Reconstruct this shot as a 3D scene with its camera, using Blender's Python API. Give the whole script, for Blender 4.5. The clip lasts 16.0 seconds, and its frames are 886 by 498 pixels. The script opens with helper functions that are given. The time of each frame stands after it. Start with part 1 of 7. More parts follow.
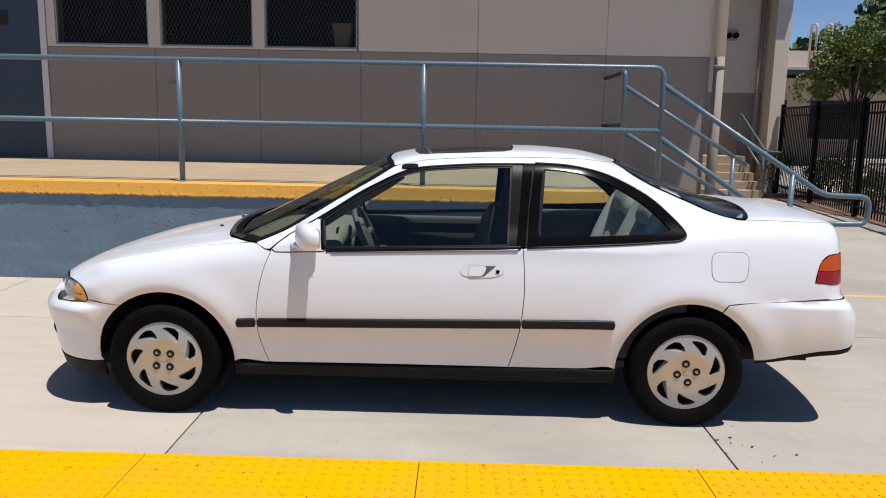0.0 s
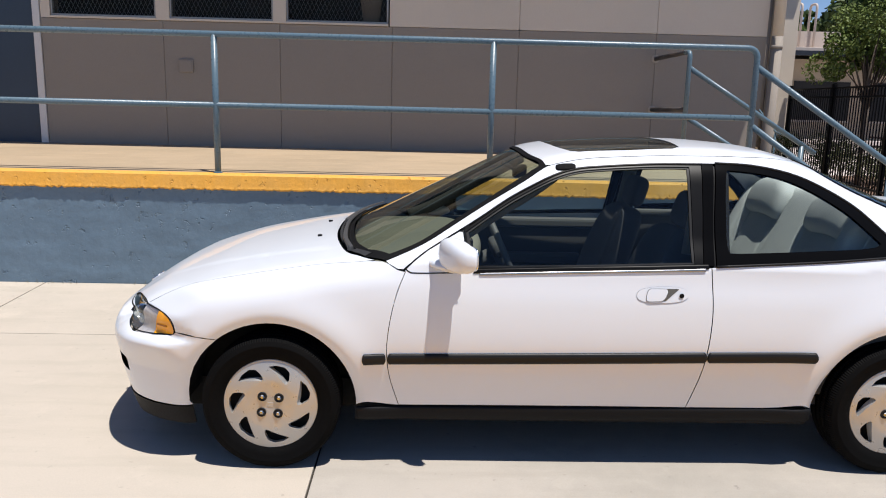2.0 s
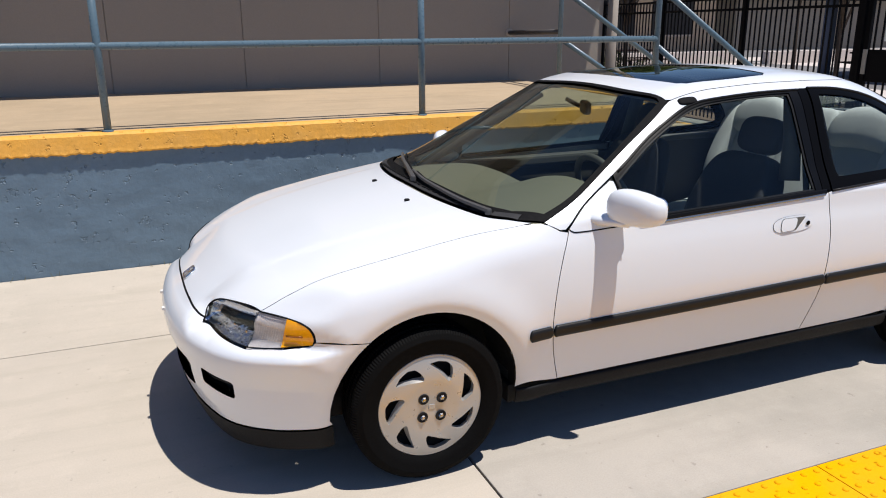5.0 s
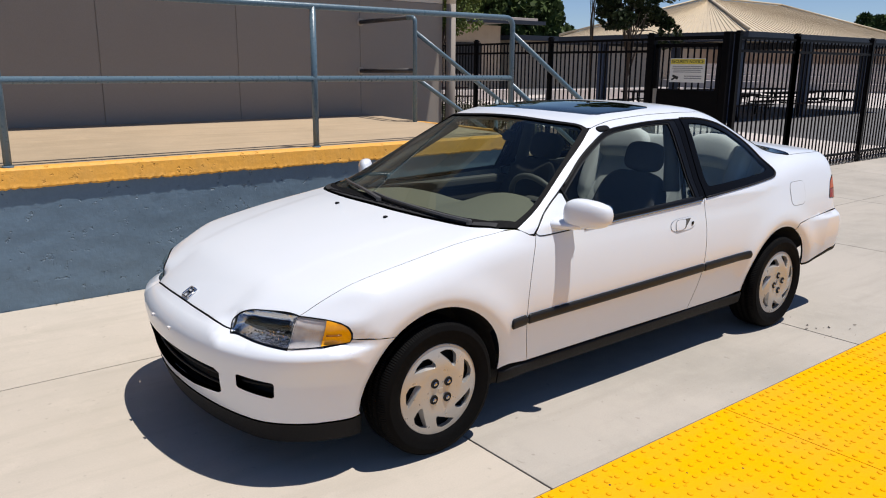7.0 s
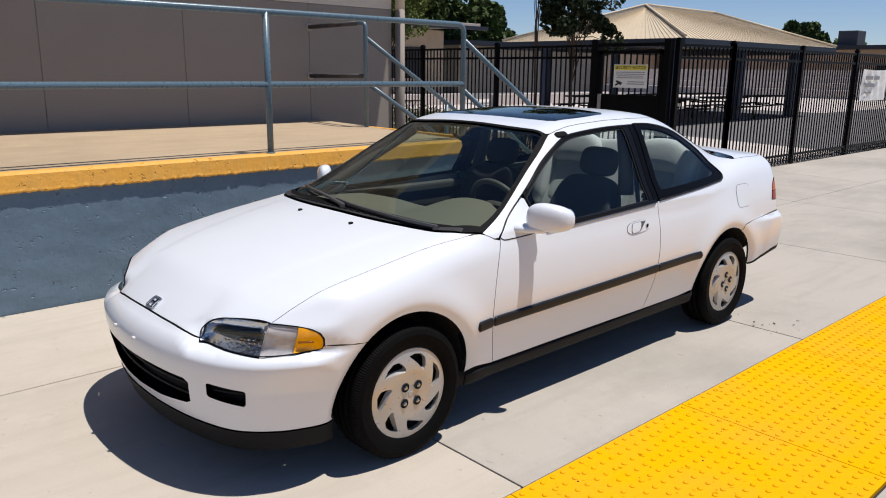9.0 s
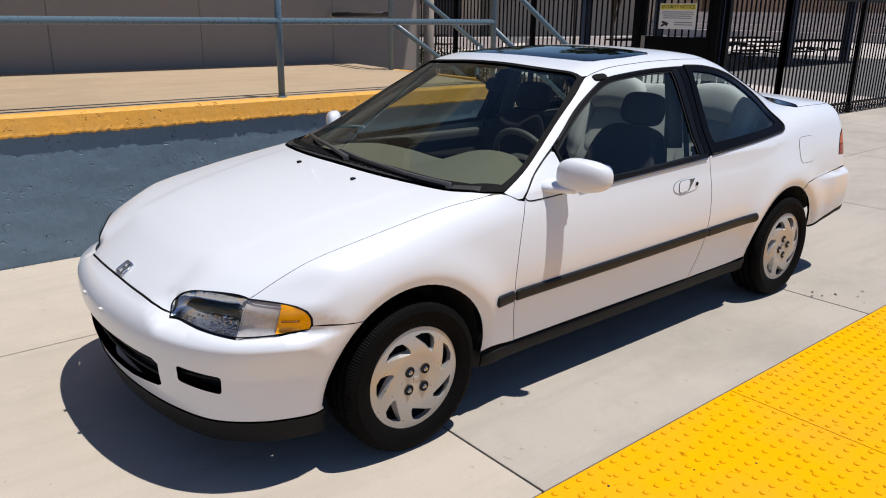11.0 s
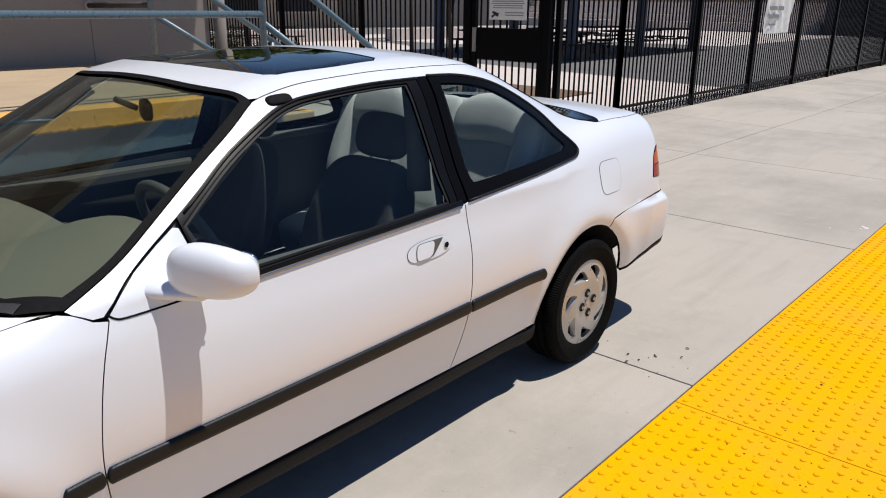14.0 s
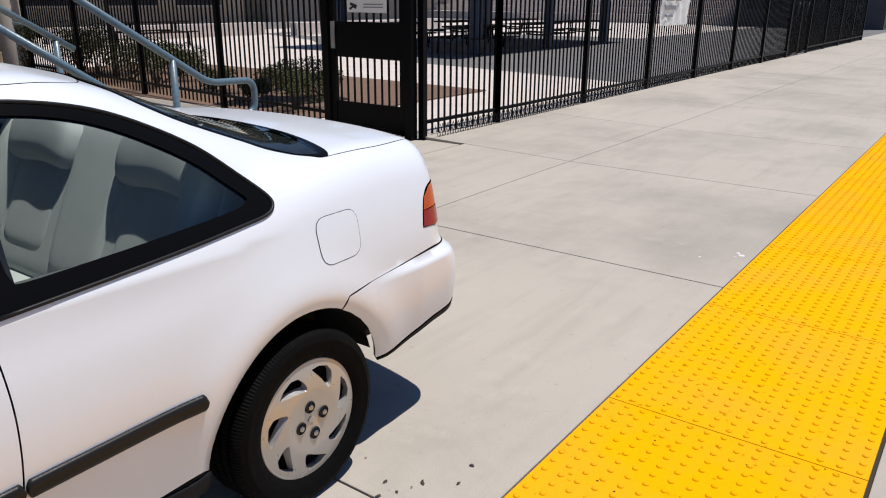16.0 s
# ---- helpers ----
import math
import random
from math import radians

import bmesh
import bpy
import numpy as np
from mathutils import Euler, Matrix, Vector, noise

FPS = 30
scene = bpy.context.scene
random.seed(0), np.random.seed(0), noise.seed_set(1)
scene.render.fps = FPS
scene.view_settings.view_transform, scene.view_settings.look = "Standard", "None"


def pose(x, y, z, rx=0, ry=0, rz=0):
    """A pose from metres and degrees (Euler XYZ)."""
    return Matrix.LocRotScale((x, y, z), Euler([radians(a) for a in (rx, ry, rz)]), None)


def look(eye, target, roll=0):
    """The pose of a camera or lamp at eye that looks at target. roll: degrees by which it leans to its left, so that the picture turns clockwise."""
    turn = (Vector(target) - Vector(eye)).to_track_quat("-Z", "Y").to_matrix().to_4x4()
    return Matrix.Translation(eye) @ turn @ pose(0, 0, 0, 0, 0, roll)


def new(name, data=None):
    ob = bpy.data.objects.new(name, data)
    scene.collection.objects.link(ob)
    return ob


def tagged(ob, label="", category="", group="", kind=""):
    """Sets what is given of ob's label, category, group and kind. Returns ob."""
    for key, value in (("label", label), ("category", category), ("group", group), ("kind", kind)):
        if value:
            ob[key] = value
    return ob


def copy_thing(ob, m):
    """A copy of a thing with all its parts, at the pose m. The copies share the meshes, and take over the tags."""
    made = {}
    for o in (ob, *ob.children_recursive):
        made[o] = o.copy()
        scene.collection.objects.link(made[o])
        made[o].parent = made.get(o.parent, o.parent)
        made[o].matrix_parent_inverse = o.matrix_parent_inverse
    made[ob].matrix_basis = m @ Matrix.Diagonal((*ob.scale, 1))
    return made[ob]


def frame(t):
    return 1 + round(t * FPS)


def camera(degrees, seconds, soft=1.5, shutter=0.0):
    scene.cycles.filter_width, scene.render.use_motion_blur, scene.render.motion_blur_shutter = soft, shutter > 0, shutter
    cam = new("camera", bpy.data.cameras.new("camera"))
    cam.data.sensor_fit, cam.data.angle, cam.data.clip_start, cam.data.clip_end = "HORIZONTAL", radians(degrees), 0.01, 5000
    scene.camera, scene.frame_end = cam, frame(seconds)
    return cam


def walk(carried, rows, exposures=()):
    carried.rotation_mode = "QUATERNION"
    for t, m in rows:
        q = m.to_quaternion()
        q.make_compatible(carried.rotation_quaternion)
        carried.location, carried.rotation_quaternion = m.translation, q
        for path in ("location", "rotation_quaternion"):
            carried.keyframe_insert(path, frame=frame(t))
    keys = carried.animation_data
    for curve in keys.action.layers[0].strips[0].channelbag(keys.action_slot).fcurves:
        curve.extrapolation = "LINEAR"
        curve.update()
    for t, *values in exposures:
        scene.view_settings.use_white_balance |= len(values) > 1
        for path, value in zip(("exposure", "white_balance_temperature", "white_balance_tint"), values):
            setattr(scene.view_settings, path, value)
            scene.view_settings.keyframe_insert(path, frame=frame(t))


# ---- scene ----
cam = camera(60.7, 16.0, soft=1.05)
PATH = [
    (0, (-0.073, 0.199, 1.49), (-0.114, 2.171, 1.16), 1.1),
    (0.5, (-0.191, 0.367, 1.509), (-0.24, 2.337, 1.167), 1.4),
    (1, (-0.451, 0.511, 1.526), (-0.493, 2.478, 1.169), 1.5),
    (1.5, (-0.691, 0.687, 1.501), (-0.694, 2.653, 1.133), 1.4),
    (2, (-0.942, 0.889, 1.527), (-0.882, 2.85, 1.143), 1.4),
    (2.5, (-1.231, 1.006, 1.526), (-1.09, 2.959, 1.119), 1.2),
    (3, (-1.53, 1.109, 1.526), (-1.288, 3.045, 1.089), 1.2),
    (3.5, (-1.745, 1.283, 1.503), (-1.389, 3.194, 1.029), 1.1),
    (4, (-1.956, 1.43, 1.519), (-1.473, 3.302, 1.005), 0.9),
    (4.2, (-2.037, 1.471, 1.533), (-1.514, 3.325, 0.994), 0.5),
    (6.5, (-3.126, 1.77, 1.565), (-2.003, 3.347, 1.064), 0.3),
    (7, (-3.302, 1.595, 1.568), (-2.101, 3.122, 1.094), 0.5),
    (7.5, (-3.414, 1.482, 1.59), (-2.155, 2.97, 1.144), 0.8),
    (8, (-3.453, 1.528, 1.586), (-2.15, 2.983, 1.152), 1.0),
    (10.5, (-3.153, 1.787, 1.567), (-1.869, 3.218, 1.016), 0.6),
    (11, (-3.032, 1.915, 1.529), (-1.81, 3.381, 0.931), 0.8),
    (11.5, (-2.894, 2.119, 1.514), (-1.725, 3.605, 0.863), 0.8),
    (12, (-2.705, 2.153, 1.502), (-1.547, 3.631, 0.814), 0.6),
    (12.5, (-2.39, 2.077, 1.533), (-1.195, 3.521, 0.835), 0.5),
    (13, (-2.181, 2.075, 1.537), (-0.914, 3.462, 0.851), 0.7),
    (13.5, (-1.935, 2.206, 1.538), (-0.588, 3.532, 0.883), 0.8),
    (14, (-1.689, 2.275, 1.533), (-0.254, 3.525, 0.916), 0.6),
    (14.5, (-1.341, 2.232, 1.566), (0.157, 3.418, 0.973), 0.4),
    (15, (-1.05, 2.207, 1.563), (0.498, 3.329, 0.976), 0.2),
    (15.5, (-0.706, 2.317, 1.536), (0.863, 3.399, 0.93), 0.4),
    (16, (-0.334, 2.32, 1.512), (1.201, 3.436, 0.881), 0.4),
]
walk(cam, [(t, look(eye, target, roll)) for t, eye, target, roll in PATH], exposures=[(t, e, 6450, 11) for t, e in ((0, -0.05), (1, 0.07), (2.5, 0.15), (3.5, 0.15), (4.2, 0.11), (6.5, -0.05), (8, -0.05), (10.5, -0.11), (12.5, -0.16), (13.5, -0.14), (14.5, -0.07), (16, -0.08))])

# ---- light ----
SUN_AWAY = Vector((0.20, -0.22, 1.0)).normalized()   # towards the sun
world = bpy.data.worlds.new("sky")
scene.world = world
world.use_nodes = True
wn = world.node_tree
sky = wn.nodes.new("ShaderNodeTexSky")
sky.sky_type, sky.sun_disc = "NISHITA", False
sky.sun_elevation = math.asin(SUN_AWAY.z)
sky.sun_rotation = math.atan2(SUN_AWAY.x, SUN_AWAY.y)
sky.air_density, sky.dust_density, sky.ozone_density = 0.8, 0.0, 1.0   # clear, dry air
clear = wn.nodes.new("ShaderNodeMix")
clear.data_type, clear.blend_type = "RGBA", "MULTIPLY"
clear.inputs[0].default_value = 1.0
clear.inputs[7].default_value = (0.95, 1.06, 1.30, 1)   # a clear, deep blue summer sky
wn.links.new(sky.outputs[0], clear.inputs[6])
wn.links.new(clear.outputs[2], wn.nodes["Background"].inputs[0])
wn.nodes["Background"].inputs[1].default_value = 0.074
sun = new("sun", bpy.data.lights.new("sun", "SUN"))
sun.data.energy, sun.data.angle, sun.data.color = 5.4, radians(0.55), (1.0, 0.955, 0.89)
sun.matrix_world = look((0, 0, 0), -SUN_AWAY)
sun.location = (0, 0, 30)


# ---- small helpers ----
def thing(name, label="", category="", loc=(0, 0, 0), group="", kind="", rz=0.0):
    ob = new(name)
    ob.matrix_basis = pose(*loc, 0, 0, rz)
    ob.empty_display_size = 0.1
    return tagged(ob, label, category, group, kind)


def part(name, bm, mat, parent=None, label="", smooth=False, kind="", at=None):
    """Link a bmesh (or a mesh) as one object under a thing."""
    if isinstance(bm, bmesh.types.BMesh):
        me = bpy.data.meshes.new(name)
        bm.to_mesh(me)
        bm.free()
    else:
        me = bm
    if mat is not None and not me.materials:
        me.materials.append(mat)
    if smooth:
        me.shade_smooth()
    ob = new(name, me)
    ob.parent = parent
    if at is not None:
        ob.matrix_basis = at
    return tagged(ob, label, "", "", kind)


def box(bm, x0, x1, y0, y1, z0, z1, bevel=0.0):
    m = Matrix.LocRotScale(((x0 + x1) / 2, (y0 + y1) / 2, (z0 + z1) / 2), None, (abs(x1 - x0), abs(y1 - y0), abs(z1 - z0)))
    vs = bmesh.ops.create_cube(bm, size=1.0, matrix=m)["verts"]
    if bevel > 0:
        es = list({e for v in vs for e in v.link_edges})
        bmesh.ops.bevel(bm, geom=es, offset=bevel, segments=2, affect="EDGES", profile=0.6)
    return bm


def boxed(*a, bevel=0.0):
    return box(bmesh.new(), *a, bevel=bevel)


def tube(bm, pts, r, n=12, cap=True, rings=None):
    """Sweep a circle of radius r (or one radius a point) along a polyline."""
    pts = [Vector(p) for p in pts]
    rr = r if isinstance(r, (list, tuple)) else [r] * len(pts)
    rows, up = [], None
    for i, p in enumerate(pts):
        d = (pts[min(i + 1, len(pts) - 1)] - pts[max(i - 1, 0)]).normalized()
        if up is None:
            up = Vector((0, 0, 1)) if abs(d.z) < 0.9 else Vector((1, 0, 0))
        side = d.cross(up).normalized()
        up = side.cross(d).normalized()
        rows.append([bm.verts.new(p + rr[i] * (math.cos(2 * math.pi * k / n) * side + math.sin(2 * math.pi * k / n) * up)) for k in range(n)])
    for a, b in zip(rows, rows[1:]):
        for k in range(n):
            bm.faces.new((a[k], a[(k + 1) % n], b[(k + 1) % n], b[k]))
    if cap:
        bm.faces.new(rows[0][::-1])
        bm.faces.new(rows[-1])
    bmesh.ops.recalc_face_normals(bm, faces=bm.faces[:])
    for f in bm.faces:
        f.smooth = len(f.verts) == 4
    return bm


def bend(pts, r=0.08, n=6):
    """A polyline with its inner corners rounded."""
    pts = [Vector(p) for p in pts]
    out = [pts[0]]
    for a, b, c in zip(pts, pts[1:], pts[2:]):
        u, v = (a - b), (c - b)
        k = min(r, u.length * 0.45, v.length * 0.45)
        p, q = b + u.normalized() * k, b + v.normalized() * k
        for i in range(n + 1):
            s = i / n
            out.append((1 - s) ** 2 * p + 2 * s * (1 - s) * b + s * s * q)
    return out + [pts[-1]]


def lathe(bm, prof, n=48, axis="z", close=False):
    """Turn a profile of (radius, height) round an axis."""
    rows = []
    for r, h in prof:
        row = []
        for k in range(n):
            c, s = math.cos(2 * math.pi * k / n), math.sin(2 * math.pi * k / n)
            row.append(bm.verts.new((r * c, r * s, h) if axis == "z" else (r * c, h, r * s)))
        rows.append(row)
    pairs = list(zip(rows, rows[1:])) + ([(rows[-1], rows[0])] if close else [])
    for a, b in pairs:
        for k in range(n):
            bm.faces.new((a[k], a[(k + 1) % n], b[(k + 1) % n], b[k]))
    bmesh.ops.recalc_face_normals(bm, faces=bm.faces[:])
    return bm


def prism(bm, pts, h0, h1, axis="z"):
    """An outline pulled from h0 to h1 along an axis."""
    def at(p, h):
        return (p[0], p[1], h) if axis == "z" else ((p[0], h, p[1]) if axis == "y" else (h, p[0], p[1]))
    a = [bm.verts.new(at(p, h0)) for p in pts]
    b = [bm.verts.new(at(p, h1)) for p in pts]
    n = len(pts)
    bm.faces.new(a)
    bm.faces.new(b[::-1])
    for k in range(n):
        bm.faces.new((a[k], b[k], b[(k + 1) % n], a[(k + 1) % n]))
    bmesh.ops.recalc_face_normals(bm, faces=bm.faces[:])
    return bm


# ---- materials ----
def material(name, col, rough=0.6, metal=0.0, grain=0.0, scale=40.0, blot=0.0, blot_scale=2.0, bump=0.0, bump_scale=120.0, tint=None, random_by="", rnd=0.0, coat=0.0, spec=0.5, blot2=0.0, spots=0.0, pits=0.0, pit_scale=20.0, streak=0.0, spot_from=0.665):
    """Principled material with fine grain, large blotches towards a second tint, and a fine relief."""
    m = bpy.data.materials.new(name)
    m.use_nodes = True
    t = m.node_tree
    b = t.nodes["Principled BSDF"]
    b.inputs["Roughness"].default_value, b.inputs["Metallic"].default_value = rough, metal
    b.inputs["Coat Weight"].default_value, b.inputs["Coat Roughness"].default_value = coat, 0.04
    b.inputs["Specular IOR Level"].default_value = spec
    tc = t.nodes.new("ShaderNodeTexCoord")
    geo = t.nodes.new("ShaderNodeNewGeometry")
    here = geo.outputs["Position"]

    def noisy(s, detail=5.0, rgh=0.6):
        nn = t.nodes.new("ShaderNodeTexNoise")
        nn.inputs["Scale"].default_value, nn.inputs["Detail"].default_value, nn.inputs["Roughness"].default_value = s, detail, rgh
        t.links.new(here, nn.inputs["Vector"])
        return nn.outputs["Fac"]

    def mixed(fac, a, c):
        mx = t.nodes.new("ShaderNodeMix")
        mx.data_type = "RGBA"
        for sock, v in ((mx.inputs[0], fac), (mx.inputs[6], a), (mx.inputs[7], c)):
            if isinstance(v, bpy.types.NodeSocket):
                t.links.new(v, sock)
            else:
                sock.default_value = v if not isinstance(v, tuple) else (*v[:3], 1)
        return mx.outputs[2]

    def ramp(v, lo, hi, a=0.0, c=1.0):
        mr = t.nodes.new("ShaderNodeMapRange")
        t.links.new(v, mr.inputs[0])
        for i, q in enumerate((lo, hi, a, c)):
            mr.inputs[i + 1].default_value = q
        return mr.outputs[0]

    out = tuple(col)
    if blot > 0:
        second = tint or tuple(c * 0.6 for c in col)
        out = mixed(ramp(noisy(blot_scale), 0.42, 0.72, 0, blot), out, second)
    if blot2 > 0:
        out = mixed(ramp(noisy(0.42, 7.0, 0.68), 0.46, 0.66, 0, blot2), out, tuple(c * k for c, k in zip(col, (0.55, 0.58, 0.57))))
    if spots > 0:
        out = mixed(ramp(noisy(23.0, 3.0, 0.55), spot_from, spot_from + 0.075, 0, spots), out, tuple(c * 0.35 for c in col))
    if streak > 0:
        # long wipe and tyre marks
        mp = t.nodes.new("ShaderNodeMapping")
        mp.inputs["Scale"].default_value, mp.inputs["Rotation"].default_value = (0.5, 4.5, 1.0), (0, 0, 0.35)
        t.links.new(here, mp.inputs["Vector"])
        sn = t.nodes.new("ShaderNodeTexNoise")
        sn.inputs["Scale"].default_value, sn.inputs["Detail"].default_value, sn.inputs["Roughness"].default_value = 1.6, 7.0, 0.62
        t.links.new(mp.outputs[0], sn.inputs["Vector"])
        out = mixed(ramp(sn.outputs["Fac"], 0.50, 0.72, 0, streak), out, tuple(c * k for c, k in zip(col, (0.68, 0.69, 0.66))))
        out = mixed(ramp(noisy(3.3, 8.0, 0.7), 0.56, 0.66, 0, streak * 0.5), out, tuple(min(c * 1.25, 0.9) for c in col))
    if grain > 0:
        out = mixed(ramp(noisy(scale, 3.0), 0.35, 0.7, 0, grain), out, tuple(c * 0.55 for c in col))
    if random_by:
        src = t.nodes.new("ShaderNodeObjectInfo").outputs["Random"] if random_by == "object" else geo.outputs["Random Per Island"]
        out = mixed(ramp(src, 0, 1, 0, rnd), out, tuple(c * 0.5 for c in col))
    if isinstance(out, tuple):
        b.inputs["Base Color"].default_value = (*out, 1)
    else:
        t.links.new(out, b.inputs["Base Color"])
    if rough > 0.15 and (grain or blot):
        t.links.new(ramp(noisy(scale * 0.6), 0.3, 0.7, max(rough - 0.1, 0.02), min(rough + 0.1, 1)), b.inputs["Roughness"])
    if bump > 0:
        bp = t.nodes.new("ShaderNodeBump")
        bp.inputs["Strength"].default_value, bp.inputs["Distance"].default_value = 1.0, bump
        t.links.new(noisy(bump_scale, 4.0), bp.inputs["Height"])
        if pits > 0:
            b2 = t.nodes.new("ShaderNodeBump")
            b2.inputs["Strength"].default_value, b2.inputs["Distance"].default_value = 1.0, pits
            t.links.new(ramp(noisy(pit_scale, 3.0, 0.65), 0.635, 0.72, 1, 0), b2.inputs["Height"])
            t.links.new(bp.outputs[0], b2.inputs["Normal"])
            bp = b2
        t.links.new(bp.outputs[0], b.inputs["Normal"])
    return m


def glass(name, tint, rough=0.0, ior=1.45):
    m = bpy.data.materials.new(name)
    m.use_nodes = True
    t = m.node_tree
    t.nodes.remove(t.nodes["Principled BSDF"])
    out = t.nodes["Material Output"]
    tr = t.nodes.new("ShaderNodeBsdfTransparent")
    tr.inputs[0].default_value = (*tint, 1)
    gl = t.nodes.new("ShaderNodeBsdfGlossy")
    gl.inputs["Roughness"].default_value = rough
    gl.inputs[0].default_value = (0.90, 0.94, 0.88, 1)
    lw = t.nodes.new("ShaderNodeLayerWeight")
    lw.inputs[0].default_value = 0.5
    pw = t.nodes.new("ShaderNodeMath")
    pw.operation = "POWER"
    pw.inputs[1].default_value = 5.0
    fr = t.nodes.new("ShaderNodeMath")
    fr.operation = "MULTIPLY_ADD"
    f0 = ((ior - 1) / (ior + 1)) ** 2
    fr.inputs[1].default_value, fr.inputs[2].default_value = 1.0 - f0, f0 * 1.2
    t.links.new(lw.outputs["Facing"], pw.inputs[0])
    t.links.new(pw.outputs[0], fr.inputs[0])
    mx = t.nodes.new("ShaderNodeMixShader")
    t.links.new(fr.outputs[0], mx.inputs[0])
    t.links.new(tr.outputs[0], mx.inputs[1])
    t.links.new(gl.outputs[0], mx.inputs[2])
    t.links.new(mx.outputs[0], out.inputs[0])
    return m


M = {}
M["concrete"] = material("apron_concrete", (0.420, 0.380, 0.330), 0.85, grain=0.22, scale=160, blot=0.42, blot_scale=0.9, tint=(0.345, 0.322, 0.280), bump=0.0012, bump_scale=260, random_by="object", rnd=0.10, blot2=0.62, spots=0.45, streak=0.38)
M["concrete_pale"] = material("pale_apron_concrete", (0.515, 0.455, 0.380), 0.85, grain=0.22, scale=160, blot=0.38, blot_scale=0.9, tint=(0.43, 0.385, 0.325), bump=0.0012, bump_scale=260, random_by="object", rnd=0.10, blot2=0.32, spots=0.35, streak=0.38)
M["joint"] = material("joint_dirt", (0.03, 0.026, 0.02), 0.95, grain=0.3)
M["asphalt"] = material("asphalt", (0.155, 0.15, 0.15), 0.9, grain=0.4, scale=220, blot=0.4, blot_scale=0.6, bump=0.002, bump_scale=300)
M["tile"] = material("yellow_tile", (0.80, 0.385, 0.0), 0.65, spec=0.02, spots=0.75, spot_from=0.648, grain=0.12, scale=90, blot=0.55, blot_scale=2.3, tint=(0.66, 0.315, 0.03), bump=0.0006, bump_scale=500, random_by="object", rnd=0.06)
# darker tile yellow: the shade round the domes, put into colour
M["dome_shade"] = material("yellow_tile_shaded", (0.70, 0.325, 0.0), 0.7, spec=0.08, grain=0.3, scale=90)
M["dock_top"] = material("dock_top", (0.425, 0.322, 0.212), 0.9, grain=0.25, scale=140, blot=0.5, blot_scale=1.2, tint=(0.37, 0.29, 0.20), blot2=0.5, spots=0.2, streak=0.5, bump=0.0012, bump_scale=240)
M["dock_blue"] = material("dock_blue_paint", (0.132, 0.198, 0.262), 0.55, grain=0.25, scale=30, blot=0.4, blot_scale=2.5, tint=(0.085, 0.135, 0.185), bump=0.006, bump_scale=12, pits=0.009, pit_scale=17)
M["nosing"] = material("nosing_yellow", (0.78, 0.375, 0.05), 0.7, grain=0.2, scale=60, blot=0.45, blot_scale=5, tint=(0.60, 0.34, 0.10), bump=0.005, bump_scale=20, pits=0.009, pit_scale=22, spots=0.25)
M["wall_hi"] = material("wall_upper_paint", (0.66, 0.575, 0.475), 0.8, grain=0.12, scale=120, blot=0.3, blot_scale=0.8, tint=(0.53, 0.468, 0.385), bump=0.0015, bump_scale=90)
M["wall_lo"] = material("wall_lower_paint", (0.285, 0.249, 0.211), 0.8, grain=0.15, scale=120, blot=0.35, blot_scale=0.8, tint=(0.245, 0.218, 0.186), bump=0.0015, bump_scale=90)
M["door_blue"] = material("door_blue_paint", (0.035, 0.055, 0.085), 0.45, grain=0.15, scale=60, blot=0.2)
M["trim_white"] = material("white_trim_paint", (0.66, 0.64, 0.62), 0.5, grain=0.1)
M["rail"] = material("rail_blue_paint", (0.098, 0.155, 0.195), 0.32, grain=0.15, scale=70, blot=0.3, blot_scale=6, tint=(0.095, 0.155, 0.195), bump=0.0008, bump_scale=150)
M["rail_dark"] = material("rail_brown_paint", (0.05, 0.045, 0.045), 0.5, grain=0.2)
M["black"] = material("black_fence_paint", (0.004, 0.004, 0.005), 0.4, spec=0.08, grain=0.2, scale=80)
# near-black; behind the school panes it stands for indoor shade
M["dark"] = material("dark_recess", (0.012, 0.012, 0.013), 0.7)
M["soffit"] = material("soffit_paint", (0.40, 0.35, 0.29), 0.8, grain=0.15)
M["pane"] = glass("window_pane", (0.62, 0.60, 0.57), 0.0, 1.18)
M["soil"] = material("planter_soil", (0.17, 0.105, 0.07), 0.95, grain=0.5, scale=60, blot=0.5, blot_scale=3, bump=0.01, bump_scale=40)
M["path"] = material("pale_path", (0.56, 0.50, 0.46), 0.9, grain=0.2, scale=150, blot=0.3, bump=0.001)
M["litter"] = material("dry_leaf", (0.05, 0.035, 0.025), 0.8, random_by="object", rnd=0.6)
M["leaf"] = material("tree_leaf", (0.15, 0.20, 0.05), 0.55, spec=0.15, random_by="island", rnd=0.8)
M["leaf_far"] = material("far_tree_leaf", (0.075, 0.11, 0.033), 0.55, spec=0.15, random_by="island", rnd=0.8)
M["leaf_dark"] = material("dark_tree_leaf", (0.028, 0.042, 0.015), 0.5, spec=0.15, random_by="island", rnd=0.8)
M["weed"] = material("dry_weed", (0.20, 0.19, 0.07), 0.8, random_by="island", rnd=0.8)
M["shrub"] = material("shrub_leaf", (0.075, 0.085, 0.034), 0.6, spec=0.15, random_by="island", rnd=0.8)
M["bark"] = material("bark", (0.085, 0.065, 0.05), 0.9, grain=0.5, scale=40, bump=0.006, bump_scale=50)
M["roof_tan"] = material("tan_metal_roof", (0.58, 0.48, 0.335), 0.5, grain=0.1, scale=20, blot=0.2)
M["fascia"] = material("navy_fascia", (0.010, 0.014, 0.024), 0.5, grain=0.15)
M["post_blue"] = material("navy_post", (0.012, 0.026, 0.065), 0.45, grain=0.15)
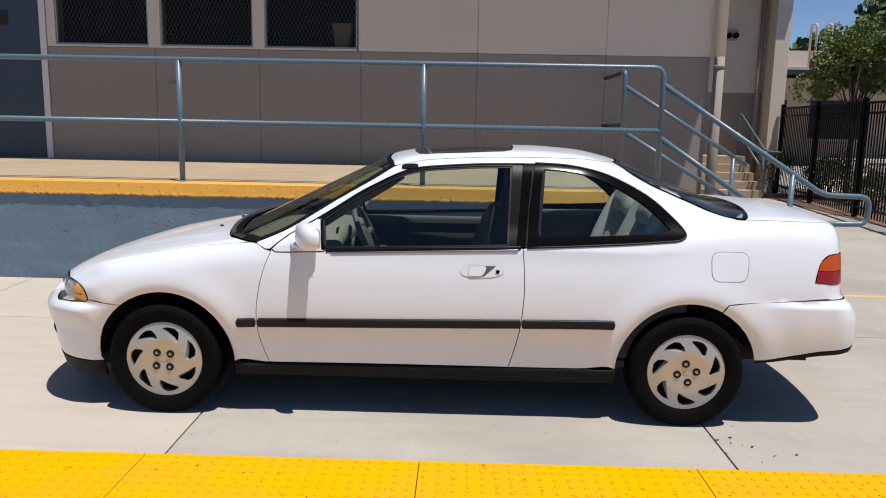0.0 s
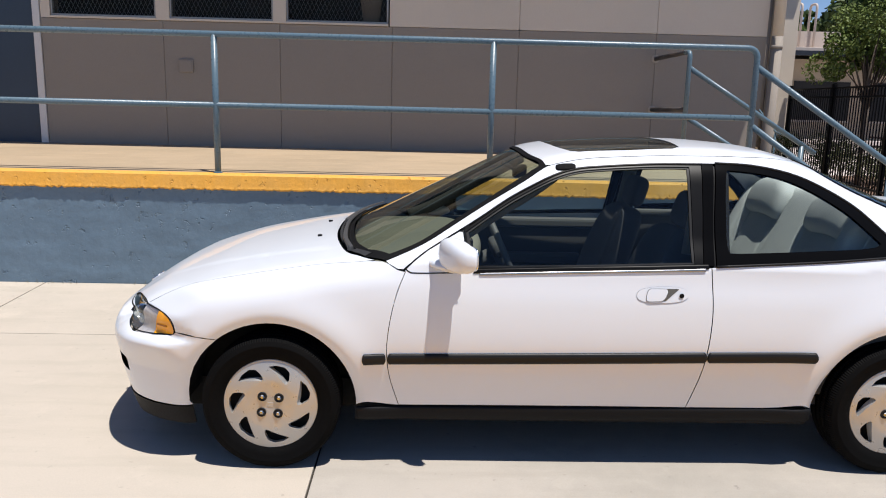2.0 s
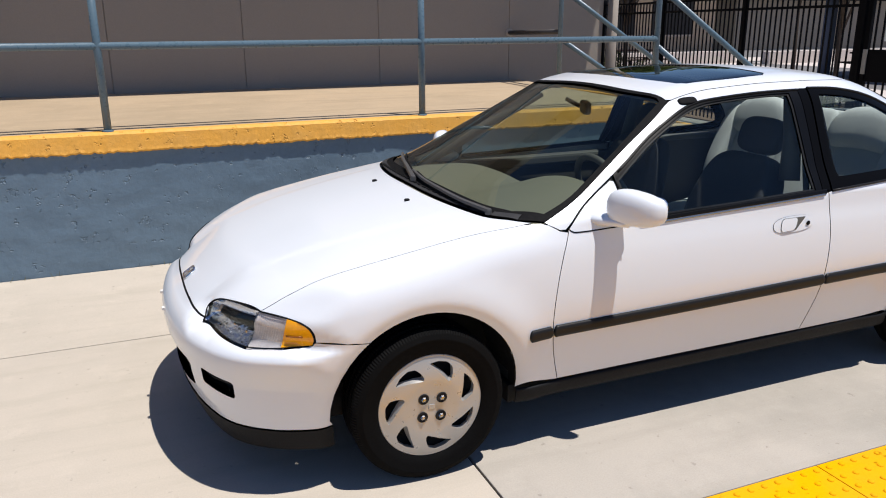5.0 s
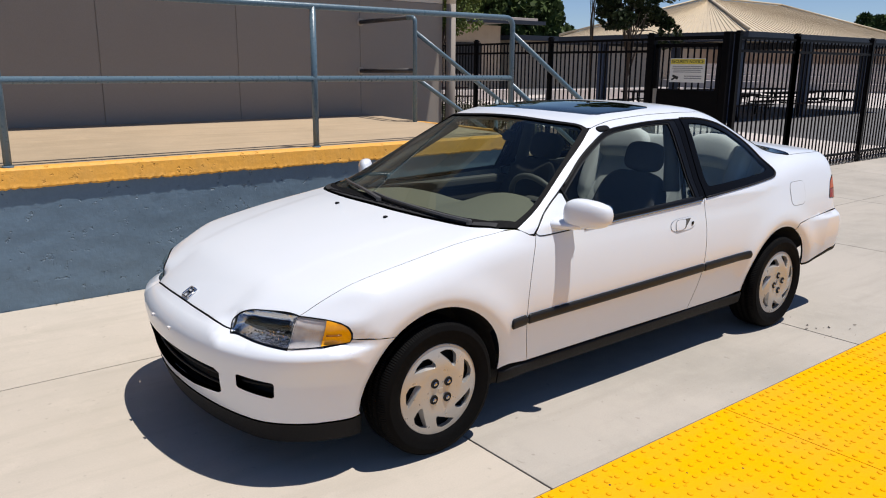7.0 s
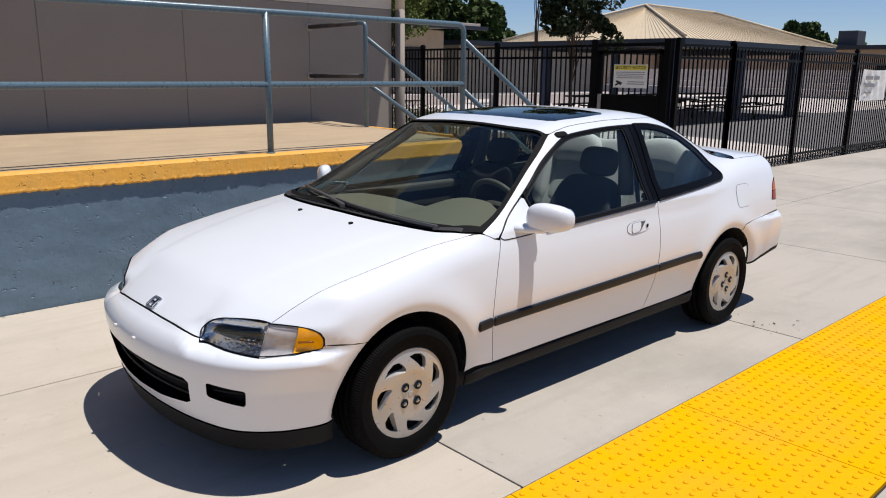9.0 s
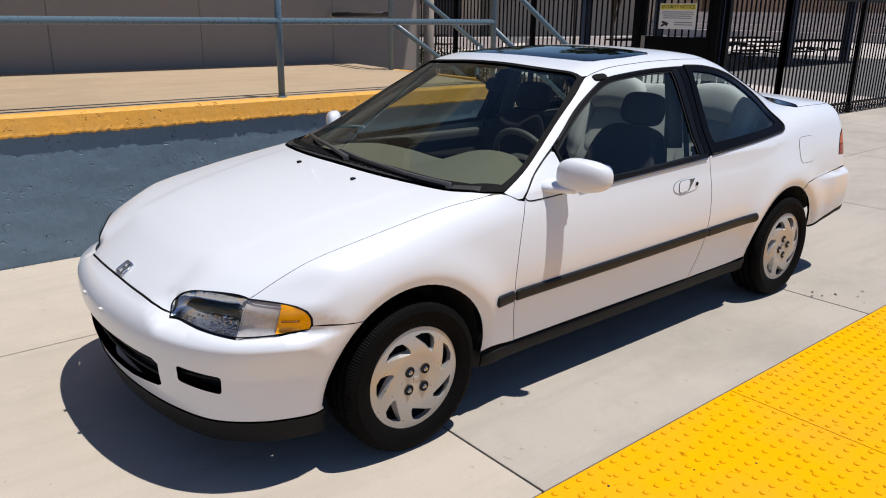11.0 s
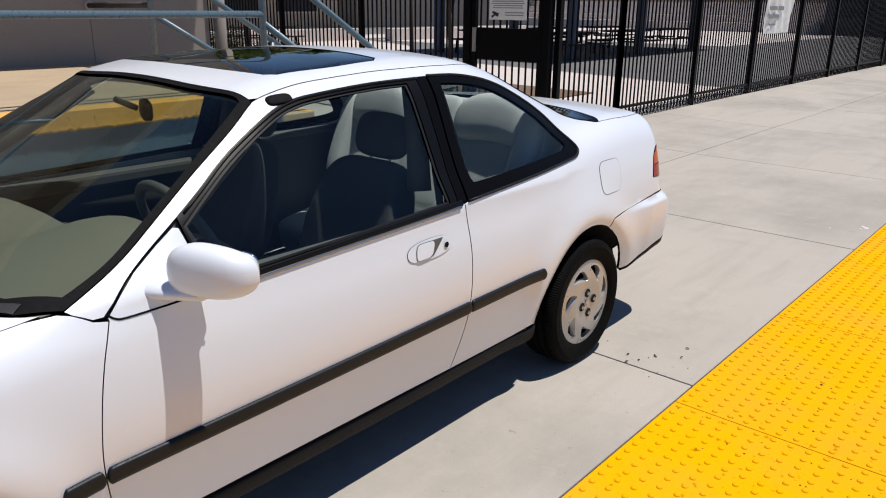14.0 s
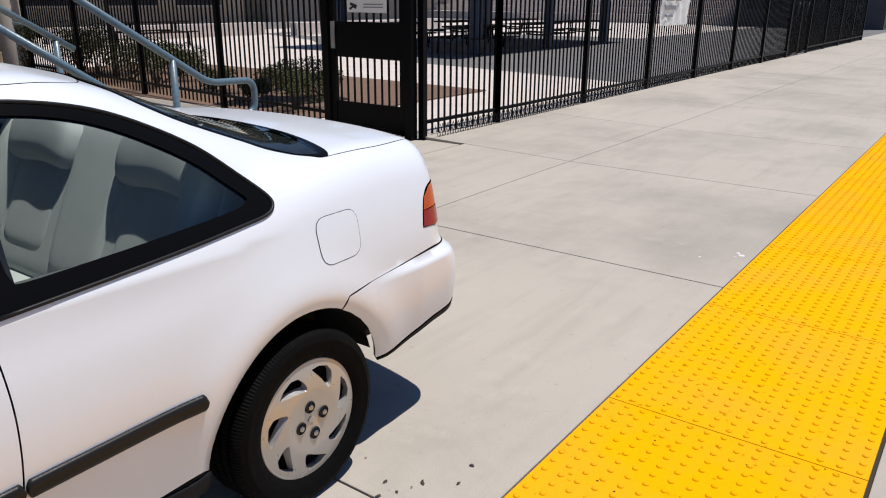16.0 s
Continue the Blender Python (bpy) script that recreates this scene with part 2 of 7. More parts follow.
M["far_wall"] = material("far_wall_tan", (0.42, 0.34, 0.25), 0.85, grain=0.15, scale=20, blot=0.3)
M["far_roof"] = material("far_roof_edge", (0.52, 0.44, 0.38), 0.7, grain=0.1)
M["far_grey"] = material("far_grey_wall", (0.065, 0.066, 0.072), 0.8, grain=0.2, scale=10)
M["steel"] = material("galvanised", (0.36, 0.35, 0.33), 0.5, metal=0.6, grain=0.3)
M["mesh"] = material("dark_wire", (0.08, 0.08, 0.08), 0.6)
M["sign_white"] = material("sign_white", (0.80, 0.79, 0.75), 0.5, grain=0.08)
M["sign_yellow"] = material("sign_yellow", (0.80, 0.66, 0.10), 0.5, grain=0.08)
M["ink"] = material("ink", (0.02, 0.02, 0.02), 0.6)
M["ink_grey"] = material("grey_ink", (0.25, 0.25, 0.26), 0.6)
# wood darkened so that the canopy's shade sits in its colour
M["table"] = material("table_wood_shaded", (0.045, 0.03, 0.026), 0.9, spec=0.1, grain=0.3)
M["line_yellow"] = material("line_yellow", (0.72, 0.45, 0.08), 0.8, grain=0.3, scale=50)
M["earth"] = material("bare_dirt", (0.52, 0.34, 0.22), 0.95, grain=0.4, scale=20, blot=0.5, blot_scale=0.5)
M["pot"] = material("white_pot", (0.7, 0.69, 0.66), 0.5)


# ---- car materials ----
M["paint"] = material("white_car_paint", (0.69, 0.722, 0.765), 0.32, blot2=0.05, coat=0.6)
M["trim_black"] = material("black_plastic_trim", (0.010, 0.0105, 0.0118), 0.55, spec=0.12, grain=0.3, scale=200, bump=0.0003, bump_scale=900)
M["moulding"] = material("dark_grey_moulding", (0.011, 0.0112, 0.012), 0.42, spec=0.2, grain=0.3, scale=200)
M["frame"] = material("satin_black_frame", (0.0045, 0.0046, 0.005), 0.35, spec=0.13)
M["bright"] = material("bright_belt_strip", (0.30, 0.31, 0.33), 0.25, metal=0.9)
M["seal"] = material("grey_rubber_seal", (0.014, 0.015, 0.016), 0.5, spec=0.2)
M["wiper"] = material("grey_black_wiper", (0.06, 0.06, 0.062), 0.4, spec=0.4, grain=0.2, scale=120)
M["cowl"] = material("weathered_cowl_plastic", (0.030, 0.030, 0.032), 0.6, spec=0.25, grain=0.3, scale=140, blot=0.5, blot_scale=9, tint=(0.055, 0.054, 0.053), bump=0.0006, bump_scale=400)
M["gloss_black"] = material("gloss_black_pillar", (0.004, 0.004, 0.0042), 0.16, spec=0.055)
M["rubber"] = material("black_rubber", (0.007, 0.007, 0.0075), 0.7, spec=0.08, grain=0.3, scale=150, bump=0.0006, bump_scale=600)
M["tyre"] = material("tyre_rubber", (0.0042, 0.0042, 0.0044), 0.7, spec=0.05, grain=0.4, scale=90, blot=0.4, blot_scale=8, tint=(0.007, 0.0068, 0.0066), bump=0.0004, bump_scale=500)
nt = M["tyre"].node_tree
tc_, sep, at2, mul, wav, ln, msk, both, bmp = (nt.nodes.new(k) for k in ("ShaderNodeTexCoord", "ShaderNodeSeparateXYZ", "ShaderNodeMath", "ShaderNodeMath", "ShaderNodeMath", "ShaderNodeVectorMath", "ShaderNodeMapRange", "ShaderNodeMath", "ShaderNodeBump"))
flat = nt.nodes.new("ShaderNodeVectorMath")
at2.operation, mul.operation, wav.operation, both.operation = "ARCTAN2", "MULTIPLY", "SINE", "MULTIPLY"
mul.inputs[1].default_value = 170.0
flat.operation, ln.operation = "MULTIPLY", "LENGTH"
flat.inputs[1].default_value = (1, 0, 1)
msk.inputs[1].default_value, msk.inputs[2].default_value = 0.2690, 0.2745
bmp.inputs["Strength"].default_value, bmp.inputs["Distance"].default_value = 1.0, 0.0009
for a_, b_ in ((tc_.outputs["Object"], sep.inputs[0]), (sep.outputs[2], at2.inputs[0]), (sep.outputs[0], at2.inputs[1]), (at2.outputs[0], mul.inputs[0]), (mul.outputs[0], wav.inputs[0]), (tc_.outputs["Object"], flat.inputs[0]), (flat.outputs[0], ln.inputs[0]),
               (ln.outputs["Value"], msk.inputs[0]), (msk.outputs[0], both.inputs[0]), (wav.outputs[0], both.inputs[1]), (both.outputs[0], bmp.inputs["Height"]), (bmp.outputs[0], nt.nodes["Principled BSDF"].inputs["Normal"])):
    nt.links.new(a_, b_)
M["wheel"] = material("silver_wheel_cover", (0.44, 0.432, 0.418), 0.34, metal=0.5, blot=0.12, blot_scale=9)
M["nut"] = material("steel_nut", (0.42, 0.41, 0.40), 0.22, metal=1.0)
M["chrome"] = material("chrome", (0.75, 0.75, 0.76), 0.12, metal=1.0)
M["glass"] = glass("tinted_car_glass", (0.76, 0.84, 0.825))
M["glass_screen"] = glass("tinted_windscreen_glass", (0.52, 0.59, 0.54))
M["glass_dark"] = glass("dark_sunroof_glass", (0.10, 0.11, 0.12))
M["lens"] = glass("clear_lamp_lens", (0.90, 0.91, 0.92), 0.03, 1.5)
M["amber"] = material("amber_lens", (0.86, 0.37, 0.0), 0.2, blot=0.5, blot_scale=34, tint=(0.55, 0.18, 0.0), coat=0.4)
M["amber_deep"] = material("deep_amber_lens", (0.22, 0.07, 0.0), 0.25)
M["red"] = material("red_lens", (0.26, 0.006, 0.004), 0.22, spec=0.3, grain=0.3, scale=180, coat=0.3)
M["orange"] = material("orange_lens", (0.46, 0.065, 0.0), 0.22, spec=0.3, grain=0.2, scale=180, coat=0.2)
M["reflector"] = material("lamp_reflector", (0.70, 0.73, 0.78), 0.14, metal=0.97, bump=0.005, bump_scale=30)
M["flutes"] = material("fluted_reflector", (0.66, 0.62, 0.60), 0.4, blot=0.55, blot_scale=26, tint=(0.42, 0.35, 0.33))
M["fabric_dark"] = material("dark_grey_seat_cloth", (0.055, 0.055, 0.057), 0.95, grain=0.35, scale=400, bump=0.001, bump_scale=700)
M["fabric"] = material("grey_seat_cloth", (0.50, 0.52, 0.50), 0.95, grain=0.3, scale=350, blot=0.2, blot_scale=9, bump=0.001, bump_scale=700)
M["fabric_mid"] = material("mid_grey_seat_cloth", (0.20, 0.205, 0.205), 0.95, grain=0.3, scale=350, bump=0.001, bump_scale=700)
M["dash"] = material("olive_grey_dash", (0.165, 0.162, 0.125), 0.75, grain=0.2, scale=300, bump=0.0005, bump_scale=900)
M["card"] = material("dark_door_card", (0.062, 0.061, 0.056), 0.8, grain=0.25, scale=200)
M["steering"] = material("grey_steering_rim", (0.085, 0.085, 0.08), 0.6, grain=0.2, scale=300)
M["card_cap"] = material("grey_door_cap", (0.085, 0.086, 0.08), 0.7, grain=0.2, scale=200)
M["liner"] = material("grey_headliner", (0.30, 0.30, 0.29), 0.95, grain=0.2, scale=300)
# black underside; also the shade colour for grille, slots and nut holes
M["under"] = material("black_underbody_and_shade", (0.008, 0.008, 0.008), 0.9, grain=0.3)


# ---- ground ----
ground = part("ground", boxed(-400, 400, -400, 400, -0.40, -0.05), M["asphalt"])
tagged(ground, "grey asphalt ground running out to the horizon", "ground", kind="structure")
apron = part("pavement", boxed(-16, 46, -14, 6.86, -0.10, -0.012), M["joint"])
tagged(apron, "pale broom-finished concrete apron cut by straight joints", "pavement", kind="structure")
X_JOINTS = [-1.37 + 2.555 * k for k in range(-5, 19)]


def slab(x0, x1, y0, y1, rise=0.0, mat="concrete"):
    g = 0.0045
    bm = boxed(x0 + g, x1 - g, y0 + g, y1 - g, -0.045, 0.0, bevel=0.004)
    for v in bm.verts:
        if v.co.z > -0.03:
            v.co.z += rise * max(0.0, (v.co.y - 5.617) / 1.4)
    return part("slab", bm, M[mat], apron)


# ---- loading dock ----
DOCK_Z, DOCK_Y, DOCK_X1, DOCK_X0 = 0.925, 6.825, 1.75, -14.0
WALL_Y, WALL_X1 = 9.478, 2.86
dock = thing("loading_dock", "raised concrete loading dock with chipped yellow nosing and blue painted face", "loading dock", kind="structure")
top_bm = boxed(DOCK_X0, DOCK_X1, DOCK_Y + 0.035, WALL_Y - 0.002, 0.72, DOCK_Z, bevel=0.006)
for v in top_bm.verts:
    v.co.z += 0.045 * (v.co.y - DOCK_Y) / (WALL_Y - DOCK_Y)   # falls towards the edge
part("dock_top", top_bm, M["dock_top"], dock)


def rough_strip(x0, x1, y0, y1, z0, z1, step, wave, seed):
    """A long painted band with a chipped, uneven lower edge."""
    rnd = random.Random(seed)
    bm = bmesh.new()
    n = int((x1 - x0) / step)
    rows = []
    for i in range(n + 1):
        x = x0 + (x1 - x0) * i / n
        k = noise.noise((x * 3.1, seed, 0)) * 0.25 + noise.noise((x * 13, seed, 1)) * 0.45 + noise.noise((x * 37, seed, 2)) * 0.6
        low = z0 + wave * k
        out = 0.004 * noise.noise((x * 7, seed, 5))
        drip = out + 0.0045 * noise.noise((x * 29, seed, 6)) + 0.003 * noise.noise((x * 71, seed, 7))
        rows.append([bm.verts.new(p) for p in ((x, y1, low), (x, y0 + 0.012 + drip, low), (x, y0 + drip, low + 0.012), (x, y0 + out + 0.004, low + 0.030), (x, y0 + out + 0.016, z1 - 0.016 + 0.003 * k), (x, y0 + 0.034, z1 + 0.001 * k), (x, y1, z1))])
    for a, b in zip(rows, rows[1:]):
        for k in range(6):
            bm.faces.new((a[k], b[k], b[k + 1], a[k + 1]))
    bm.faces.new(rows[0])
    bm.faces.new(rows[-1][::-1])
    bmesh.ops.recalc_face_normals(bm, faces=bm.faces[:])
    return bm


part("nosing", rough_strip(DOCK_X0, DOCK_X1 + 0.02, DOCK_Y, DOCK_Y + 0.10, 0.800, DOCK_Z + 0.004, 0.008, 0.017, 3), M["nosing"], dock, "chipped yellow painted nosing")
face = bmesh.new()
nx, nz = 420, 26
grid = [[face.verts.new((DOCK_X0 + (DOCK_X1 - DOCK_X0) * i / nx,
                         DOCK_Y + 0.026 + 0.004 * noise.noise((i * 0.12, k * 0.35, 0)) + 0.003 * noise.noise((i * 0.5, k * 0.9, 7)), -0.04 + 0.86 * k / nz)) for k in range(nz + 1)] for i in range(nx + 1)]
for a, b in zip(grid, grid[1:]):
    for k in range(nz):
        face.faces.new((a[k], b[k], b[k + 1], a[k + 1])).smooth = True
part("dock_face", face, M["dock_blue"], dock, "blue painted rough concrete face")
part("end_nosing", boxed(DOCK_X1 - 0.05, DOCK_X1 + 0.012, DOCK_Y + 0.1, 8.46, 0.88, DOCK_Z + 0.028, bevel=0.004), M["nosing"], dock)
part("dock_end", boxed(DOCK_X1 - 0.2, DOCK_X1, DOCK_Y + 0.03, WALL_Y - 0.01, -0.05, 0.80), M["dock_top"], dock)

# stairs down from the dock
stairs = thing("concrete_stairs", "tan concrete steps leading down from the loading dock", "stairs", kind="structure")
for k in range(4):
    part("step", boxed(DOCK_X1 + 0.29 * k, DOCK_X1 + 0.29 * (k + 1) + 0.015, DOCK_Y + 0.03, 8.46, -0.05, DOCK_Z - 0.185 * (k + 1), bevel=0.008), M["dock_top"], stairs)
    part("step_nosing", boxed(DOCK_X1 + 0.29 * (k + 1) - 0.045, DOCK_X1 + 0.29 * (k + 1) + 0.018, DOCK_Y + 0.035, 8.455, DOCK_Z - 0.185 * (k + 1) - 0.035, DOCK_Z - 0.185 * (k + 1) + 0.003, bevel=0.003), M["nosing"], stairs)
landing = part("landing", boxed(DOCK_X1 + 1.18, 6.6, 6.93, 18.5, -0.06, 0.012, bevel=0.004), M["concrete"])
tagged(landing, "older concrete paving at the foot of the steps", "pavement", kind="structure")
yl = part("painted_line", boxed(DOCK_X1 + 1.2, 5.2, 6.87, 6.97, -0.02, 0.018, bevel=0.003), M["line_yellow"])
tagged(yl, "worn yellow painted line along the paving edge", "painted line", kind="structure")


# ---- pipe railings ----
def railing(name, label, runs, posts, mat, r=0.024):
    rail = thing(name, label, "railing")
    for nm, pts in runs:
        part(nm, tube(bmesh.new(), bend(pts, 0.09), r, 14), mat, rail)
    for p, h in posts:
        bm = tube(bmesh.new(), [(p[0], p[1], p[2]), (p[0], p[1], h)], r, 14)
        post = part("post", bm, mat, rail)
        part("base_collar", lathe(bmesh.new(), [(r, 0.0), (r + 0.012, 0.0), (r + 0.010, 0.012), (r, 0.016)], 16), mat, post, at=Matrix.Translation(p))
    return rail


RY = 6.893
POSTS_X = [-0.406 - 2.137 * k for k in range(6)]
railing("dock_railing", "blue painted steel pipe railing along the loading dock and stairs",
        [("top_rail", [(-13.6, RY, 1.985), (1.655, RY, 1.985), (1.655, RY, DOCK_Z)]),
         ("mid_rail", [(-13.6, RY, 1.462), (1.65, RY, 1.45)]),
         ("sloping_rail", [(1.66, RY, 1.845), (3.11, RY, 0.925), (3.515, RY, 0.915), (3.515, RY, 0.675), (2.86, RY, 0.665)]),
         ("low_sloping_rail", [(1.66, RY, 1.39), (2.82, RY, 0.62)])],
        [((x, RY, DOCK_Z), 1.985) for x in POSTS_X] + [((2.83, RY, 0.0), 1.10)], M["rail"])
BY = 8.40
back = railing("stair_railing", "blue painted pipe handrail at the wall side of the steps",
               [("sloping_rail", [(1.65, BY, 1.90), (2.98, BY, 1.10)]),
                ("low_sloping_rail", [(1.65, BY, 1.43), (2.80, BY, 0.755)]),
                ("newel", [(1.643, BY, DOCK_Z + 0.025), (1.643, BY, 2.055), (1.643, BY + 0.14, 2.055)])],
               [((2.84, BY, 0.0), 1.17)], M["rail"])
for z in (2.055, 1.50):
    part("wall_return", tube(bmesh.new(), [(1.643, BY + (0.13 if z > 2 else 0.0), z), (1.63, WALL_Y + 0.01, z - 0.015)], 0.0235, 12), M["rail_dark"], back, "dark painted return to the wall")
    part("wall_flange", lathe(bmesh.new(), [(0.0, 0.0), (0.045, 0.0), (0.045, -0.008), (0.0, -0.01)], 18, "y"), M["soffit"], back, at=Matrix.Translation((1.63, WALL_Y - 0.002, z - 0.015)))

# ---- school building ----
TONE_Z, TOP_Z = 2.31, 4.6
bld = thing("wall_north", "two-tone beige and taupe stucco school wall with panel joints", "wall", kind="structure")
PANELS = [-14.0, -12.6, -11.2, -9.8, -8.4, -7.2, -6.2]
WIN = [(-4.97, -3.845), (-3.70, -2.585), (-2.445, -1.335)]
DOOR_X0, DOOR_X1 = -6.15, -5.16
JOINTS = [-5.08, -3.773, -2.515, -1.291, 0.10, 1.625, WALL_X1]


# dry weeds along the foot of the dock
weed_rs = random.Random(31)
bm = bmesh.new()
for i in range(45):
    wx = weed_rs.choice((-4.6, -4.0, -3.7, -3.1, -2.2, -5.4)) + weed_rs.gauss(0, 0.10)
    wh, lean = weed_rs.uniform(0.01, 0.05), weed_rs.uniform(-0.03, 0.03)
    wy = 6.838 - abs(weed_rs.gauss(0, 0.015))
    bm.faces.new([bm.verts.new(p) for p in ((wx - 0.002, wy, 0.03), (wx + 0.002, wy, 0.03), (wx + lean, wy - abs(lean), 0.03 + wh))])
tagged(part("weeds", bm, M["weed"], kind="stuff"), "sparse dry weeds along the foot of the dock", "weeds", kind="stuff")


def joint_bead(x, z0, z1, mat):
    """Sealant a little behind the face of a panel joint."""
    part("joint_bead", boxed(x - 0.0021, x + 0.0021, WALL_Y + 0.0035, WALL_Y + 0.05, z0, z1), M[mat], bld)


def wall_panel(x0, x1, z0, z1, mat, deep=0.22):
    g = 0.004
    return part("wall_panel", boxed(x0 + g, x1 - g, WALL_Y, WALL_Y + deep, z0, z1, bevel=0.003), M[mat], bld)


for a, b in zip(JOINTS, JOINTS[1:]):
    wall_panel(a, b, DOCK_Z - 1.0, TONE_Z - 0.004, "wall_lo")
for a, b in zip(PANELS, PANELS[1:]):
    wall_panel(a, b, DOCK_Z - 1.0, TONE_Z - 0.004, "wall_lo")
    wall_panel(a, b, TONE_Z, TOP_Z, "wall_hi")
for a, b in ((-1.325, 0.10), (0.10, 1.625), (1.625, WALL_X1)):
    wall_panel(a, b, TONE_Z, TOP_Z, "wall_hi")
wall_panel(-5.08, WIN[0][0], TONE_Z, TOP_Z, "wall_hi")
wall_panel(WIN[0][0], WIN[2][1], 3.75, TOP_Z, "wall_hi")
wall_panel(DOOR_X0 - 0.05, -5.08, 3.02, TOP_Z, "wall_hi")
for x in JOINTS[1:-1] + PANELS[1:-1]:
    joint_bead(x, DOCK_Z - 1.0, TONE_Z - 0.01, "wall_lo")
for x in [0.10, 1.625] + PANELS[1:-1]:
    joint_bead(x, TONE_Z + 0.01, TOP_Z, "wall_hi")
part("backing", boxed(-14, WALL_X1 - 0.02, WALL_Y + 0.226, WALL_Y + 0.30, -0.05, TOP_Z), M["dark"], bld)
for (a, b), (c, d) in zip(WIN, WIN[1:]):
    part("mullion", boxed(b, c, WALL_Y - 0.008, WALL_Y + 0.2, TONE_Z + 0.0, 3.75, bevel=0.004), M["wall_hi"], bld)
part("side_return", boxed(WALL_X1 - 0.20, WALL_X1, WALL_Y + 0.31, 18.6, -0.05, TOP_Z), M["wall_lo"], bld)
eave = part("roof_overhang", boxed(-14, 3.36, 8.42, WALL_Y + 1.0, 4.604, 4.85, bevel=0.01), M["soffit"])
tagged(eave, "beige painted roof overhang shading the wall", "roof", kind="structure")
roof = part("roof", boxed(-14, 3.36, WALL_Y + 2.0, 18.9, 4.604, 4.9), M["soffit"])
wing_roof = part("wing_roof", boxed(3.37, 7.4, 17.75, 18.9, 4.604, 4.9), M["soffit"])
tagged(wing_roof, "flat roof edge of the school wing", "roof", kind="structure")
tagged(roof, "flat school roof behind the overhang", "roof", kind="structure")

for i, (a, b) in enumerate(WIN):
    w = thing("window_%d" % (i + 1), "dark school window behind diamond mesh", "window", kind="structure")
    z0, z1, y = TONE_Z + 0.045, 3.75, WALL_Y
    part("window_sill", boxed(a, b, y - 0.02, y + 0.1, TONE_Z, TONE_Z + 0.022, bevel=0.003), M["wall_hi"], w)
    bm = bmesh.new()
    box(bm, a, b, y + 0.01, y + 0.07, TONE_Z + 0.022, z0, 0.004)
    box(bm, a, a + 0.02, y + 0.01, y + 0.07, z0, z1, 0.004)
    box(bm, b - 0.02, b, y + 0.01, y + 0.07, z0, z1, 0.004)
    part("window_frame", bm, M["steel"], w)
    part("pane", boxed(a + 0.02, b - 0.02, y + 0.055, y + 0.06, z0, z1), M["pane"], w)
    bm = bmesh.new()
    for sgn in (1, -1):
        n = 52
        for k in range(-24, n):
            x = a + (b - a) * k / 24.0
            # one wire from the sill, leaning by half its height
            lo, hi = (x, z0), (x + sgn * 0.5 * (z1 - z0), z1)
            pts = [lo, hi]
            t0, t1 = 0.0, 1.0
            for xx, s in ((a + 0.02, 1), (b - 0.02, -1)):
                d0, d1 = s * (lo[0] - xx), s * (hi[0] - xx)
                if d0 < 0 and d1 < 0:
                    t1 = -1
                elif d0 < 0:
                    t0 = max(t0, d0 / (d0 - d1))
                elif d1 < 0:
                    t1 = min(t1, d0 / (d0 - d1))
            if t1 > t0:
                p = [(lo[0] + (hi[0] - lo[0]) * q, y + 0.035 + 0.002 * sgn, lo[1] + (hi[1] - lo[1]) * q) for q in (t0, t1)]
                tube(bm, p, 0.0016, 4, False)
    part("wire_mesh", bm, M["mesh"], w, "diamond wire mesh", kind="stuff")
# thin black sheet: the dimness of the room is painted, no room is built
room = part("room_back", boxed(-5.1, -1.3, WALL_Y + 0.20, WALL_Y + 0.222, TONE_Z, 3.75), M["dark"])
tagged(room, "near-black sheet standing for the unlit room behind the windows", "wall", kind="structure")
pot = part("plant_pot", lathe(bmesh.new(), [(0.0, 0.0), (0.085, 0.0), (0.12, 0.24), (0.13, 0.25), (0.13, 0.28), (0.11, 0.28), (0.10, 0.05), (0.0, 0.05)], 24), M["pot"], smooth=True, at=Matrix.Translation((-1.53, WALL_Y + 0.125, TONE_Z + 0.05)))
pot.scale = (1, 0.45, 1)
tagged(pot, "white plastic plant pot on the window sill", "plant pot")

door = thing("door_1", "dark blue painted metal door in a white frame", "door", kind="structure")
part("leaf", boxed(DOOR_X0, DOOR_X1, WALL_Y + 0.02, WALL_Y + 0.065, DOCK_Z + 0.01, 3.0, bevel=0.004), M["door_blue"], door)
part("frame", boxed(DOOR_X1, -5.085, WALL_Y - 0.012, WALL_Y + 0.20, DOCK_Z, 3.05, bevel=0.004), M["trim_white"], door, "white door jamb")
part("frame", boxed(DOOR_X0 - 0.05, DOOR_X0, WALL_Y - 0.012, WALL_Y + 0.20, DOCK_Z, 3.05, bevel=0.004), M["trim_white"], door)
part("plate", boxed(-5.72, -5.55, WALL_Y + 0.012, WALL_Y + 0.02, 2.55, 2.72, bevel=0.002), M["dark"], door, "small dark plate")

pipe = thing("downspout", "taupe painted round downspout beside the wall corner", "pipe")
part("shaft", tube(bmesh.new(), [(2.945, WALL_Y - 0.065, -0.02), (2.945, WALL_Y - 0.065, TONE_Z)], 0.06, 20), M["wall_lo"], pipe)
part("upper_shaft", tube(bmesh.new(), [(2.945, WALL_Y - 0.065, TONE_Z), (2.945, WALL_Y - 0.065, 4.6)], 0.06, 20), M["wall_hi"], pipe)
for z in (2.18, 3.6):
    part("strap", tube(bmesh.new(), [(2.945, WALL_Y - 0.065, z), (2.945, WALL_Y - 0.065, z + 0.035)], 0.066, 20), M["wall_lo"], pipe)
vent = thing("wall_vent", "small square taupe vent cover on the wall", "vent")
part("cover", boxed(-3.615, -3.46, WALL_Y - 0.022, WALL_Y + 0.001, 1.765, 1.905, bevel=0.006), M["wall_lo"], vent)
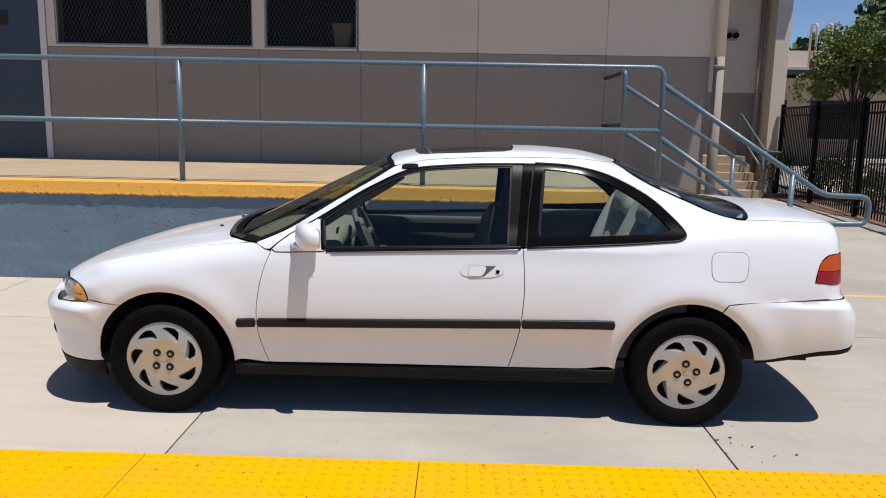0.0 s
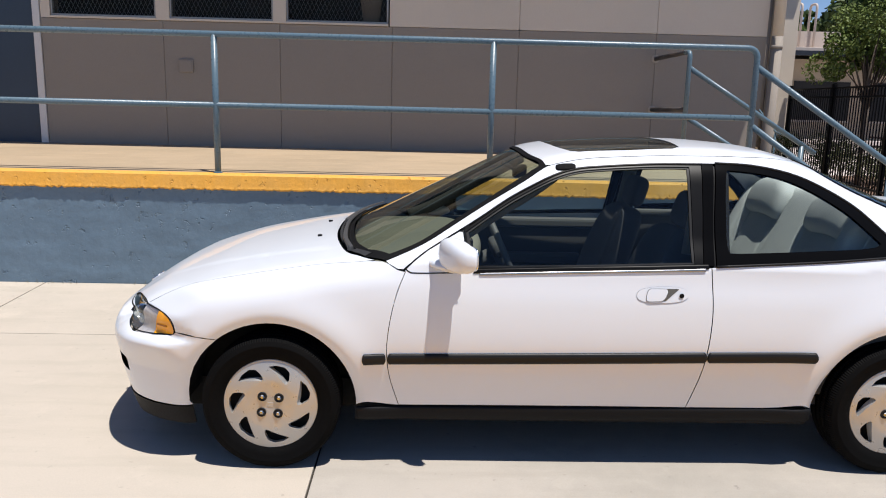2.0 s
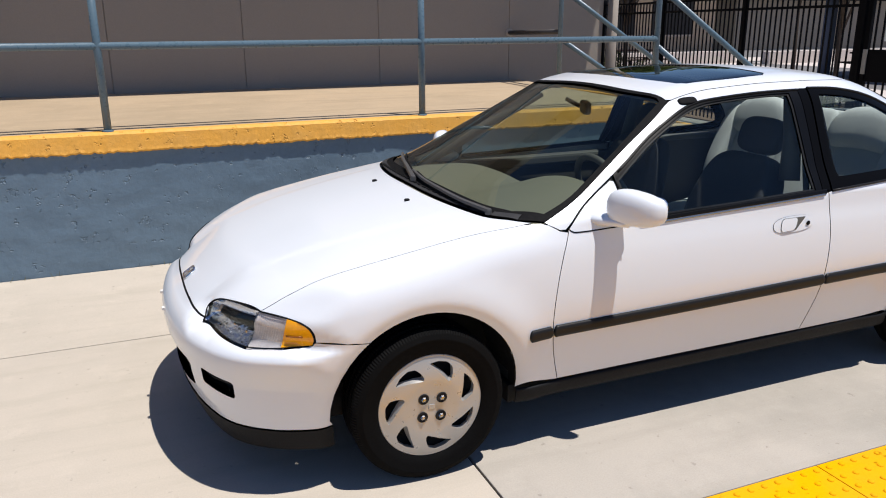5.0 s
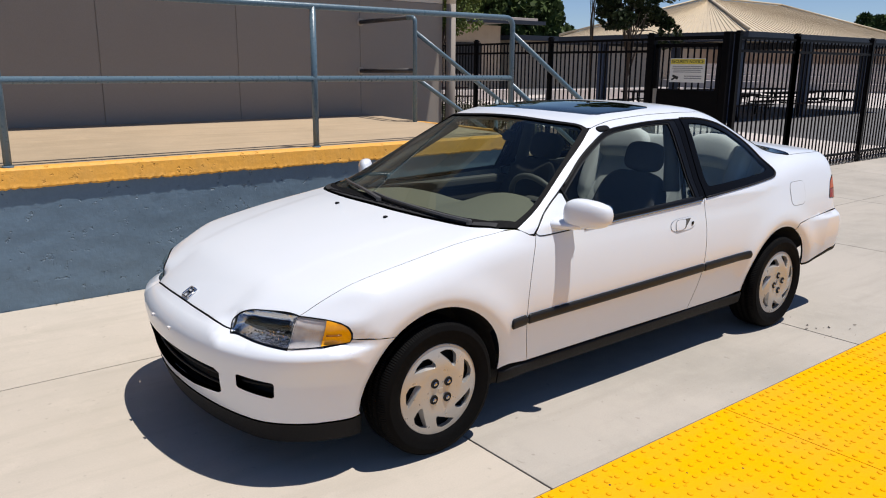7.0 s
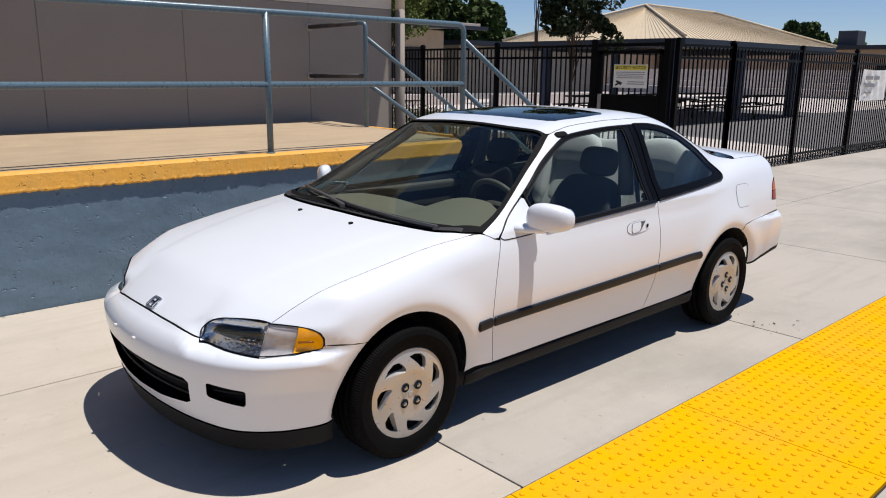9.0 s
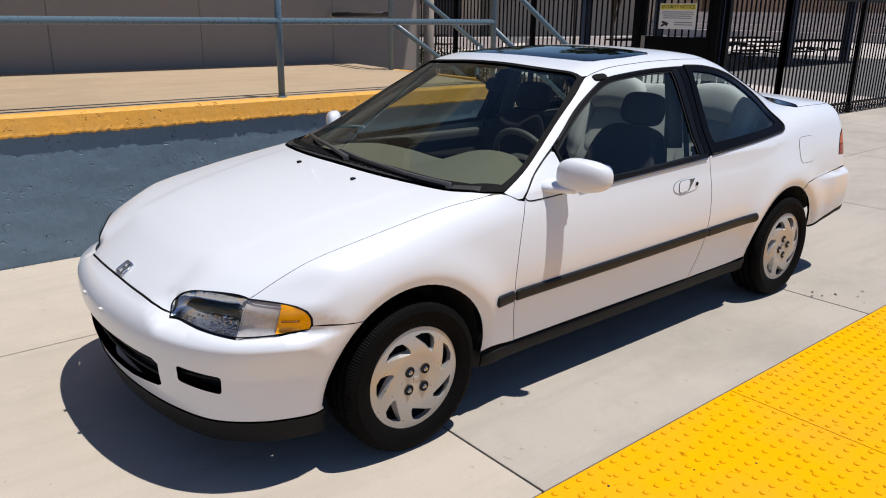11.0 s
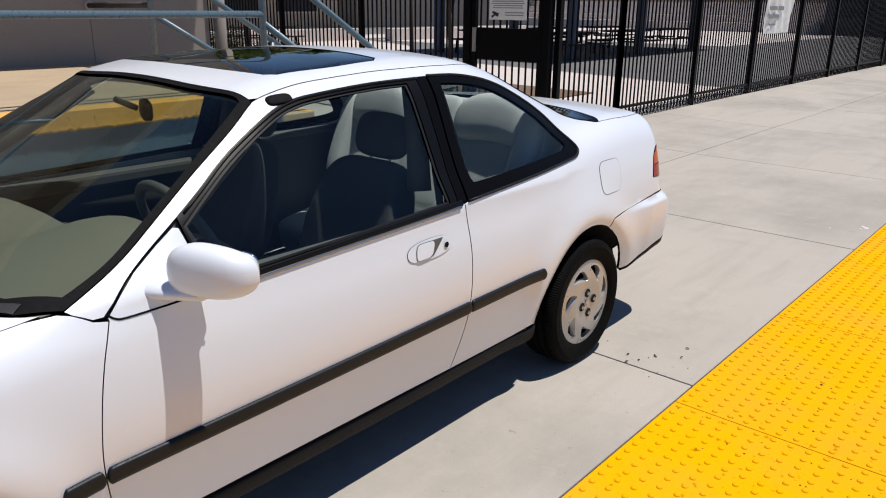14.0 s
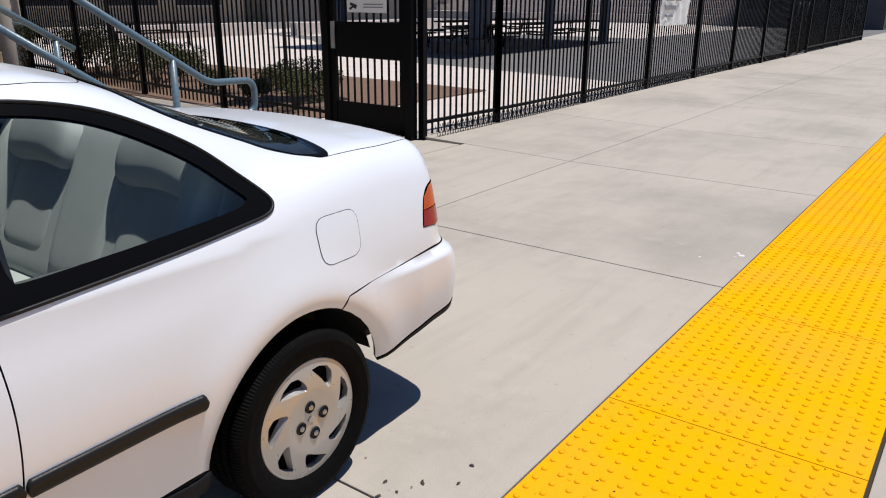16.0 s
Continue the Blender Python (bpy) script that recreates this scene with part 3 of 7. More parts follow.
part("rim", boxed(-3.60, -3.475, WALL_Y - 0.027, WALL_Y - 0.022, 1.78, 1.89, bevel=0.002), M["wall_lo"], vent)

# recessed wing beyond the corner
wing = thing("wall_wing", "beige and taupe wall of the recessed school wing", "wall", kind="structure")
part("lower", boxed(WALL_X1, 6.98, 18.6, 18.85, -0.05, TONE_Z), M["wall_lo"], wing)
part("upper", boxed(WALL_X1, 6.98, 18.6, 18.85, TONE_Z, TOP_Z), M["wall_hi"], wing)
part("end", boxed(6.98, 7.30, 18.0, 18.85, -0.05, TOP_Z), M["wall_hi"], wing)
part("drain_pipe", tube(bmesh.new(), [(6.86, 18.5, 0), (6.86, 18.5, 4.5)], 0.06, 14), M["wall_lo"], wing)
steps2 = thing("entrance_steps", "tan concrete entrance steps against the school wing", "stairs", kind="structure")
for k in range(5):
    part("step", boxed(5.2, 6.45, 16.6 + 0.30 * k, 18.59, 0.0 if k == 0 else 0.17 * k + 0.002, 0.17 * (k + 1), bevel=0.006), M["dock_top"], steps2)
h2 = thing("entrance_handrail", "thin blue pipe handrail on the entrance steps", "railing")
part("top_rail", tube(bmesh.new(), bend([(6.40, 18.3, 0.85), (6.40, 18.3, 1.80), (6.40, 18.1, 1.80), (6.40, 16.6, 1.05), (6.40, 16.3, 1.02), (6.62, 16.3, 1.0)], 0.05), 0.02, 10), M["rail"], h2)
part("low_rail", tube(bmesh.new(), [(6.40, 18.2, 1.38), (6.40, 16.6, 0.60)], 0.02, 10), M["rail"], h2)
part("post", tube(bmesh.new(), [(6.40, 16.62, 0.1), (6.40, 16.62, 1.05)], 0.02, 10), M["rail"], h2)
lampf = thing("wall_floodlight", "small twin floodlight fixed to the wing wall", "lamp")
part("bracket", boxed(6.0, 6.3, 18.52, 18.60, 3.50, 3.74, bevel=0.01), M["soffit"], lampf)
for dx in (0.0, 0.16):
    part("head", lathe(bmesh.new(), [(0.0, 0.0), (0.05, 0.0), (0.07, -0.12), (0.0, -0.12)], 14, "y"), M["black"], lampf, at=Matrix.Translation((6.07 + dx, 18.52, 3.60)))


# ---- black picket fence ----
def picket_run(fence, p, q, n, top=1.95, low=0.06):
    """n bays of pickets with rails and posts from p to q."""
    p, q = Vector(p), Vector(q)
    d = (q - p) / n
    rz = math.atan2(d.y, d.x)
    L = d.length
    bm = bmesh.new()
    m = int(L / 0.105)
    box(bm, -0.009, 0.009, -0.009, 0.009, low, top)
    pick = bpy.data.meshes.new("picket")
    bm.to_mesh(pick)
    bm.free()
    pick.materials.append(M["black"])
    bm = bmesh.new()
    box(bm, 0, L, -0.018, 0.018, -0.018, 0.018)
    rail_me = bpy.data.meshes.new("rail")
    bm.to_mesh(rail_me)
    bm.free()
    rail_me.materials.append(M["black"])
    for k in range(n):
        at = Matrix.Translation(p + d * k) @ Matrix.Rotation(rz, 4, "Z")
        for z in (0.20, top - 0.17, top):
            part("rail", rail_me, None, fence, at=at @ Matrix.Translation((0, 0, z)))
        for i in range(m):
            part("picket", pick, None, fence, at=at @ Matrix.Translation(((i + 0.5) * L / m, 0, 0)))
    for k in range(n + 1):
        fence_post(fence, p + d * k)


post_bm = boxed(-0.035, 0.035, -0.035, 0.035, -0.03, 2.0)
post_me = bpy.data.meshes.new("post")
box(post_bm, -0.045, 0.045, -0.045, 0.045, 2.0, 2.02, 0.004)
box(post_bm, -0.03, 0.03, -0.03, 0.03, 2.02, 2.045, 0.008)
box(post_bm, -0.055, 0.055, -0.055, 0.055, -0.02, 0.02, 0.004)
post_bm.to_mesh(post_me)
post_bm.free()
post_me.materials.append(M["black"])


def fence_post(fence, p):
    part("post", post_me, None, fence, at=Matrix.Translation(p))


FY = 7.27
fence = thing("metal_fence", "black steel picket fence along the apron", "fence")
picket_run(fence, (7.70, 7.355, 0), (22.0, 7.24, 0), 6)
picket_run(fence, (6.30, 7.43, 0), (7.70, 7.355, 0), 1)
picket_run(fence, (24.4, 7.22, 0), (33.9, 7.18, 0), 4)
bm = bmesh.new()
for i in range(330):
    x = 6.4 + i * 0.05
    for s in (1, -1):
        tube(bm, [(x, FY + 0.015, 0.015), (x + s * 0.075, FY + 0.015, 0.185)], 0.004, 3, False)
part("mesh_strip", bm, M["black"], fence, "diamond mesh along the foot", kind="stuff")
gate2 = thing("vehicle_gate", "black steel double gate with crossed braces", "gate")
for x0, x1 in ((22.1, 23.2), (23.25, 24.35)):
    bm = bmesh.new()
    for a in (x0, x1 - 0.05):
        box(bm, a, a + 0.05, FY - 0.06, FY - 0.01, 0.06, 2.0)
    for z in (0.08, 1.95):
        box(bm, x0, x1, FY - 0.06, FY - 0.01, z, z + 0.05)
    tube(bm, [(x0, FY - 0.035, 0.1), (x1, FY - 0.035, 1.95)], 0.02, 6)
    g = part("gate_frame", bm, M["black"], gate2)
    for i in range(10):
        x = x0 + 0.1 + i * 0.1
        part("picket", boxed(x - 0.008, x + 0.008, FY - 0.045, FY - 0.025, 0.1, 1.95), M["black"], gate2)

fence2 = thing("side_fence", "black steel picket fence running back to the school wing", "fence")
picket_run(fence2, (6.23, 8.80, 0), (7.25, 17.9, 0), 4)
gate = thing("pedestrian_gate", "black steel pedestrian gate with solid lock panel and kick plate", "gate", loc=(6.2, 0, 0))
for y in (7.52, 8.74):
    part("gate_post", boxed(-0.05, 0.05, y - 0.05, y + 0.05, -0.02, 2.03, bevel=0.005), M["black"], gate)
part("head_rail", boxed(-0.03, 0.03, 7.57, 8.69, 1.93, 1.98), M["black"], gate)
bm = bmesh.new()
for y in (7.62, 8.64):
    box(bm, -0.025, 0.025, y - 0.03, y + 0.03, 0.04, 1.88)
for z in (0.05, 1.83):
    box(bm, -0.025, 0.025, 7.59, 8.67, z, z + 0.05)
part("gate_frame", bm, M["black"], gate)
part("lock_panel", boxed(-0.015, 0.015, 7.64, 8.62, 0.86, 1.25, bevel=0.004), M["black"], gate)
part("kick_plate", boxed(-0.015, 0.015, 7.64, 8.62, 0.06, 0.36, bevel=0.004), M["black"], gate)
part("lock_plate", boxed(-0.035, -0.02, 8.60, 8.66, 0.95, 1.25, bevel=0.004), M["steel"], gate, "worn bare steel strike plate")
for i in range(9):
    y = 7.72 + i * 0.103
    part("picket", boxed(-0.009, 0.009, y - 0.009, y + 0.009, 0.36, 1.84), M["black"], gate)


# ---- signs ----
def letters(name, body, size, parent, at, mat):
    cu = bpy.data.curves.new(name, "FONT")
    cu.body, cu.size, cu.extrude, cu.align_x, cu.align_y = body, size, 0.0008, "CENTER", "CENTER"
    ob = new(name, cu)
    me = bpy.data.meshes.new_from_object(ob)
    bpy.data.objects.remove(ob)
    me.materials.append(mat)
    return part(name, me, None, parent, at=at)


SX = 6.165
sign = thing("security_sign", "white security notice sign with yellow heading on the gate", "sign", loc=(SX, 8.10, 1.515))
part("board", boxed(-0.004, 0.0, -0.285, 0.285, -0.165, 0.165, bevel=0.001), M["sign_white"], sign)
part("heading", boxed(-0.007, -0.0042, -0.275, 0.275, 0.085, 0.155), M["sign_yellow"], sign, "yellow heading band")
face_w = Matrix(((0, 0, -1, 0), (-1, 0, 0, 0), (0, 1, 0, 0), (0, 0, 0, 1)))
letters("words", "SECURITY NOTICE", 0.062, sign, Matrix.Translation((-0.0085, 0, 0.119)) @ face_w, M["ink"])
for k in range(4):
    w = (0.24, 0.25, 0.22, 0.23)[k]
    part("text_bar", boxed(-0.006, -0.0042, -w, w, 0.050 - 0.026 * k, 0.060 - 0.026 * k), M["ink_grey"], sign)
for k in range(2):
    part("text_bar", boxed(-0.006, -0.0042, -0.24, 0.04, -0.085 - 0.030 * k, -0.073 - 0.030 * k), M["ink_grey"], sign)
part("camera_symbol", prism(bmesh.new(), [(0.23, -0.06), (0.13, -0.09), (0.15, -0.13), (0.19, -0.115), (0.24, -0.145), (0.25, -0.12), (0.21, -0.10), (0.24, -0.085)], -0.0065, -0.0042, "x"), M["ink"], sign)

banner = thing("fence_banner", "white vinyl banner with dark printed lines tied to the fence", "banner", loc=(12.50, FY - 0.08, 1.08))
bm = bmesh.new()
nu, nv = 36, 14
gv = [[bm.verts.new((1.45 * i / nu * (1 - 0.10 * (1 - k / nv)) + 0.02, 0.012 * math.sin(i * 0.7 + k * 0.3) + 0.01 * noise.noise((i * 0.3, k * 0.4, 1)), 0.60 * k / nv - 0.02 * math.sin(3.14 * i / nu) * (k / nv))) for k in range(nv + 1)] for i in range(nu + 1)]
for a, b in zip(gv, gv[1:]):
    for k in range(nv):
        bm.faces.new((a[k], b[k], b[k + 1], a[k + 1])).smooth = True
part("sheet", bm, M["sign_white"], banner)
for k, (z, x0, x1, h) in enumerate(((0.40, 0.12, 0.50, 0.07), (0.40, 0.58, 0.85, 0.07), (0.26, 0.12, 0.62, 0.07), (0.14, 0.2, 0.5, 0.03))):
    part("text_bar", boxed(x0, x1, -0.032, -0.028, z, z + h), M["ink_grey"], banner)

# ---- schoolyard behind the fence ----
yard = part("yard_paving", boxed(6.25, 60, 7.46, 60, -0.06, -0.006), M["asphalt"])
pale_yard = part("pale_court", boxed(29.5, 54.6, 14.5, 27.0, -0.05, 0.004, bevel=0.002), M["path"])
tagged(pale_yard, "pale concrete court at the back of the schoolyard", "ground", kind="structure")
tagged(yard, "grey asphalt schoolyard behind the fence", "ground", kind="structure")
for nm, b in (("path", (8.6, 10.85, 18.6, 28.0)), ("path", (22.2, 28.0, 21.0, 27.2)), ("path", (10.2, 60, 28.5, 31.5))):
    tagged(part(nm, boxed(b[0], b[1], b[2], b[3], -0.04, 0.006), M["path"]), "pale concrete walkway in the schoolyard", "path", kind="structure")
walkway = prism(bmesh.new(), [(6.45, 7.5), (13.3, 7.5), (14.2, 12.0), (14.9, 17.0), (19.9, 23.0), (22.1, 28.3), (10.9, 28.3), (10.9, 12.5), (10.68, 9.42), (6.45, 9.42)], -0.04, 0.006)
tagged(part("path", walkway, M["path"]), "wide pale concrete walkway round the planting bed", "path", kind="structure")
bed = part("planting_bed", prism(bmesh.new(), [(6.55, 9.43), (10.67, 9.43), (10.89, 12.5), (10.89, 18.5), (6.55, 18.5)], -0.04, 0.022), M["soil"])
tagged(bed, "reddish brown bark planting bed behind the fence", "planting bed", kind="structure")


def leaf_cloud(centres, n, size, seed, squash=0.8):
    """Leaves as small bent quads round clump centres."""
    rs = np.random.RandomState(seed)
    verts, faces = [], []
    for _ in range(n):
        c, r = centres[rs.randint(len(centres))]
        v = rs.normal(size=3)
        v /= np.linalg.norm(v)
        v *= r * rs.uniform(0.35, 1.0) ** 0.5
        v[2] *= squash
        p = np.array(c) + v
        a = rs.normal(size=3)
        a /= np.linalg.norm(a)
        b = np.cross(a, rs.normal(size=3))
        b /= np.linalg.norm(b)
        s = size * rs.uniform(0.6, 1.3)
        k = len(verts)
        verts += [tuple(p - a * s), tuple(p + b * s * 0.7), tuple(p + a * s), tuple(p - b * s * 0.7)]
        faces.append((k, k + 1, k + 2, k + 3))
    me = bpy.data.meshes.new("leaves")
    me.from_pydata(verts, [], faces)
    return me


def tree(label, loc, height, crown_r, crown_z, n, leaf, seed, trunk=0.12, squash=0.9, clumps=30, leaves="leaf"):
    rs = random.Random(seed)
    t = thing("tree", label, "tree", loc=loc)
    bm = tube(bmesh.new(), [(0, 0, -0.05), (0.02, 0.03, crown_z * 0.4), (-0.05, 0.02, crown_z * 0.8), (0.02, -0.03, crown_z + crown_r * 0.5)], [trunk, trunk * 0.8, trunk * 0.65, trunk * 0.2], 9)
    cs = []
    for i in range(clumps):
        a, e, r = rs.uniform(0, 6.28), rs.uniform(-0.6, 1.2), crown_r * rs.uniform(0.25, 0.95)
        c = (r * math.cos(a) * math.cos(e), r * math.sin(a) * math.cos(e), crown_z + crown_r * 0.4 + r * math.sin(e) * squash * (height - crown_z) / crown_r * 0.5)
        cs.append((c, crown_r * rs.uniform(0.12, 0.36)))
        tube(bm, [(0, 0, crown_z * rs.uniform(0.6, 0.95)), (c[0] * 0.5, c[1] * 0.5, (c[2] + crown_z) / 2), c], [trunk * 0.3, trunk * 0.16, trunk * 0.05], 5)
    part("trunk", bm, M["bark"], t)
    part("crown", leaf_cloud(cs, n, leaf, seed, squash), M[leaves], t, kind="stuff")
    return t


tree("young street tree with a thin trunk and loose green crown", (8.0, 16.2, 0), 4.3, 1.15, 2.25, 11000, 0.036, 4, trunk=0.06)
tree("young tree with dense dark leaves behind the side fence", (8.08, 10.66, 0), 4.9, 0.86, 2.3, 8000, 0.042, 8, trunk=0.045, clumps=24, leaves="leaf_dark")
tree("slim sapling with a thin bare stem in the bed", (8.22, 11.66, 0), 4.0, 0.45, 3.0, 420, 0.04, 9, trunk=0.033, clumps=8)
for i, (x, y, h, r) in enumerate(((34.3, 46, 9.8, 3.9), (38.4, 44.5, 8.4, 3.1), (26.5, 44, 12, 5.0), (24, 53, 9, 4.0), (44.8, 45, 5.2, 1.5), (80, 37, 8.8, 2.6), (83, 34.0, 7.0, 2.2))):
    tree("large dense green tree beyond the school buildings", (x, y, 0), h, r, h * 0.35, 13000, 0.26, 20 + i, trunk=0.3, clumps=70, leaves="leaf_far")


def shrub(loc, r, h, seed, tint="shrub"):
    s = thing("shrub", "low olive green shrub in the planting bed", "shrub", loc=loc, group="shrubs in the bed")
    rs = random.Random(seed)
    cs = [((rs.uniform(-r, r) * 0.7, rs.uniform(-r, r) * 0.7, h * rs.uniform(0.3, 0.75)), r * 0.5) for _ in range(9)]
    bm = bmesh.new()
    for c, _ in cs:
        tube(bm, [(0, 0, 0.0), (c[0] * 0.6, c[1] * 0.6, c[2] * 0.6), c], [0.012, 0.008, 0.003], 4)
    part("stems", bm, M["bark"], s)
    part("foliage", leaf_cloud(cs, 2600, 0.016, seed, 0.8), M[tint], s, kind="stuff")


for i, (x, y, r, h) in enumerate(((7.0, 10.2, 0.42, 0.6), (7.4, 11.5, 0.24, 0.3), (7.7, 12.9, 0.30, 0.4), (7.4, 14.0, 0.55, 0.9), (7.6, 15.1, 0.6, 1.0), (7.7, 16.3, 0.6, 1.1), (8.2, 10.9, 0.42, 0.62), (8.5, 12.1, 0.38, 0.5), (8.2, 14.7, 0.45, 0.7), (9.2, 15.8, 0.45, 0.6), (8.5, 16.4, 0.55, 0.9), (8.0, 17.4, 0.6, 1.0), (8.3, 18.1, 0.5, 1.2), (7.2, 17.9, 0.5, 1.2))):
    shrub((x, y, 0.02), r, h, 50 + i)

# shade canopy with a hipped metal roof
cx0, cx1, cy0, cy1, ez, rz_ = 16.58, 27.3, 13.4, 20.5, 2.53, 3.75
can = thing("shade_canopy", "open shade canopy with tan hipped metal roof and navy posts", "canopy")
ra, rb = Vector((cx0 + 3.29, 16.95, rz_)), Vector((cx1 - 2.77, 16.95, rz_))
c00, c10, c11, c01 = Vector((cx0, cy0, ez)), Vector((cx1, cy0, ez)), Vector((cx1, cy1, ez)), Vector((cx0, cy1, ez))
for quad in ((c00, c10, rb, ra), (c10, c11, rb, rb), (c11, c01, ra, rb), (c01, c00, ra, ra)):
    bm = bmesh.new()
    # ribbed sheet: narrow pans between raised seams
    n = 44
    for i in range(n):
        a0, a1 = quad[0].lerp(quad[1], i / n), quad[0].lerp(quad[1], (i + 0.9) / n)
        a2 = quad[0].lerp(quad[1], (i + 1) / n)
        b0, b1 = quad[3].lerp(quad[2], i / n), quad[3].lerp(quad[2], (i + 0.9) / n)
        b2 = quad[3].lerp(quad[2], (i + 1) / n)
        up = Vector((0, 0, 0.018))
        for s in ((a0, a1, b1, b0), (a1 + up, a2 + up, b2 + up, b1 + up), (a1, a1 + up, b1 + up, b1), (a2 + up, a2, b2, b2 + up)):
            pts = []
            for q in s:
                if not any((q - w).length < 1e-4 for w in pts):
                    pts.append(q)
            if len(pts) > 2:
                bm.faces.new([bm.verts.new(q) for q in pts])
    part("roof_sheet", bm, M["roof_tan"], can)
bm = bmesh.new()
for p, q in ((ra, rb), (c00, ra), (c01, ra), (c10, rb), (c11, rb)):
    tube(bm, [p + Vector((0, 0, 0.06)), q + Vector((0, 0, 0.06))], 0.04, 6)
part("ridge_cap", bm, M["roof_tan"], can)
bm = bmesh.new()
box(bm, cx0, cx1, cy0, cy0 + 0.1, ez - 0.26, ez)
box(bm, cx0, cx1, cy1 - 0.1, cy1, ez - 0.26, ez)
box(bm, cx0, cx0 + 0.1, cy0 + 0.1, cy1 - 0.1, ez - 0.26, ez)
box(bm, cx1 - 0.1, cx1, cy0 + 0.1, cy1 - 0.1, ez - 0.26, ez)
part("fascia", bm, M["fascia"], can)
for x in (cx0 + 1.2, (cx0 + cx1) / 2, cx1 - 1.2):
    for y in (cy0 + 1.0, cy1 - 1.0):
        part("post", boxed(x - 0.13, x + 0.13, y - 0.13, y + 0.13, 0, ez - 0.02, bevel=0.01), M["post_blue"], can)


def picnic_table():
    t = thing("picnic_table", "picnic table with attached benches, coloured dark for the canopy's shade", "picnic table", group="picnic tables under the canopy")
    part("tabletop", boxed(-1.1, 1.1, -0.38, 0.38, 0.71, 0.76, bevel=0.01), M["table"], t)
    for s in (-1, 1):
        part("bench", boxed(-1.1, 1.1, s * 0.72 - 0.14, s * 0.72 + 0.14, 0.42, 0.46, bevel=0.01), M["table"], t)
        for x in (-0.8, 0.8):
            part("leg", tube(bmesh.new(), [(x, s * 0.75, 0.0), (x, s * 0.72, 0.42), (x, s * 0.1, 0.44), (x, s * 0.1, 0.71)], 0.03, 6), M["black"], t)
    return t


first = picnic_table()
first.matrix_basis = pose(18.6, 15.0, -0.006, 0, 0, 0)
for x, y, r in ((22.2, 15.0, 0), (25.6, 15.2, 0), (18.8, 18.2, 0), (22.4, 18.2, 5), (25.8, 18.0, 0), (14.2, 24.2, 0)):
    copy_thing(first, pose(x, y, -0.006, 0, 0, r))

# stepped pale seating at the end of the yard
seating = thing("stepped_seating", "pale concrete stepped seating at the end of the schoolyard", "seating", kind="structure")
for k in range(4):
    part("tier", boxed(49.0 + 1.1 * k, 50.1 + 1.1 * k if k < 3 else 54.3, 16.5, 40.0, -0.04, 0.55 + 0.42 * k, bevel=0.02), M["path"], seating)

# far buildings
far = thing("school_building", "single-storey tan school building with a flat overhanging roof", "building")
part("wall", boxed(10, 25.2, 33.0, 44, -0.05, 3.6), M["far_wall"], far)
part("roof", boxed(9.2, 26.4, 31.4, 45, 3.80, 3.96, bevel=0.02), M["far_roof"], far, "pale flat roof edge")
part("fascia", boxed(9.25, 26.6, 31.0, 31.38, 3.62, 3.80), M["fascia"], far, "navy fascia band")
part("parapet", boxed(9.4, 16.2, 32.6, 44, 3.96, 4.68), M["far_roof"], far)
for x in (11.2, 14.6, 18.0, 21.4):
    w = part("window", boxed(x, x + 2.4, 32.95, 33.02, 1.1, 2.7), M["dark"], far)
    part("frame", boxed(x - 0.06, x + 2.46, 32.93, 32.96, 1.02, 1.1), M["far_roof"], w)
lad = thing("roof_ladder", "white roof access ladder rails on the school roof", "ladder")
for x in (14.35, 14.95):
    part("rail", tube(bmesh.new(), bend([(x, 32.45, 3.9), (x, 32.45, 5.75), (x, 33.0, 5.75), (x, 33.0, 4.6)], 0.2), 0.05, 8), M["far_roof"], lad)
low = thing("low_building", "long low tan building beyond the schoolyard", "building")
part("wall", boxed(33, 57, 40, 48, -0.05, 3.2), M["far_wall"], low)
part("roof", boxed(32.4, 57.4, 39.2, 48.6, 3.2, 3.5), M["fascia"], low)
side_hall = thing("side_hall", "tan flat-roofed hall at the far end of the schoolyard", "building")
part("wall", boxed(58, 76, 17, 46, -0.05, 3.35), M["far_wall"], side_hall)
part("roof", boxed(57.5, 76.4, 16.6, 46.4, 3.35, 3.65), M["fascia"], side_hall)
part("door", boxed(57.94, 58.0, 21.0, 22.2, 0, 2.2), M["fascia"], side_hall)
part("downpipe", tube(bmesh.new(), [(57.9, 27.5, 0.0), (57.9, 27.5, 3.3)], 0.07, 8), M["far_roof"], side_hall)
berm = part("dirt_bank", boxed(54.5, 57.4, 12, 40, -0.05, 0.95, bevel=0.4), M["earth"])
tagged(berm, "low bank of bare orange dirt at the end of the yard", "ground", kind="structure")
for x, y in ((58.6, 24.0), (59.5, 20.0), (48.0, 42.0)):
    ac = part("rooftop_unit", boxed(x, x + 1.6, y, y + 1.4, 3.5 if y > 40 else 3.65, 4.75, bevel=0.04), M["far_grey"])
    tagged(ac, "grey rooftop air conditioning unit", "air conditioner")
grey = thing("grey_building", "plain grey building at the end of the apron", "building")
part("wall", boxed(48, 70, 8.2, 16.0, -0.05, 4.2), M["far_grey"], grey)
part("roof", boxed(47.7, 70.2, 7.9, 16.2, 4.2, 4.5), M["fascia"], grey)
part("door", boxed(47.96, 48.02, 11.0, 12.2, 0, 2.3), M["trim_white"], grey)
part("window", boxed(47.96, 48.02, 13.5, 15.5, 1.0, 2.4), M["dark"], grey)
for k, (x, y, w) in enumerate(((12.5, 27.3, 9.0), (22.0, 26.0, 10.0))):
    pw = part("low_wall", boxed(x, x + w, y, y + 0.35, -0.03, 0.5, bevel=0.02), M["path"])
    tagged(pw, "low pale concrete seat wall in the schoolyard", "wall", kind="structure")


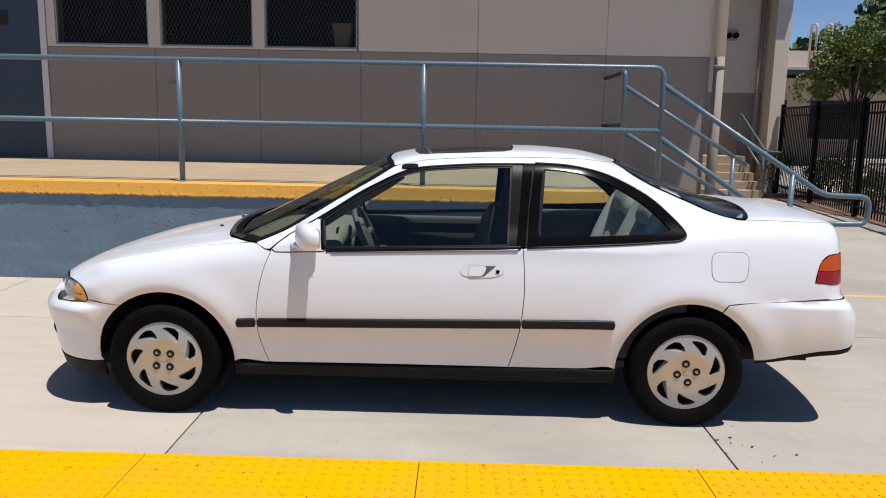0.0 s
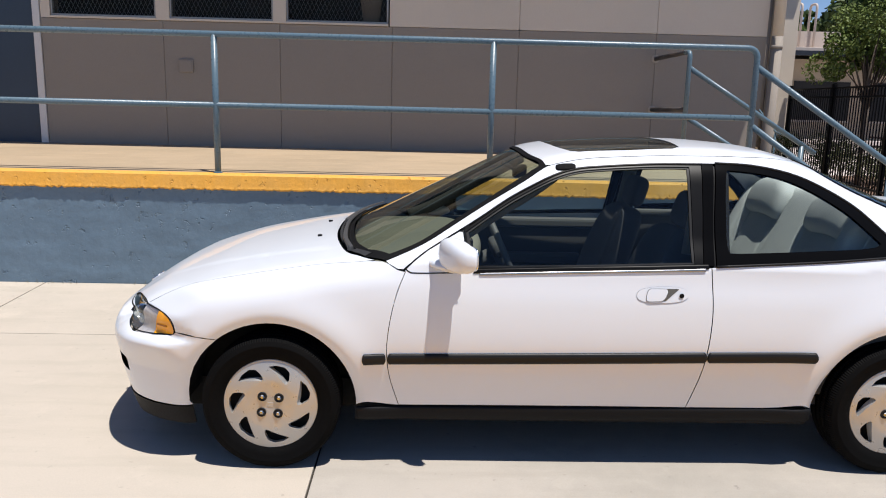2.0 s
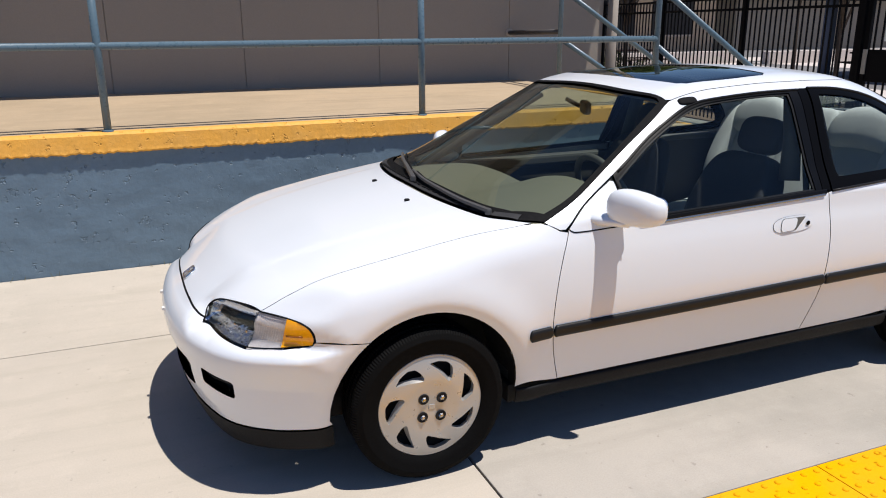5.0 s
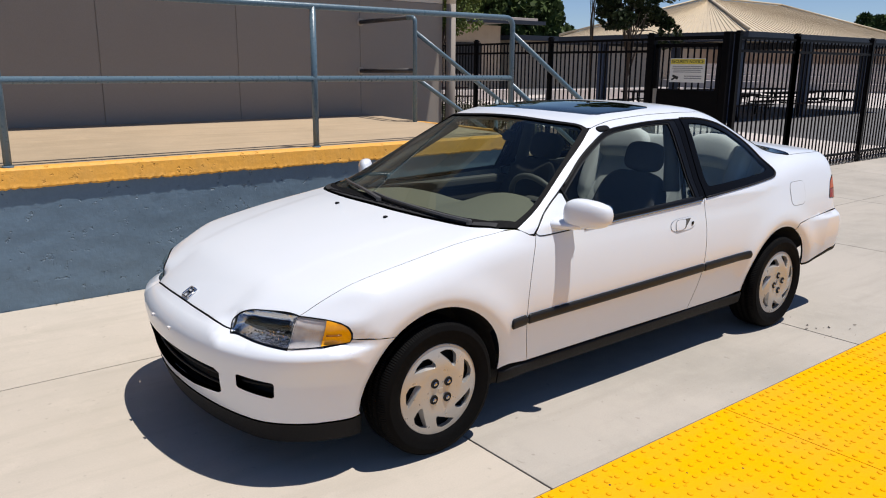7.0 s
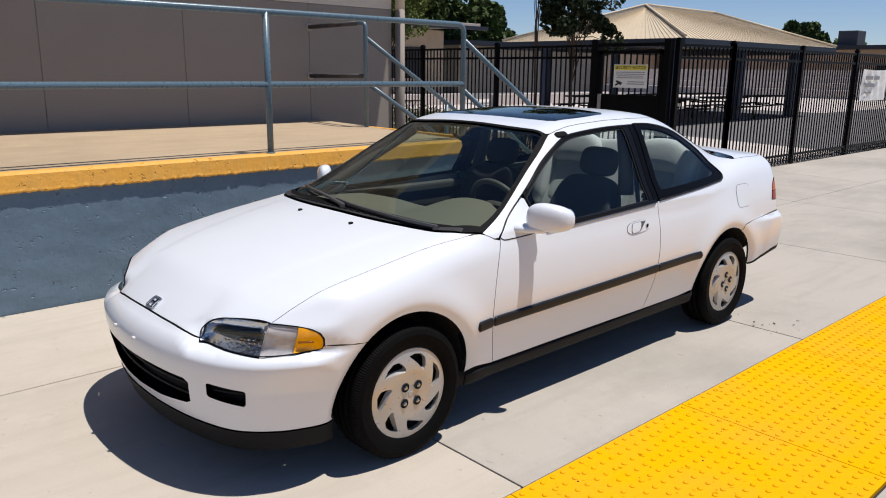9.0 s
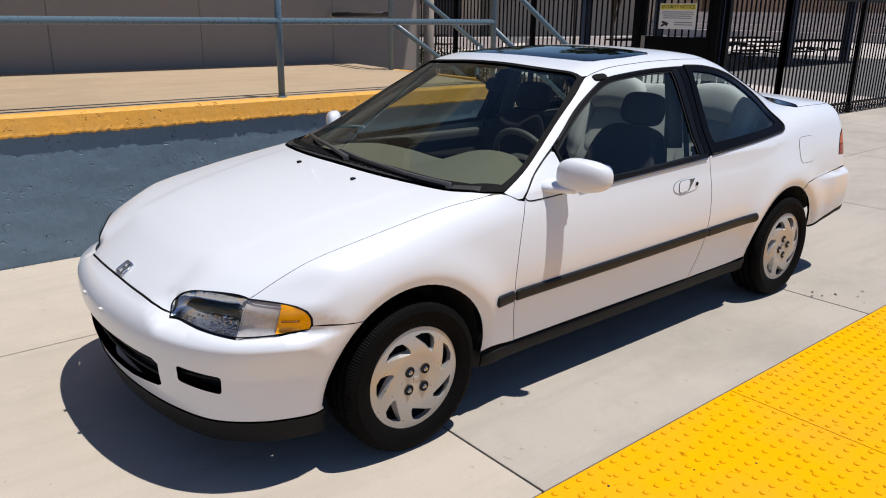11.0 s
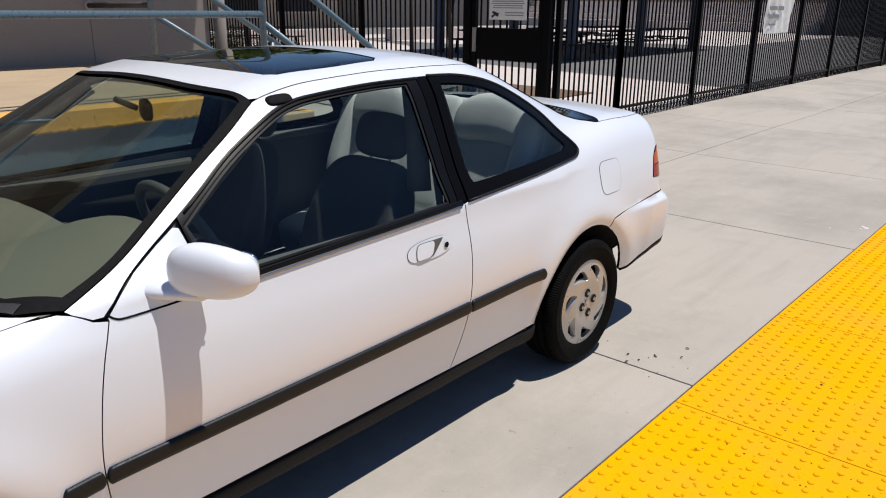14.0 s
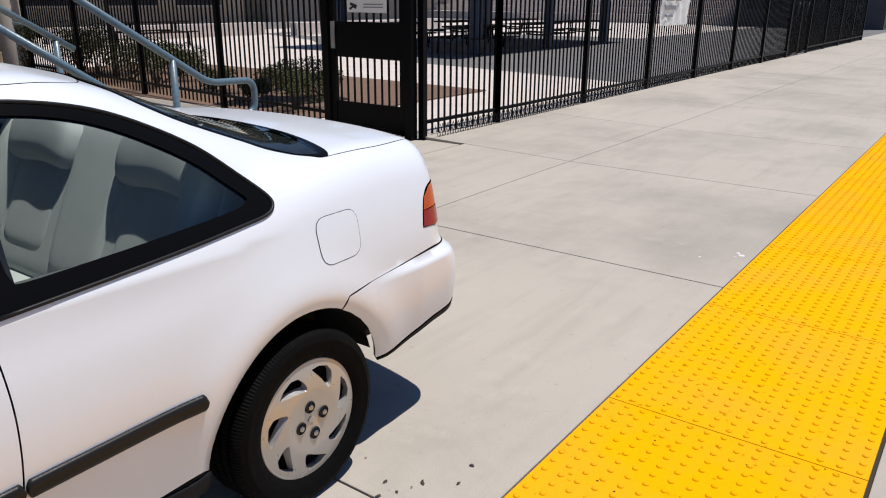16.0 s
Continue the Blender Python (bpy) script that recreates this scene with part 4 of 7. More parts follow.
# ---- the coupe's body surface: x from nose (-) to tail (+), a = distance from the middle, z up ----
def smooth_table(xs, vs, lo, hi, sigma):
    """A smooth curve through a few stations, as a dense table."""
    g = np.arange(lo, hi, 0.005)
    v = np.interp(g, xs, vs)
    k = np.arange(-int(3 * sigma / 0.005), int(3 * sigma / 0.005) + 1) * 0.005
    w = np.exp(-0.5 * (k / sigma) ** 2)
    w /= w.sum()
    pad = len(k) // 2
    left = v[0] + (v[1] - v[0]) * np.arange(-pad, 0)
    right = v[-1] + (v[-1] - v[-2]) * np.arange(1, pad + 1)
    return g, np.convolve(np.concatenate([left, v, right]), w, "valid")


def curve(pts, lo, hi, sigma):
    g, v = smooth_table([p[0] for p in pts], [p[1] for p in pts], lo, hi, sigma)
    return lambda q: np.interp(q, g, v)


def smax(a, b, k):
    h = np.maximum(k - np.abs(a - b), 0.0) / k
    return np.maximum(a, b) + h * h * k * 0.25


def smin(a, b, k):
    return -smax(-a, -b, k)


hood_line = curve([(-2.3, 0.50), (-2.09, 0.612), (-2.0, 0.666), (-1.85, 0.732), (-1.6, 0.808), (-1.3, 0.868), (-1.0, 0.915), (-0.6, 0.965), (0.2, 0.99), (0.9, 1.0), (1.5, 1.06), (1.75, 1.075), (2.05, 1.055), (2.2, 1.03), (2.4, 0.98)], -2.6, 2.6, 0.05)
roof_line = curve([(-1.4, 0.66), (-1.05, 0.915), (-0.22, 1.315), (-0.02, 1.348), (0.30, 1.366), (0.60, 1.367), (0.85, 1.350), (1.05, 1.302), (1.35, 1.175), (1.70, 1.045), (2.1, 0.90)], -1.6, 2.6, 0.045)
nose_line = curve([(0.05, -2.00), (0.16, -2.055), (0.28, -2.095), (0.40, -2.126), (0.50, -2.130), (0.56, -2.118), (0.62, -2.05), (0.70, -1.955), (0.9, -1.89), (1.5, -1.6)], -0.2, 1.6, 0.025)
tail_line = curve([(0.05, 2.15), (0.22, 2.17), (0.34, 2.225), (0.45, 2.255), (0.56, 2.255), (0.64, 2.225), (0.67, 2.165), (0.75, 2.16), (0.9, 2.15), (1.02, 2.155), (1.3, 2.12)], -0.2, 1.6, 0.02)
side_z = curve([(0.1, 0.742), (0.24, 0.780), (0.36, 0.807), (0.46, 0.828), (0.53, 0.8355), (0.62, 0.836), (0.75, 0.825), (0.88, 0.795), (1.0, 0.75), (1.3, 0.62)], -0.2, 1.7, 0.045)
WHEEL_X, WHEEL_Z, ARCH_R = 1.31, 0.283, 0.347


def f_side(x, a, z):
    w = side_z(z)
    w = w - 0.030 * (np.maximum(x - 1.05, 0) / 1.1) ** 2 - 0.045 * (np.maximum(-1.25 - x, 0) / 0.85) ** 2 - 0.012 * (x / 1.3) ** 2 * (np.abs(x) < 1.3) - 0.012 * (np.abs(x) >= 1.3)
    w = w + 0.022 * np.clip((x - 1.62) / 0.25, 0, 1) * np.clip((0.655 - z) / 0.025, 0, 1)
    for wx in (-WHEEL_X, WHEEL_X):
        r = np.hypot(x - wx, z - WHEEL_Z)
        d = r - ARCH_R - 0.050
        w = w + np.where(d > 0, 0.014 * np.exp(-(d / 0.085) ** 2), 0.014 - 0.014 * np.clip(-d / 0.050, 0, 1.3) ** 2)   # a swollen lip that rolls in round the wheel
    w = w + bumper_ridge(z, a) * np.clip((-1.66 - x) / 0.10, 0, 1) - 0.003 * ease((-1.48 - x) / 0.24) * ease((z - 0.535) / 0.035) * ease((0.70 - z) / 0.10)
    return a - w


def ease(v):
    v = np.clip(v, 0, 1)
    return v * v * (3 - 2 * v)


def shelf_z(a):
    """Height of the bumper's shelf: below the hood edge in the middle, lower under the lamps."""
    return 0.598 - 0.042 * ease((a - 0.33) / 0.12)


def bumper_ridge(z, a):
    """The front bumper stands out below the hood and lamps."""
    return 0.018 * ease((shelf_z(a) - z) / 0.036) * ease((z - 0.40) / 0.13)


def f_body(x, a, z):
    fold = np.clip((0.41 + 0.15 * (x + 2.0) - a) / 0.060, 0, 1)
    rise = 0.0030 * fold * fold * (3 - 2 * fold) * np.clip((-1.04 - x) / 0.1, 0, 1) * np.clip((x + 2.0) / 0.25, 0, 1)   # raised middle of the hood
    top = (z - hood_line(x) - rise + 0.045 * a ** 2 + 0.04 * a ** 4) * 0.96
    set_back = (0.058 * ease((a - 0.27) / 0.17) + 0.024 * np.clip((a - 0.58) / 0.16, 0, 1.5) ** 2) * ease((z - shelf_z(a) + 0.022) / 0.03) * ease((0.655 - z) / 0.10) - 0.042 * ease((a - 0.32) / 0.16) * ease((0.76 - a) / 0.14) * ease((z - 0.585) / 0.065) * ease((0.78 - z) / 0.09)   # lamps behind the bumper's line
    nose = (nose_line(z) - bumper_ridge(z, a) + set_back + 0.022 * np.clip(a / 0.6, 0, 1.3) ** 4 + 0.28 * a ** 2 + 0.20 * a ** 6 - x) * 0.92
    tail = (x - tail_line(z) + 0.14 * a ** 2 + 0.1 * a ** 6) * 0.95
    f = smax(f_side(x, a, z), top, 0.105)
    f = smax(f, nose, 0.085 + 0.135 * np.clip((0.60 - z) / 0.2, 0, 1))
    return smax(f, tail, 0.10)


def f_cabin(x, a, z):
    xe = x - 0.20 * a ** 2 * np.clip((0.15 - x) / 0.4, 0, 1) + 0.30 * a ** 2 * np.clip((x - 0.6) / 0.4, 0, 1)
    top = (z - roof_line(xe) + 0.075 * a ** 2 + 0.05 * a ** 4) * 0.88
    w = 0.785 - 0.47 * np.maximum(z - 0.88, 0) - 0.30 * np.maximum(0.88 - z, 0) - 0.10 * np.maximum(z - 0.88, 0) ** 2 - 0.16 * np.maximum(x - 0.75, 0) ** 2 - 0.10 * np.maximum(-0.35 - x, 0) ** 2
    return np.maximum(np.maximum(smax((a - w) * 0.9, top, 0.11), -1.12 - x), np.maximum(x - 1.95, 0.78 - z))


def f_car(x, a, z):
    return smin(f_body(x, a, z), f_cabin(x, a, z), 0.05)


def solve_along(f, start, step, n=30, reach=1.3):
    """Walk from inside along step to the surface; start and step are (x, a, z) arrays."""
    lo, hi = np.zeros_like(start[0]), np.full_like(start[0], reach)
    # first crossing from inside
    t = np.linspace(0, reach, 48)
    found = np.zeros(start[0].shape, bool)
    prev = np.zeros_like(lo)
    for s in t[1:]:
        v = f(*(p + d * s for p, d in zip(start, step)))
        now = (v > 0) & ~found
        lo, hi = np.where(now, prev, lo), np.where(now, s, hi)
        found |= now
        prev = np.full_like(lo, s)
    for _ in range(n):
        mid = (lo + hi) / 2
        inside = f(*(p + d * mid for p, d in zip(start, step))) < 0
        lo, hi = np.where(inside, mid, lo), np.where(inside, hi, mid)
    return tuple(p + d * lo for p, d in zip(start, step))


def on_q(x, q, f=f_car):
    """The surface point on the diagonal z - a = q."""
    x, q = np.asarray(x, float), np.asarray(q, float)
    a0 = np.maximum(0.0, 0.20 - q)
    return solve_along(f, (x, a0, q + a0), (np.zeros_like(x), np.ones_like(x), np.ones_like(x)))


def on_xz(x, z, f=f_car):
    x, z = np.asarray(x, float), np.asarray(z, float)
    return solve_along(f, (x, np.zeros_like(x), z), (np.zeros_like(x), np.ones_like(x), np.zeros_like(x)))


def on_xy(x, a, f=f_car):
    x, a = np.asarray(x, float), np.asarray(a, float)
    return solve_along(f, (x, a, np.full_like(x, 0.45)), (np.zeros_like(x), np.zeros_like(x), np.ones_like(x)))


def on_turn(phi, z, end, f=f_body):
    """Bumper wrap: the way phi degrees out from straight ahead (end -1) or astern (end 1) round an inner axis."""
    phi, z = np.radians(np.asarray(phi, float)), np.asarray(z, float)
    o = np.ones_like(phi)
    return solve_along(f, (end * 1.45 * o, 0 * o, z), (end * np.cos(phi), np.sin(phi), 0 * o))


def surface_normal(p, f=f_car, e=1e-3):
    x, a, z = p
    n = np.array([f(x + e, a, z) - f(x - e, a, z), f(x, a + e, z) - f(x, a - e, z), f(x, a, z + e) - f(x, a, z - e)])
    return n / np.maximum(np.linalg.norm(n, axis=0), 1e-9)


# ---- panels cut from the body surface ----
from mathutils.geometry import delaunay_2d_cdt


def spl(pts, n=8):
    """Open smooth curve through control points."""
    p = np.array([pts[0]] + list(pts) + [pts[-1]], float)
    out = []
    for i in range(1, len(p) - 2):
        for s in np.arange(n) / n:
            a, b, c, d = p[i - 1], p[i], p[i + 1], p[i + 2]
            out.append(0.5 * (2 * b + (c - a) * s + (2 * a - 5 * b + 4 * c - d) * s * s + (3 * b - a - 3 * c + d) * s ** 3))
    out.append(p[-2])
    return np.array(out)


def loop(*segs):
    return np.concatenate([np.atleast_2d(np.asarray(s, float)) for s in segs])


def rounded(pts, r, n=5):
    """A closed outline with its corners rounded."""
    pts = [np.array(p, float) for p in pts]
    out = []
    for i, b in enumerate(pts):
        a, c = pts[i - 1], pts[(i + 1) % len(pts)]
        u, v = a - b, c - b
        k = min(r, 0.45 * np.linalg.norm(u), 0.45 * np.linalg.norm(v))
        p, q = b + u / np.linalg.norm(u) * k, b + v / np.linalg.norm(v) * k
        for s in np.linspace(0, 1, n + 1):
            out.append((1 - s) ** 2 * p + 2 * s * (1 - s) * b + s * s * q)
    return np.array(out)


def resample(P, step):
    P = np.vstack([P, P[:1]])
    seg = np.linalg.norm(np.diff(P, axis=0), axis=1)
    keep = np.concatenate([[True], seg > 1e-6])
    P = P[keep]
    out = []
    for a, b in zip(P, P[1:]):
        m = max(1, int(np.ceil(np.linalg.norm(b - a) / step)))
        for k in range(m):
            out.append(a + (b - a) * k / m)
    return np.array(out)


def area(P):
    x, y = P[:, 0], P[:, 1]
    return 0.5 * np.sum(x * np.roll(y, -1) - np.roll(x, -1) * y)


def shrink(P, d):
    """Move a closed outline inwards by d."""
    if area(P) < 0:
        P = P[::-1]
    t = np.roll(P, -1, 0) - np.roll(P, 1, 0)
    t /= np.maximum(np.linalg.norm(t, axis=1, keepdims=True), 1e-9)
    return P + d * np.stack([-t[:, 1], t[:, 0]], 1)


def inside(P, pts):
    c = np.zeros(len(pts), bool)
    x, y = pts[:, 0], pts[:, 1]
    for a, b in zip(P, np.roll(P, -1, 0)):
        hit = (a[1] > y) != (b[1] > y)
        c ^= hit & (x < (b[0] - a[0]) * (y - a[1]) / (b[1] - a[1] + 1e-15) + a[0])
    return c


def fill(outer, holes, step):
    """Triangles of an outline with holes: points, triangles, and the border loops as index lists."""
    loops = [resample(outer, step * 0.8)] + [resample(h, step * 0.6) for h in holes]
    pts, edges, borders = [], [], []
    for L in loops:
        k = len(pts)
        pts += [tuple(p) for p in L]
        borders.append(list(range(k, k + len(L))))
        edges += [(k + i, k + (i + 1) % len(L)) for i in range(len(L))]
    B = np.array(pts)
    lo, hi = B.min(0), B.max(0)
    gx, gy = np.meshgrid(np.arange(lo[0], hi[0], step), np.arange(lo[1], hi[1], step))
    gx = gx + (np.arange(gx.shape[0]) % 2)[:, None] * step * 0.5
    G = np.stack([gx.ravel(), gy.ravel()], 1)
    ok = inside(loops[0], G)
    for h in loops[1:]:
        ok &= ~inside(h, G)
    G = G[ok]
    if len(G):
        near = np.min(np.hypot(G[:, None, 0] - B[None, :, 0], G[:, None, 1] - B[None, :, 1]), axis=1)
        G = G[near > 0.45 * step]
        pts += [tuple(p) for p in G]
    v, e, f, ov, oe, of = delaunay_2d_cdt([Vector(p) for p in pts], edges, [], 0, 1e-7)
    V = np.array([tuple(p) for p in v])
    where = {}
    for i, src in enumerate(ov):
        for k in src:
            where[k] = i
    F = np.array([tuple(t) for t in f])
    C = V[F].mean(1)
    ok = inside(loops[0], C)
    for h in loops[1:]:
        ok &= ~inside(h, C)
    return V, F[ok], [[where[k] for k in b] for b in borders]


MAPS = {
    "q": lambda u, v, f: on_q(u, v, f),
    "xz": lambda u, v, f: on_xz(u, v, f),
    "xy": lambda u, v, f: on_xy(u, np.abs(v), f),
    "front": lambda u, v, f: on_turn(np.abs(u) / 0.0115, v, -1, f),
    "back": lambda u, v, f: on_turn(np.abs(u) / 0.0115, v, 1, f),
}


def panel(name, way, outer, mat, parent, holes=(), step=0.03, lift=0.0, depth=0.012, gap=0.002, full=False, far=True, label="", f=f_car):
    """Cut a sheet out of the body surface. way names the plane that the outline is drawn in. Half panels are made for both sides."""
    V, F, borders = fill(shrink(resample(outer, step), gap), [h if gap == 0 else shrink(resample(h, step * 0.6), -gap) for h in holes], step)
    x, a, z = MAPS[way](V[:, 0], V[:, 1], f)
    n = surface_normal((x, a, z), f)
    sgn = np.ones(len(x))
    if full:
        sgn = np.sign(V[:, 1] if way == "xy" else V[:, 0])
        sgn[sgn == 0] = 1
    P = np.stack([x, a, z], 1) + lift * n.T
    P[:, 1] *= sgn
    N = n.T.copy()
    N[:, 1] *= sgn
    if full:
        mid = np.abs(P[:, 1]) < 1e-4
        N[mid, 1] = 0
    tri = F.copy()
    d = np.einsum("ij,ij->i", np.cross(P[F[:, 1]] - P[F[:, 0]], P[F[:, 2]] - P[F[:, 0]]), N[F[:, 0]])
    tri[d < 0] = tri[d < 0][:, ::-1]
    verts, norms, faces = P.tolist(), N.tolist(), tri.tolist()
    if depth:
        for b in borders:
            for i, k in zip(b, b[1:] + b[:1]):
                p, q, m = P[i], P[k], (N[i] + N[k]) / 2
                out = np.cross(q - p, m)
                out /= max(np.linalg.norm(out), 1e-9)
                c = len(verts)
                quad = [p, q, q - N[k] * depth, p - N[i] * depth]
                verts += [w.tolist() for w in quad]
                norms += [out.tolist()] * 4
                faces.append([c, c + 1, c + 2, c + 3])
    made = []
    for side in ((1,) if full else ((-1, 1) if far else (-1,))):
        me = bpy.data.meshes.new(name)
        me.from_pydata([(p[0], p[1] * side, p[2]) for p in verts], [], faces if side > 0 else [g[::-1] for g in faces])
        me.shade_smooth()
        me.normals_split_custom_set_from_vertices([(m[0], m[1] * side, m[2]) for m in norms])
        made.append(part(name, me, mat, parent, label))
    return made


def q_of(way, pts, f=f_car):
    """Outline points given in another plane, as (x, q)."""
    p = np.array(pts, float)
    x, a, z = MAPS[way](p[:, 0], p[:, 1], f)
    return np.stack([x, z - a], 1)


def mirror_loop(half):
    """Outline from centre front to centre back on one side, closed over the middle."""
    h = np.array(half, float)
    other = h[::-1].copy()
    other[:, 1] *= -1
    return np.vstack([h, other[1:-1] if abs(h[0, 1]) < 1e-9 and abs(h[-1, 1]) < 1e-9 else other])


CAR = thing("coupe", "white two-door coupe from the nineties parked on the apron", "car", loc=(-0.236, 4.66, 0.0))
W_ = M["paint"]
arc = lambda cx, d0, d1, n=26, r=ARCH_R: np.array([(cx + r * math.cos(radians(t)), WHEEL_Z + r * math.sin(radians(t))) for t in np.linspace(d0, d1, n)])

# shared lines
hood_side = spl([(-1.845, 0.664), (-1.78, 0.679), (-1.64, 0.704), (-1.36, 0.721), (-1.13, 0.724), (-0.925, 0.742)])
lamp_top = spl([(-2.003, 0.400), (-1.982, 0.415), (-1.950, 0.463), (-1.90, 0.560), (-1.845, 0.664)], 5)
hood_lip = spl([(-2.048, 0.0), (-2.046, 0.15), (-2.036, 0.30), (-2.023, 0.364), (-2.003, 0.400)], 4)
cowl_line = spl([(-0.89, 0.745), (-0.95, 0.705), (-1.02, 0.61), (-1.075, 0.40), (-1.10, 0.20), (-1.105, 0.0)], 5)
panel("hood", "xy", mirror_loop(loop(hood_lip, lamp_top[1:], hood_side[1:], cowl_line)), W_, CAR, full=True, step=0.032, gap=0.0012)
ws_side = spl([(-0.845, 0.757), (-0.72, 0.726), (-0.58, 0.684), (-0.44, 0.638), (-0.288, 0.590), (-0.178, 0.547)], 6)
ws_top = spl([(-0.178, 0.547), (-0.222, 0.30), (-0.23, 0.0)], 6)
ditch = spl([(-0.172, 0.545), (0.0, 0.530), (0.3, 0.522), (0.7, 0.512), (0.90, 0.470), (0.972, 0.37)], 6)
rg_side = spl([(0.972, 0.37), (1.031, 0.490), (1.134, 0.538), (1.255, 0.548), (1.369, 0.556), (1.465, 0.574), (1.535, 0.618), (1.565, 0.648), (1.595, 0.655)], 6)
rg_tip = spl([(1.595, 0.655), (1.622, 0.620), (1.658, 0.50), (1.688, 0.33), (1.70, 0.15), (1.704, 0.0)], 6)
deck_side = spl([(1.61, 0.655), (1.80, 0.660), (1.97, 0.640), (2.06, 0.620)], 5)

# windscreen: black border, glass, cowl
glass_ws = mirror_loop(loop(spl([(-0.250, 0.0), (-0.241, 0.30), (-0.202, 0.508)], 6), spl([(-0.206, 0.528), (-0.44, 0.617), (-0.58, 0.664), (-0.72, 0.706), (-0.832, 0.728)], 6), spl([(-0.922, 0.655), (-0.975, 0.53), (-1.005, 0.36), (-1.02, 0.18), (-1.024, 0.0)], 6)))
ws_out = mirror_loop(loop(ws_top[::-1], ws_side[::-1][1:], spl([(-0.935, 0.716), (-1.012, 0.605), (-1.064, 0.40), (-1.089, 0.20), (-1.094, 0.0)], 6)))
panel("windscreen_seal", "xy", ws_out, M["rubber"], CAR, holes=[glass_ws], full=True, step=0.025, lift=0.002, gap=0.001)
cowl_in = spl([(-0.905, 0.700), (-0.985, 0.590), (-1.038, 0.39), (-1.062, 0.20), (-1.066, 0.0)], 6)
cowl_out = spl([(-0.932, 0.717), (-1.010, 0.605), (-1.062, 0.40), (-1.087, 0.20), (-1.092, 0.0)], 6)
cowl = panel("cowl_panel", "xy", mirror_loop(loop(cowl_in[::-1], cowl_out)), M["cowl"], CAR, full=True, step=0.02, lift=0.005, depth=0.006, gap=0.001, label="weathered dark grey plastic cowl panel")[0]
for y in np.arange(-0.50, 0.51, 0.05):
    vx, va, vz = (float(v) for v in on_xy(-1.072 + 0.16 * y * y, abs(y)))
    part("cowl_louvre", boxed(-0.008, 0.008, -0.019, 0.019, -0.002, 0.0012, bevel=0.0006), M["rubber"], cowl, at=Matrix.Translation((vx, y, vz + 0.006)))
panel("windscreen", "xy", glass_ws, M["glass_screen"], CAR, full=True, step=0.045, lift=-0.004, depth=0, gap=-0.006)[0].visible_shadow = False

# roof with a glass sunroof
sun_hole = mirror_loop(loop(spl([(-0.098, 0.0), (-0.085, 0.25), (-0.050, 0.435)], 5), spl([(-0.02, 0.462), (0.2, 0.470), (0.39, 0.455)], 5), spl([(0.430, 0.42), (0.452, 0.22), (0.46, 0.0)], 5)))
roof_loop = mirror_loop(loop(spl([(-0.226, 0.0), (-0.218, 0.30), (-0.178, 0.535)], 6), ditch[1:], spl([(0.985, 0.34), (1.02, 0.2), (1.03, 0.0)], 5)))
panel("roof", "xy", roof_loop, W_, CAR, holes=[sun_hole], full=True, step=0.035)
panel("sunroof", "xy", sun_hole, M["glass_dark"], CAR, full=True, step=0.04, lift=-0.002, gap=0.004, depth=0.006, label="dark tinted glass sunroof")
panel("headliner", "xy", roof_loop, M["liner"], CAR, holes=[sun_hole], full=True, step=0.06, lift=-0.035, gap=0.0, depth=0)

# rear window and boot
glass_rear = mirror_loop(loop(spl([(1.035, 0.0), (1.025, 0.2), (0.99, 0.345)], 5), rg_side[1:], rg_tip[1:]))
inner_rear = mirror_loop(loop(spl([(1.06, 0.0), (1.05, 0.2), (1.02, 0.345)], 5), spl([(1.046, 0.478), (1.140, 0.525), (1.255, 0.535), (1.369, 0.543), (1.465, 0.562), (1.527, 0.604)], 5), spl([(1.590, 0.632), (1.641, 0.495), (1.671, 0.33), (1.683, 0.15), (1.687, 0.0)], 5)))
panel("rear_window_seal", "xy", glass_rear, M["gloss_black"], CAR, holes=[inner_rear], full=True, step=0.03, lift=0.003, gap=0.001)
panel("rear_window", "xy", inner_rear, M["glass"], CAR, full=True, step=0.05, lift=0.002, depth=0, gap=-0.004)[0].visible_shadow = False
boot = mirror_loop(loop(rg_tip[::-1], deck_side[1:], spl([(2.085, 0.55), (2.11, 0.3), (2.12, 0.0)], 5)))
panel("boot_lid", "xy", boot, W_, CAR, full=True, step=0.035)

# front wing
wing_low = spl([(-0.765, 0.846), (-0.795, 0.77), (-0.818, 0.68), (-0.833, 0.58), (-0.835, 0.50), (-0.822, 0.40), (-0.785, 0.274)], 5)
lamp_back = [(-1.738, 0.646), (-1.712, 0.629), (-1.699, 0.604), (-1.696, 0.580)]
wing = loop(q_of("xy", hood_side), q_of("xy", [(-0.86, 0.757), (-0.835, 0.768)]), q_of("xz", [(-0.797, 0.853)]), q_of("xz", wing_low), q_of("xz", arc(-WHEEL_X, -1.8, 128)),
            q_of("xz", [(-1.555, 0.563), (-1.60, 0.568), (-1.696, 0.576)]), q_of("xz", lamp_back[::-1]), q_of("xz", [(-1.775, 0.656)]))
panel("front_wing", "q", wing, W_, CAR, step=0.015, gap=0.0010)

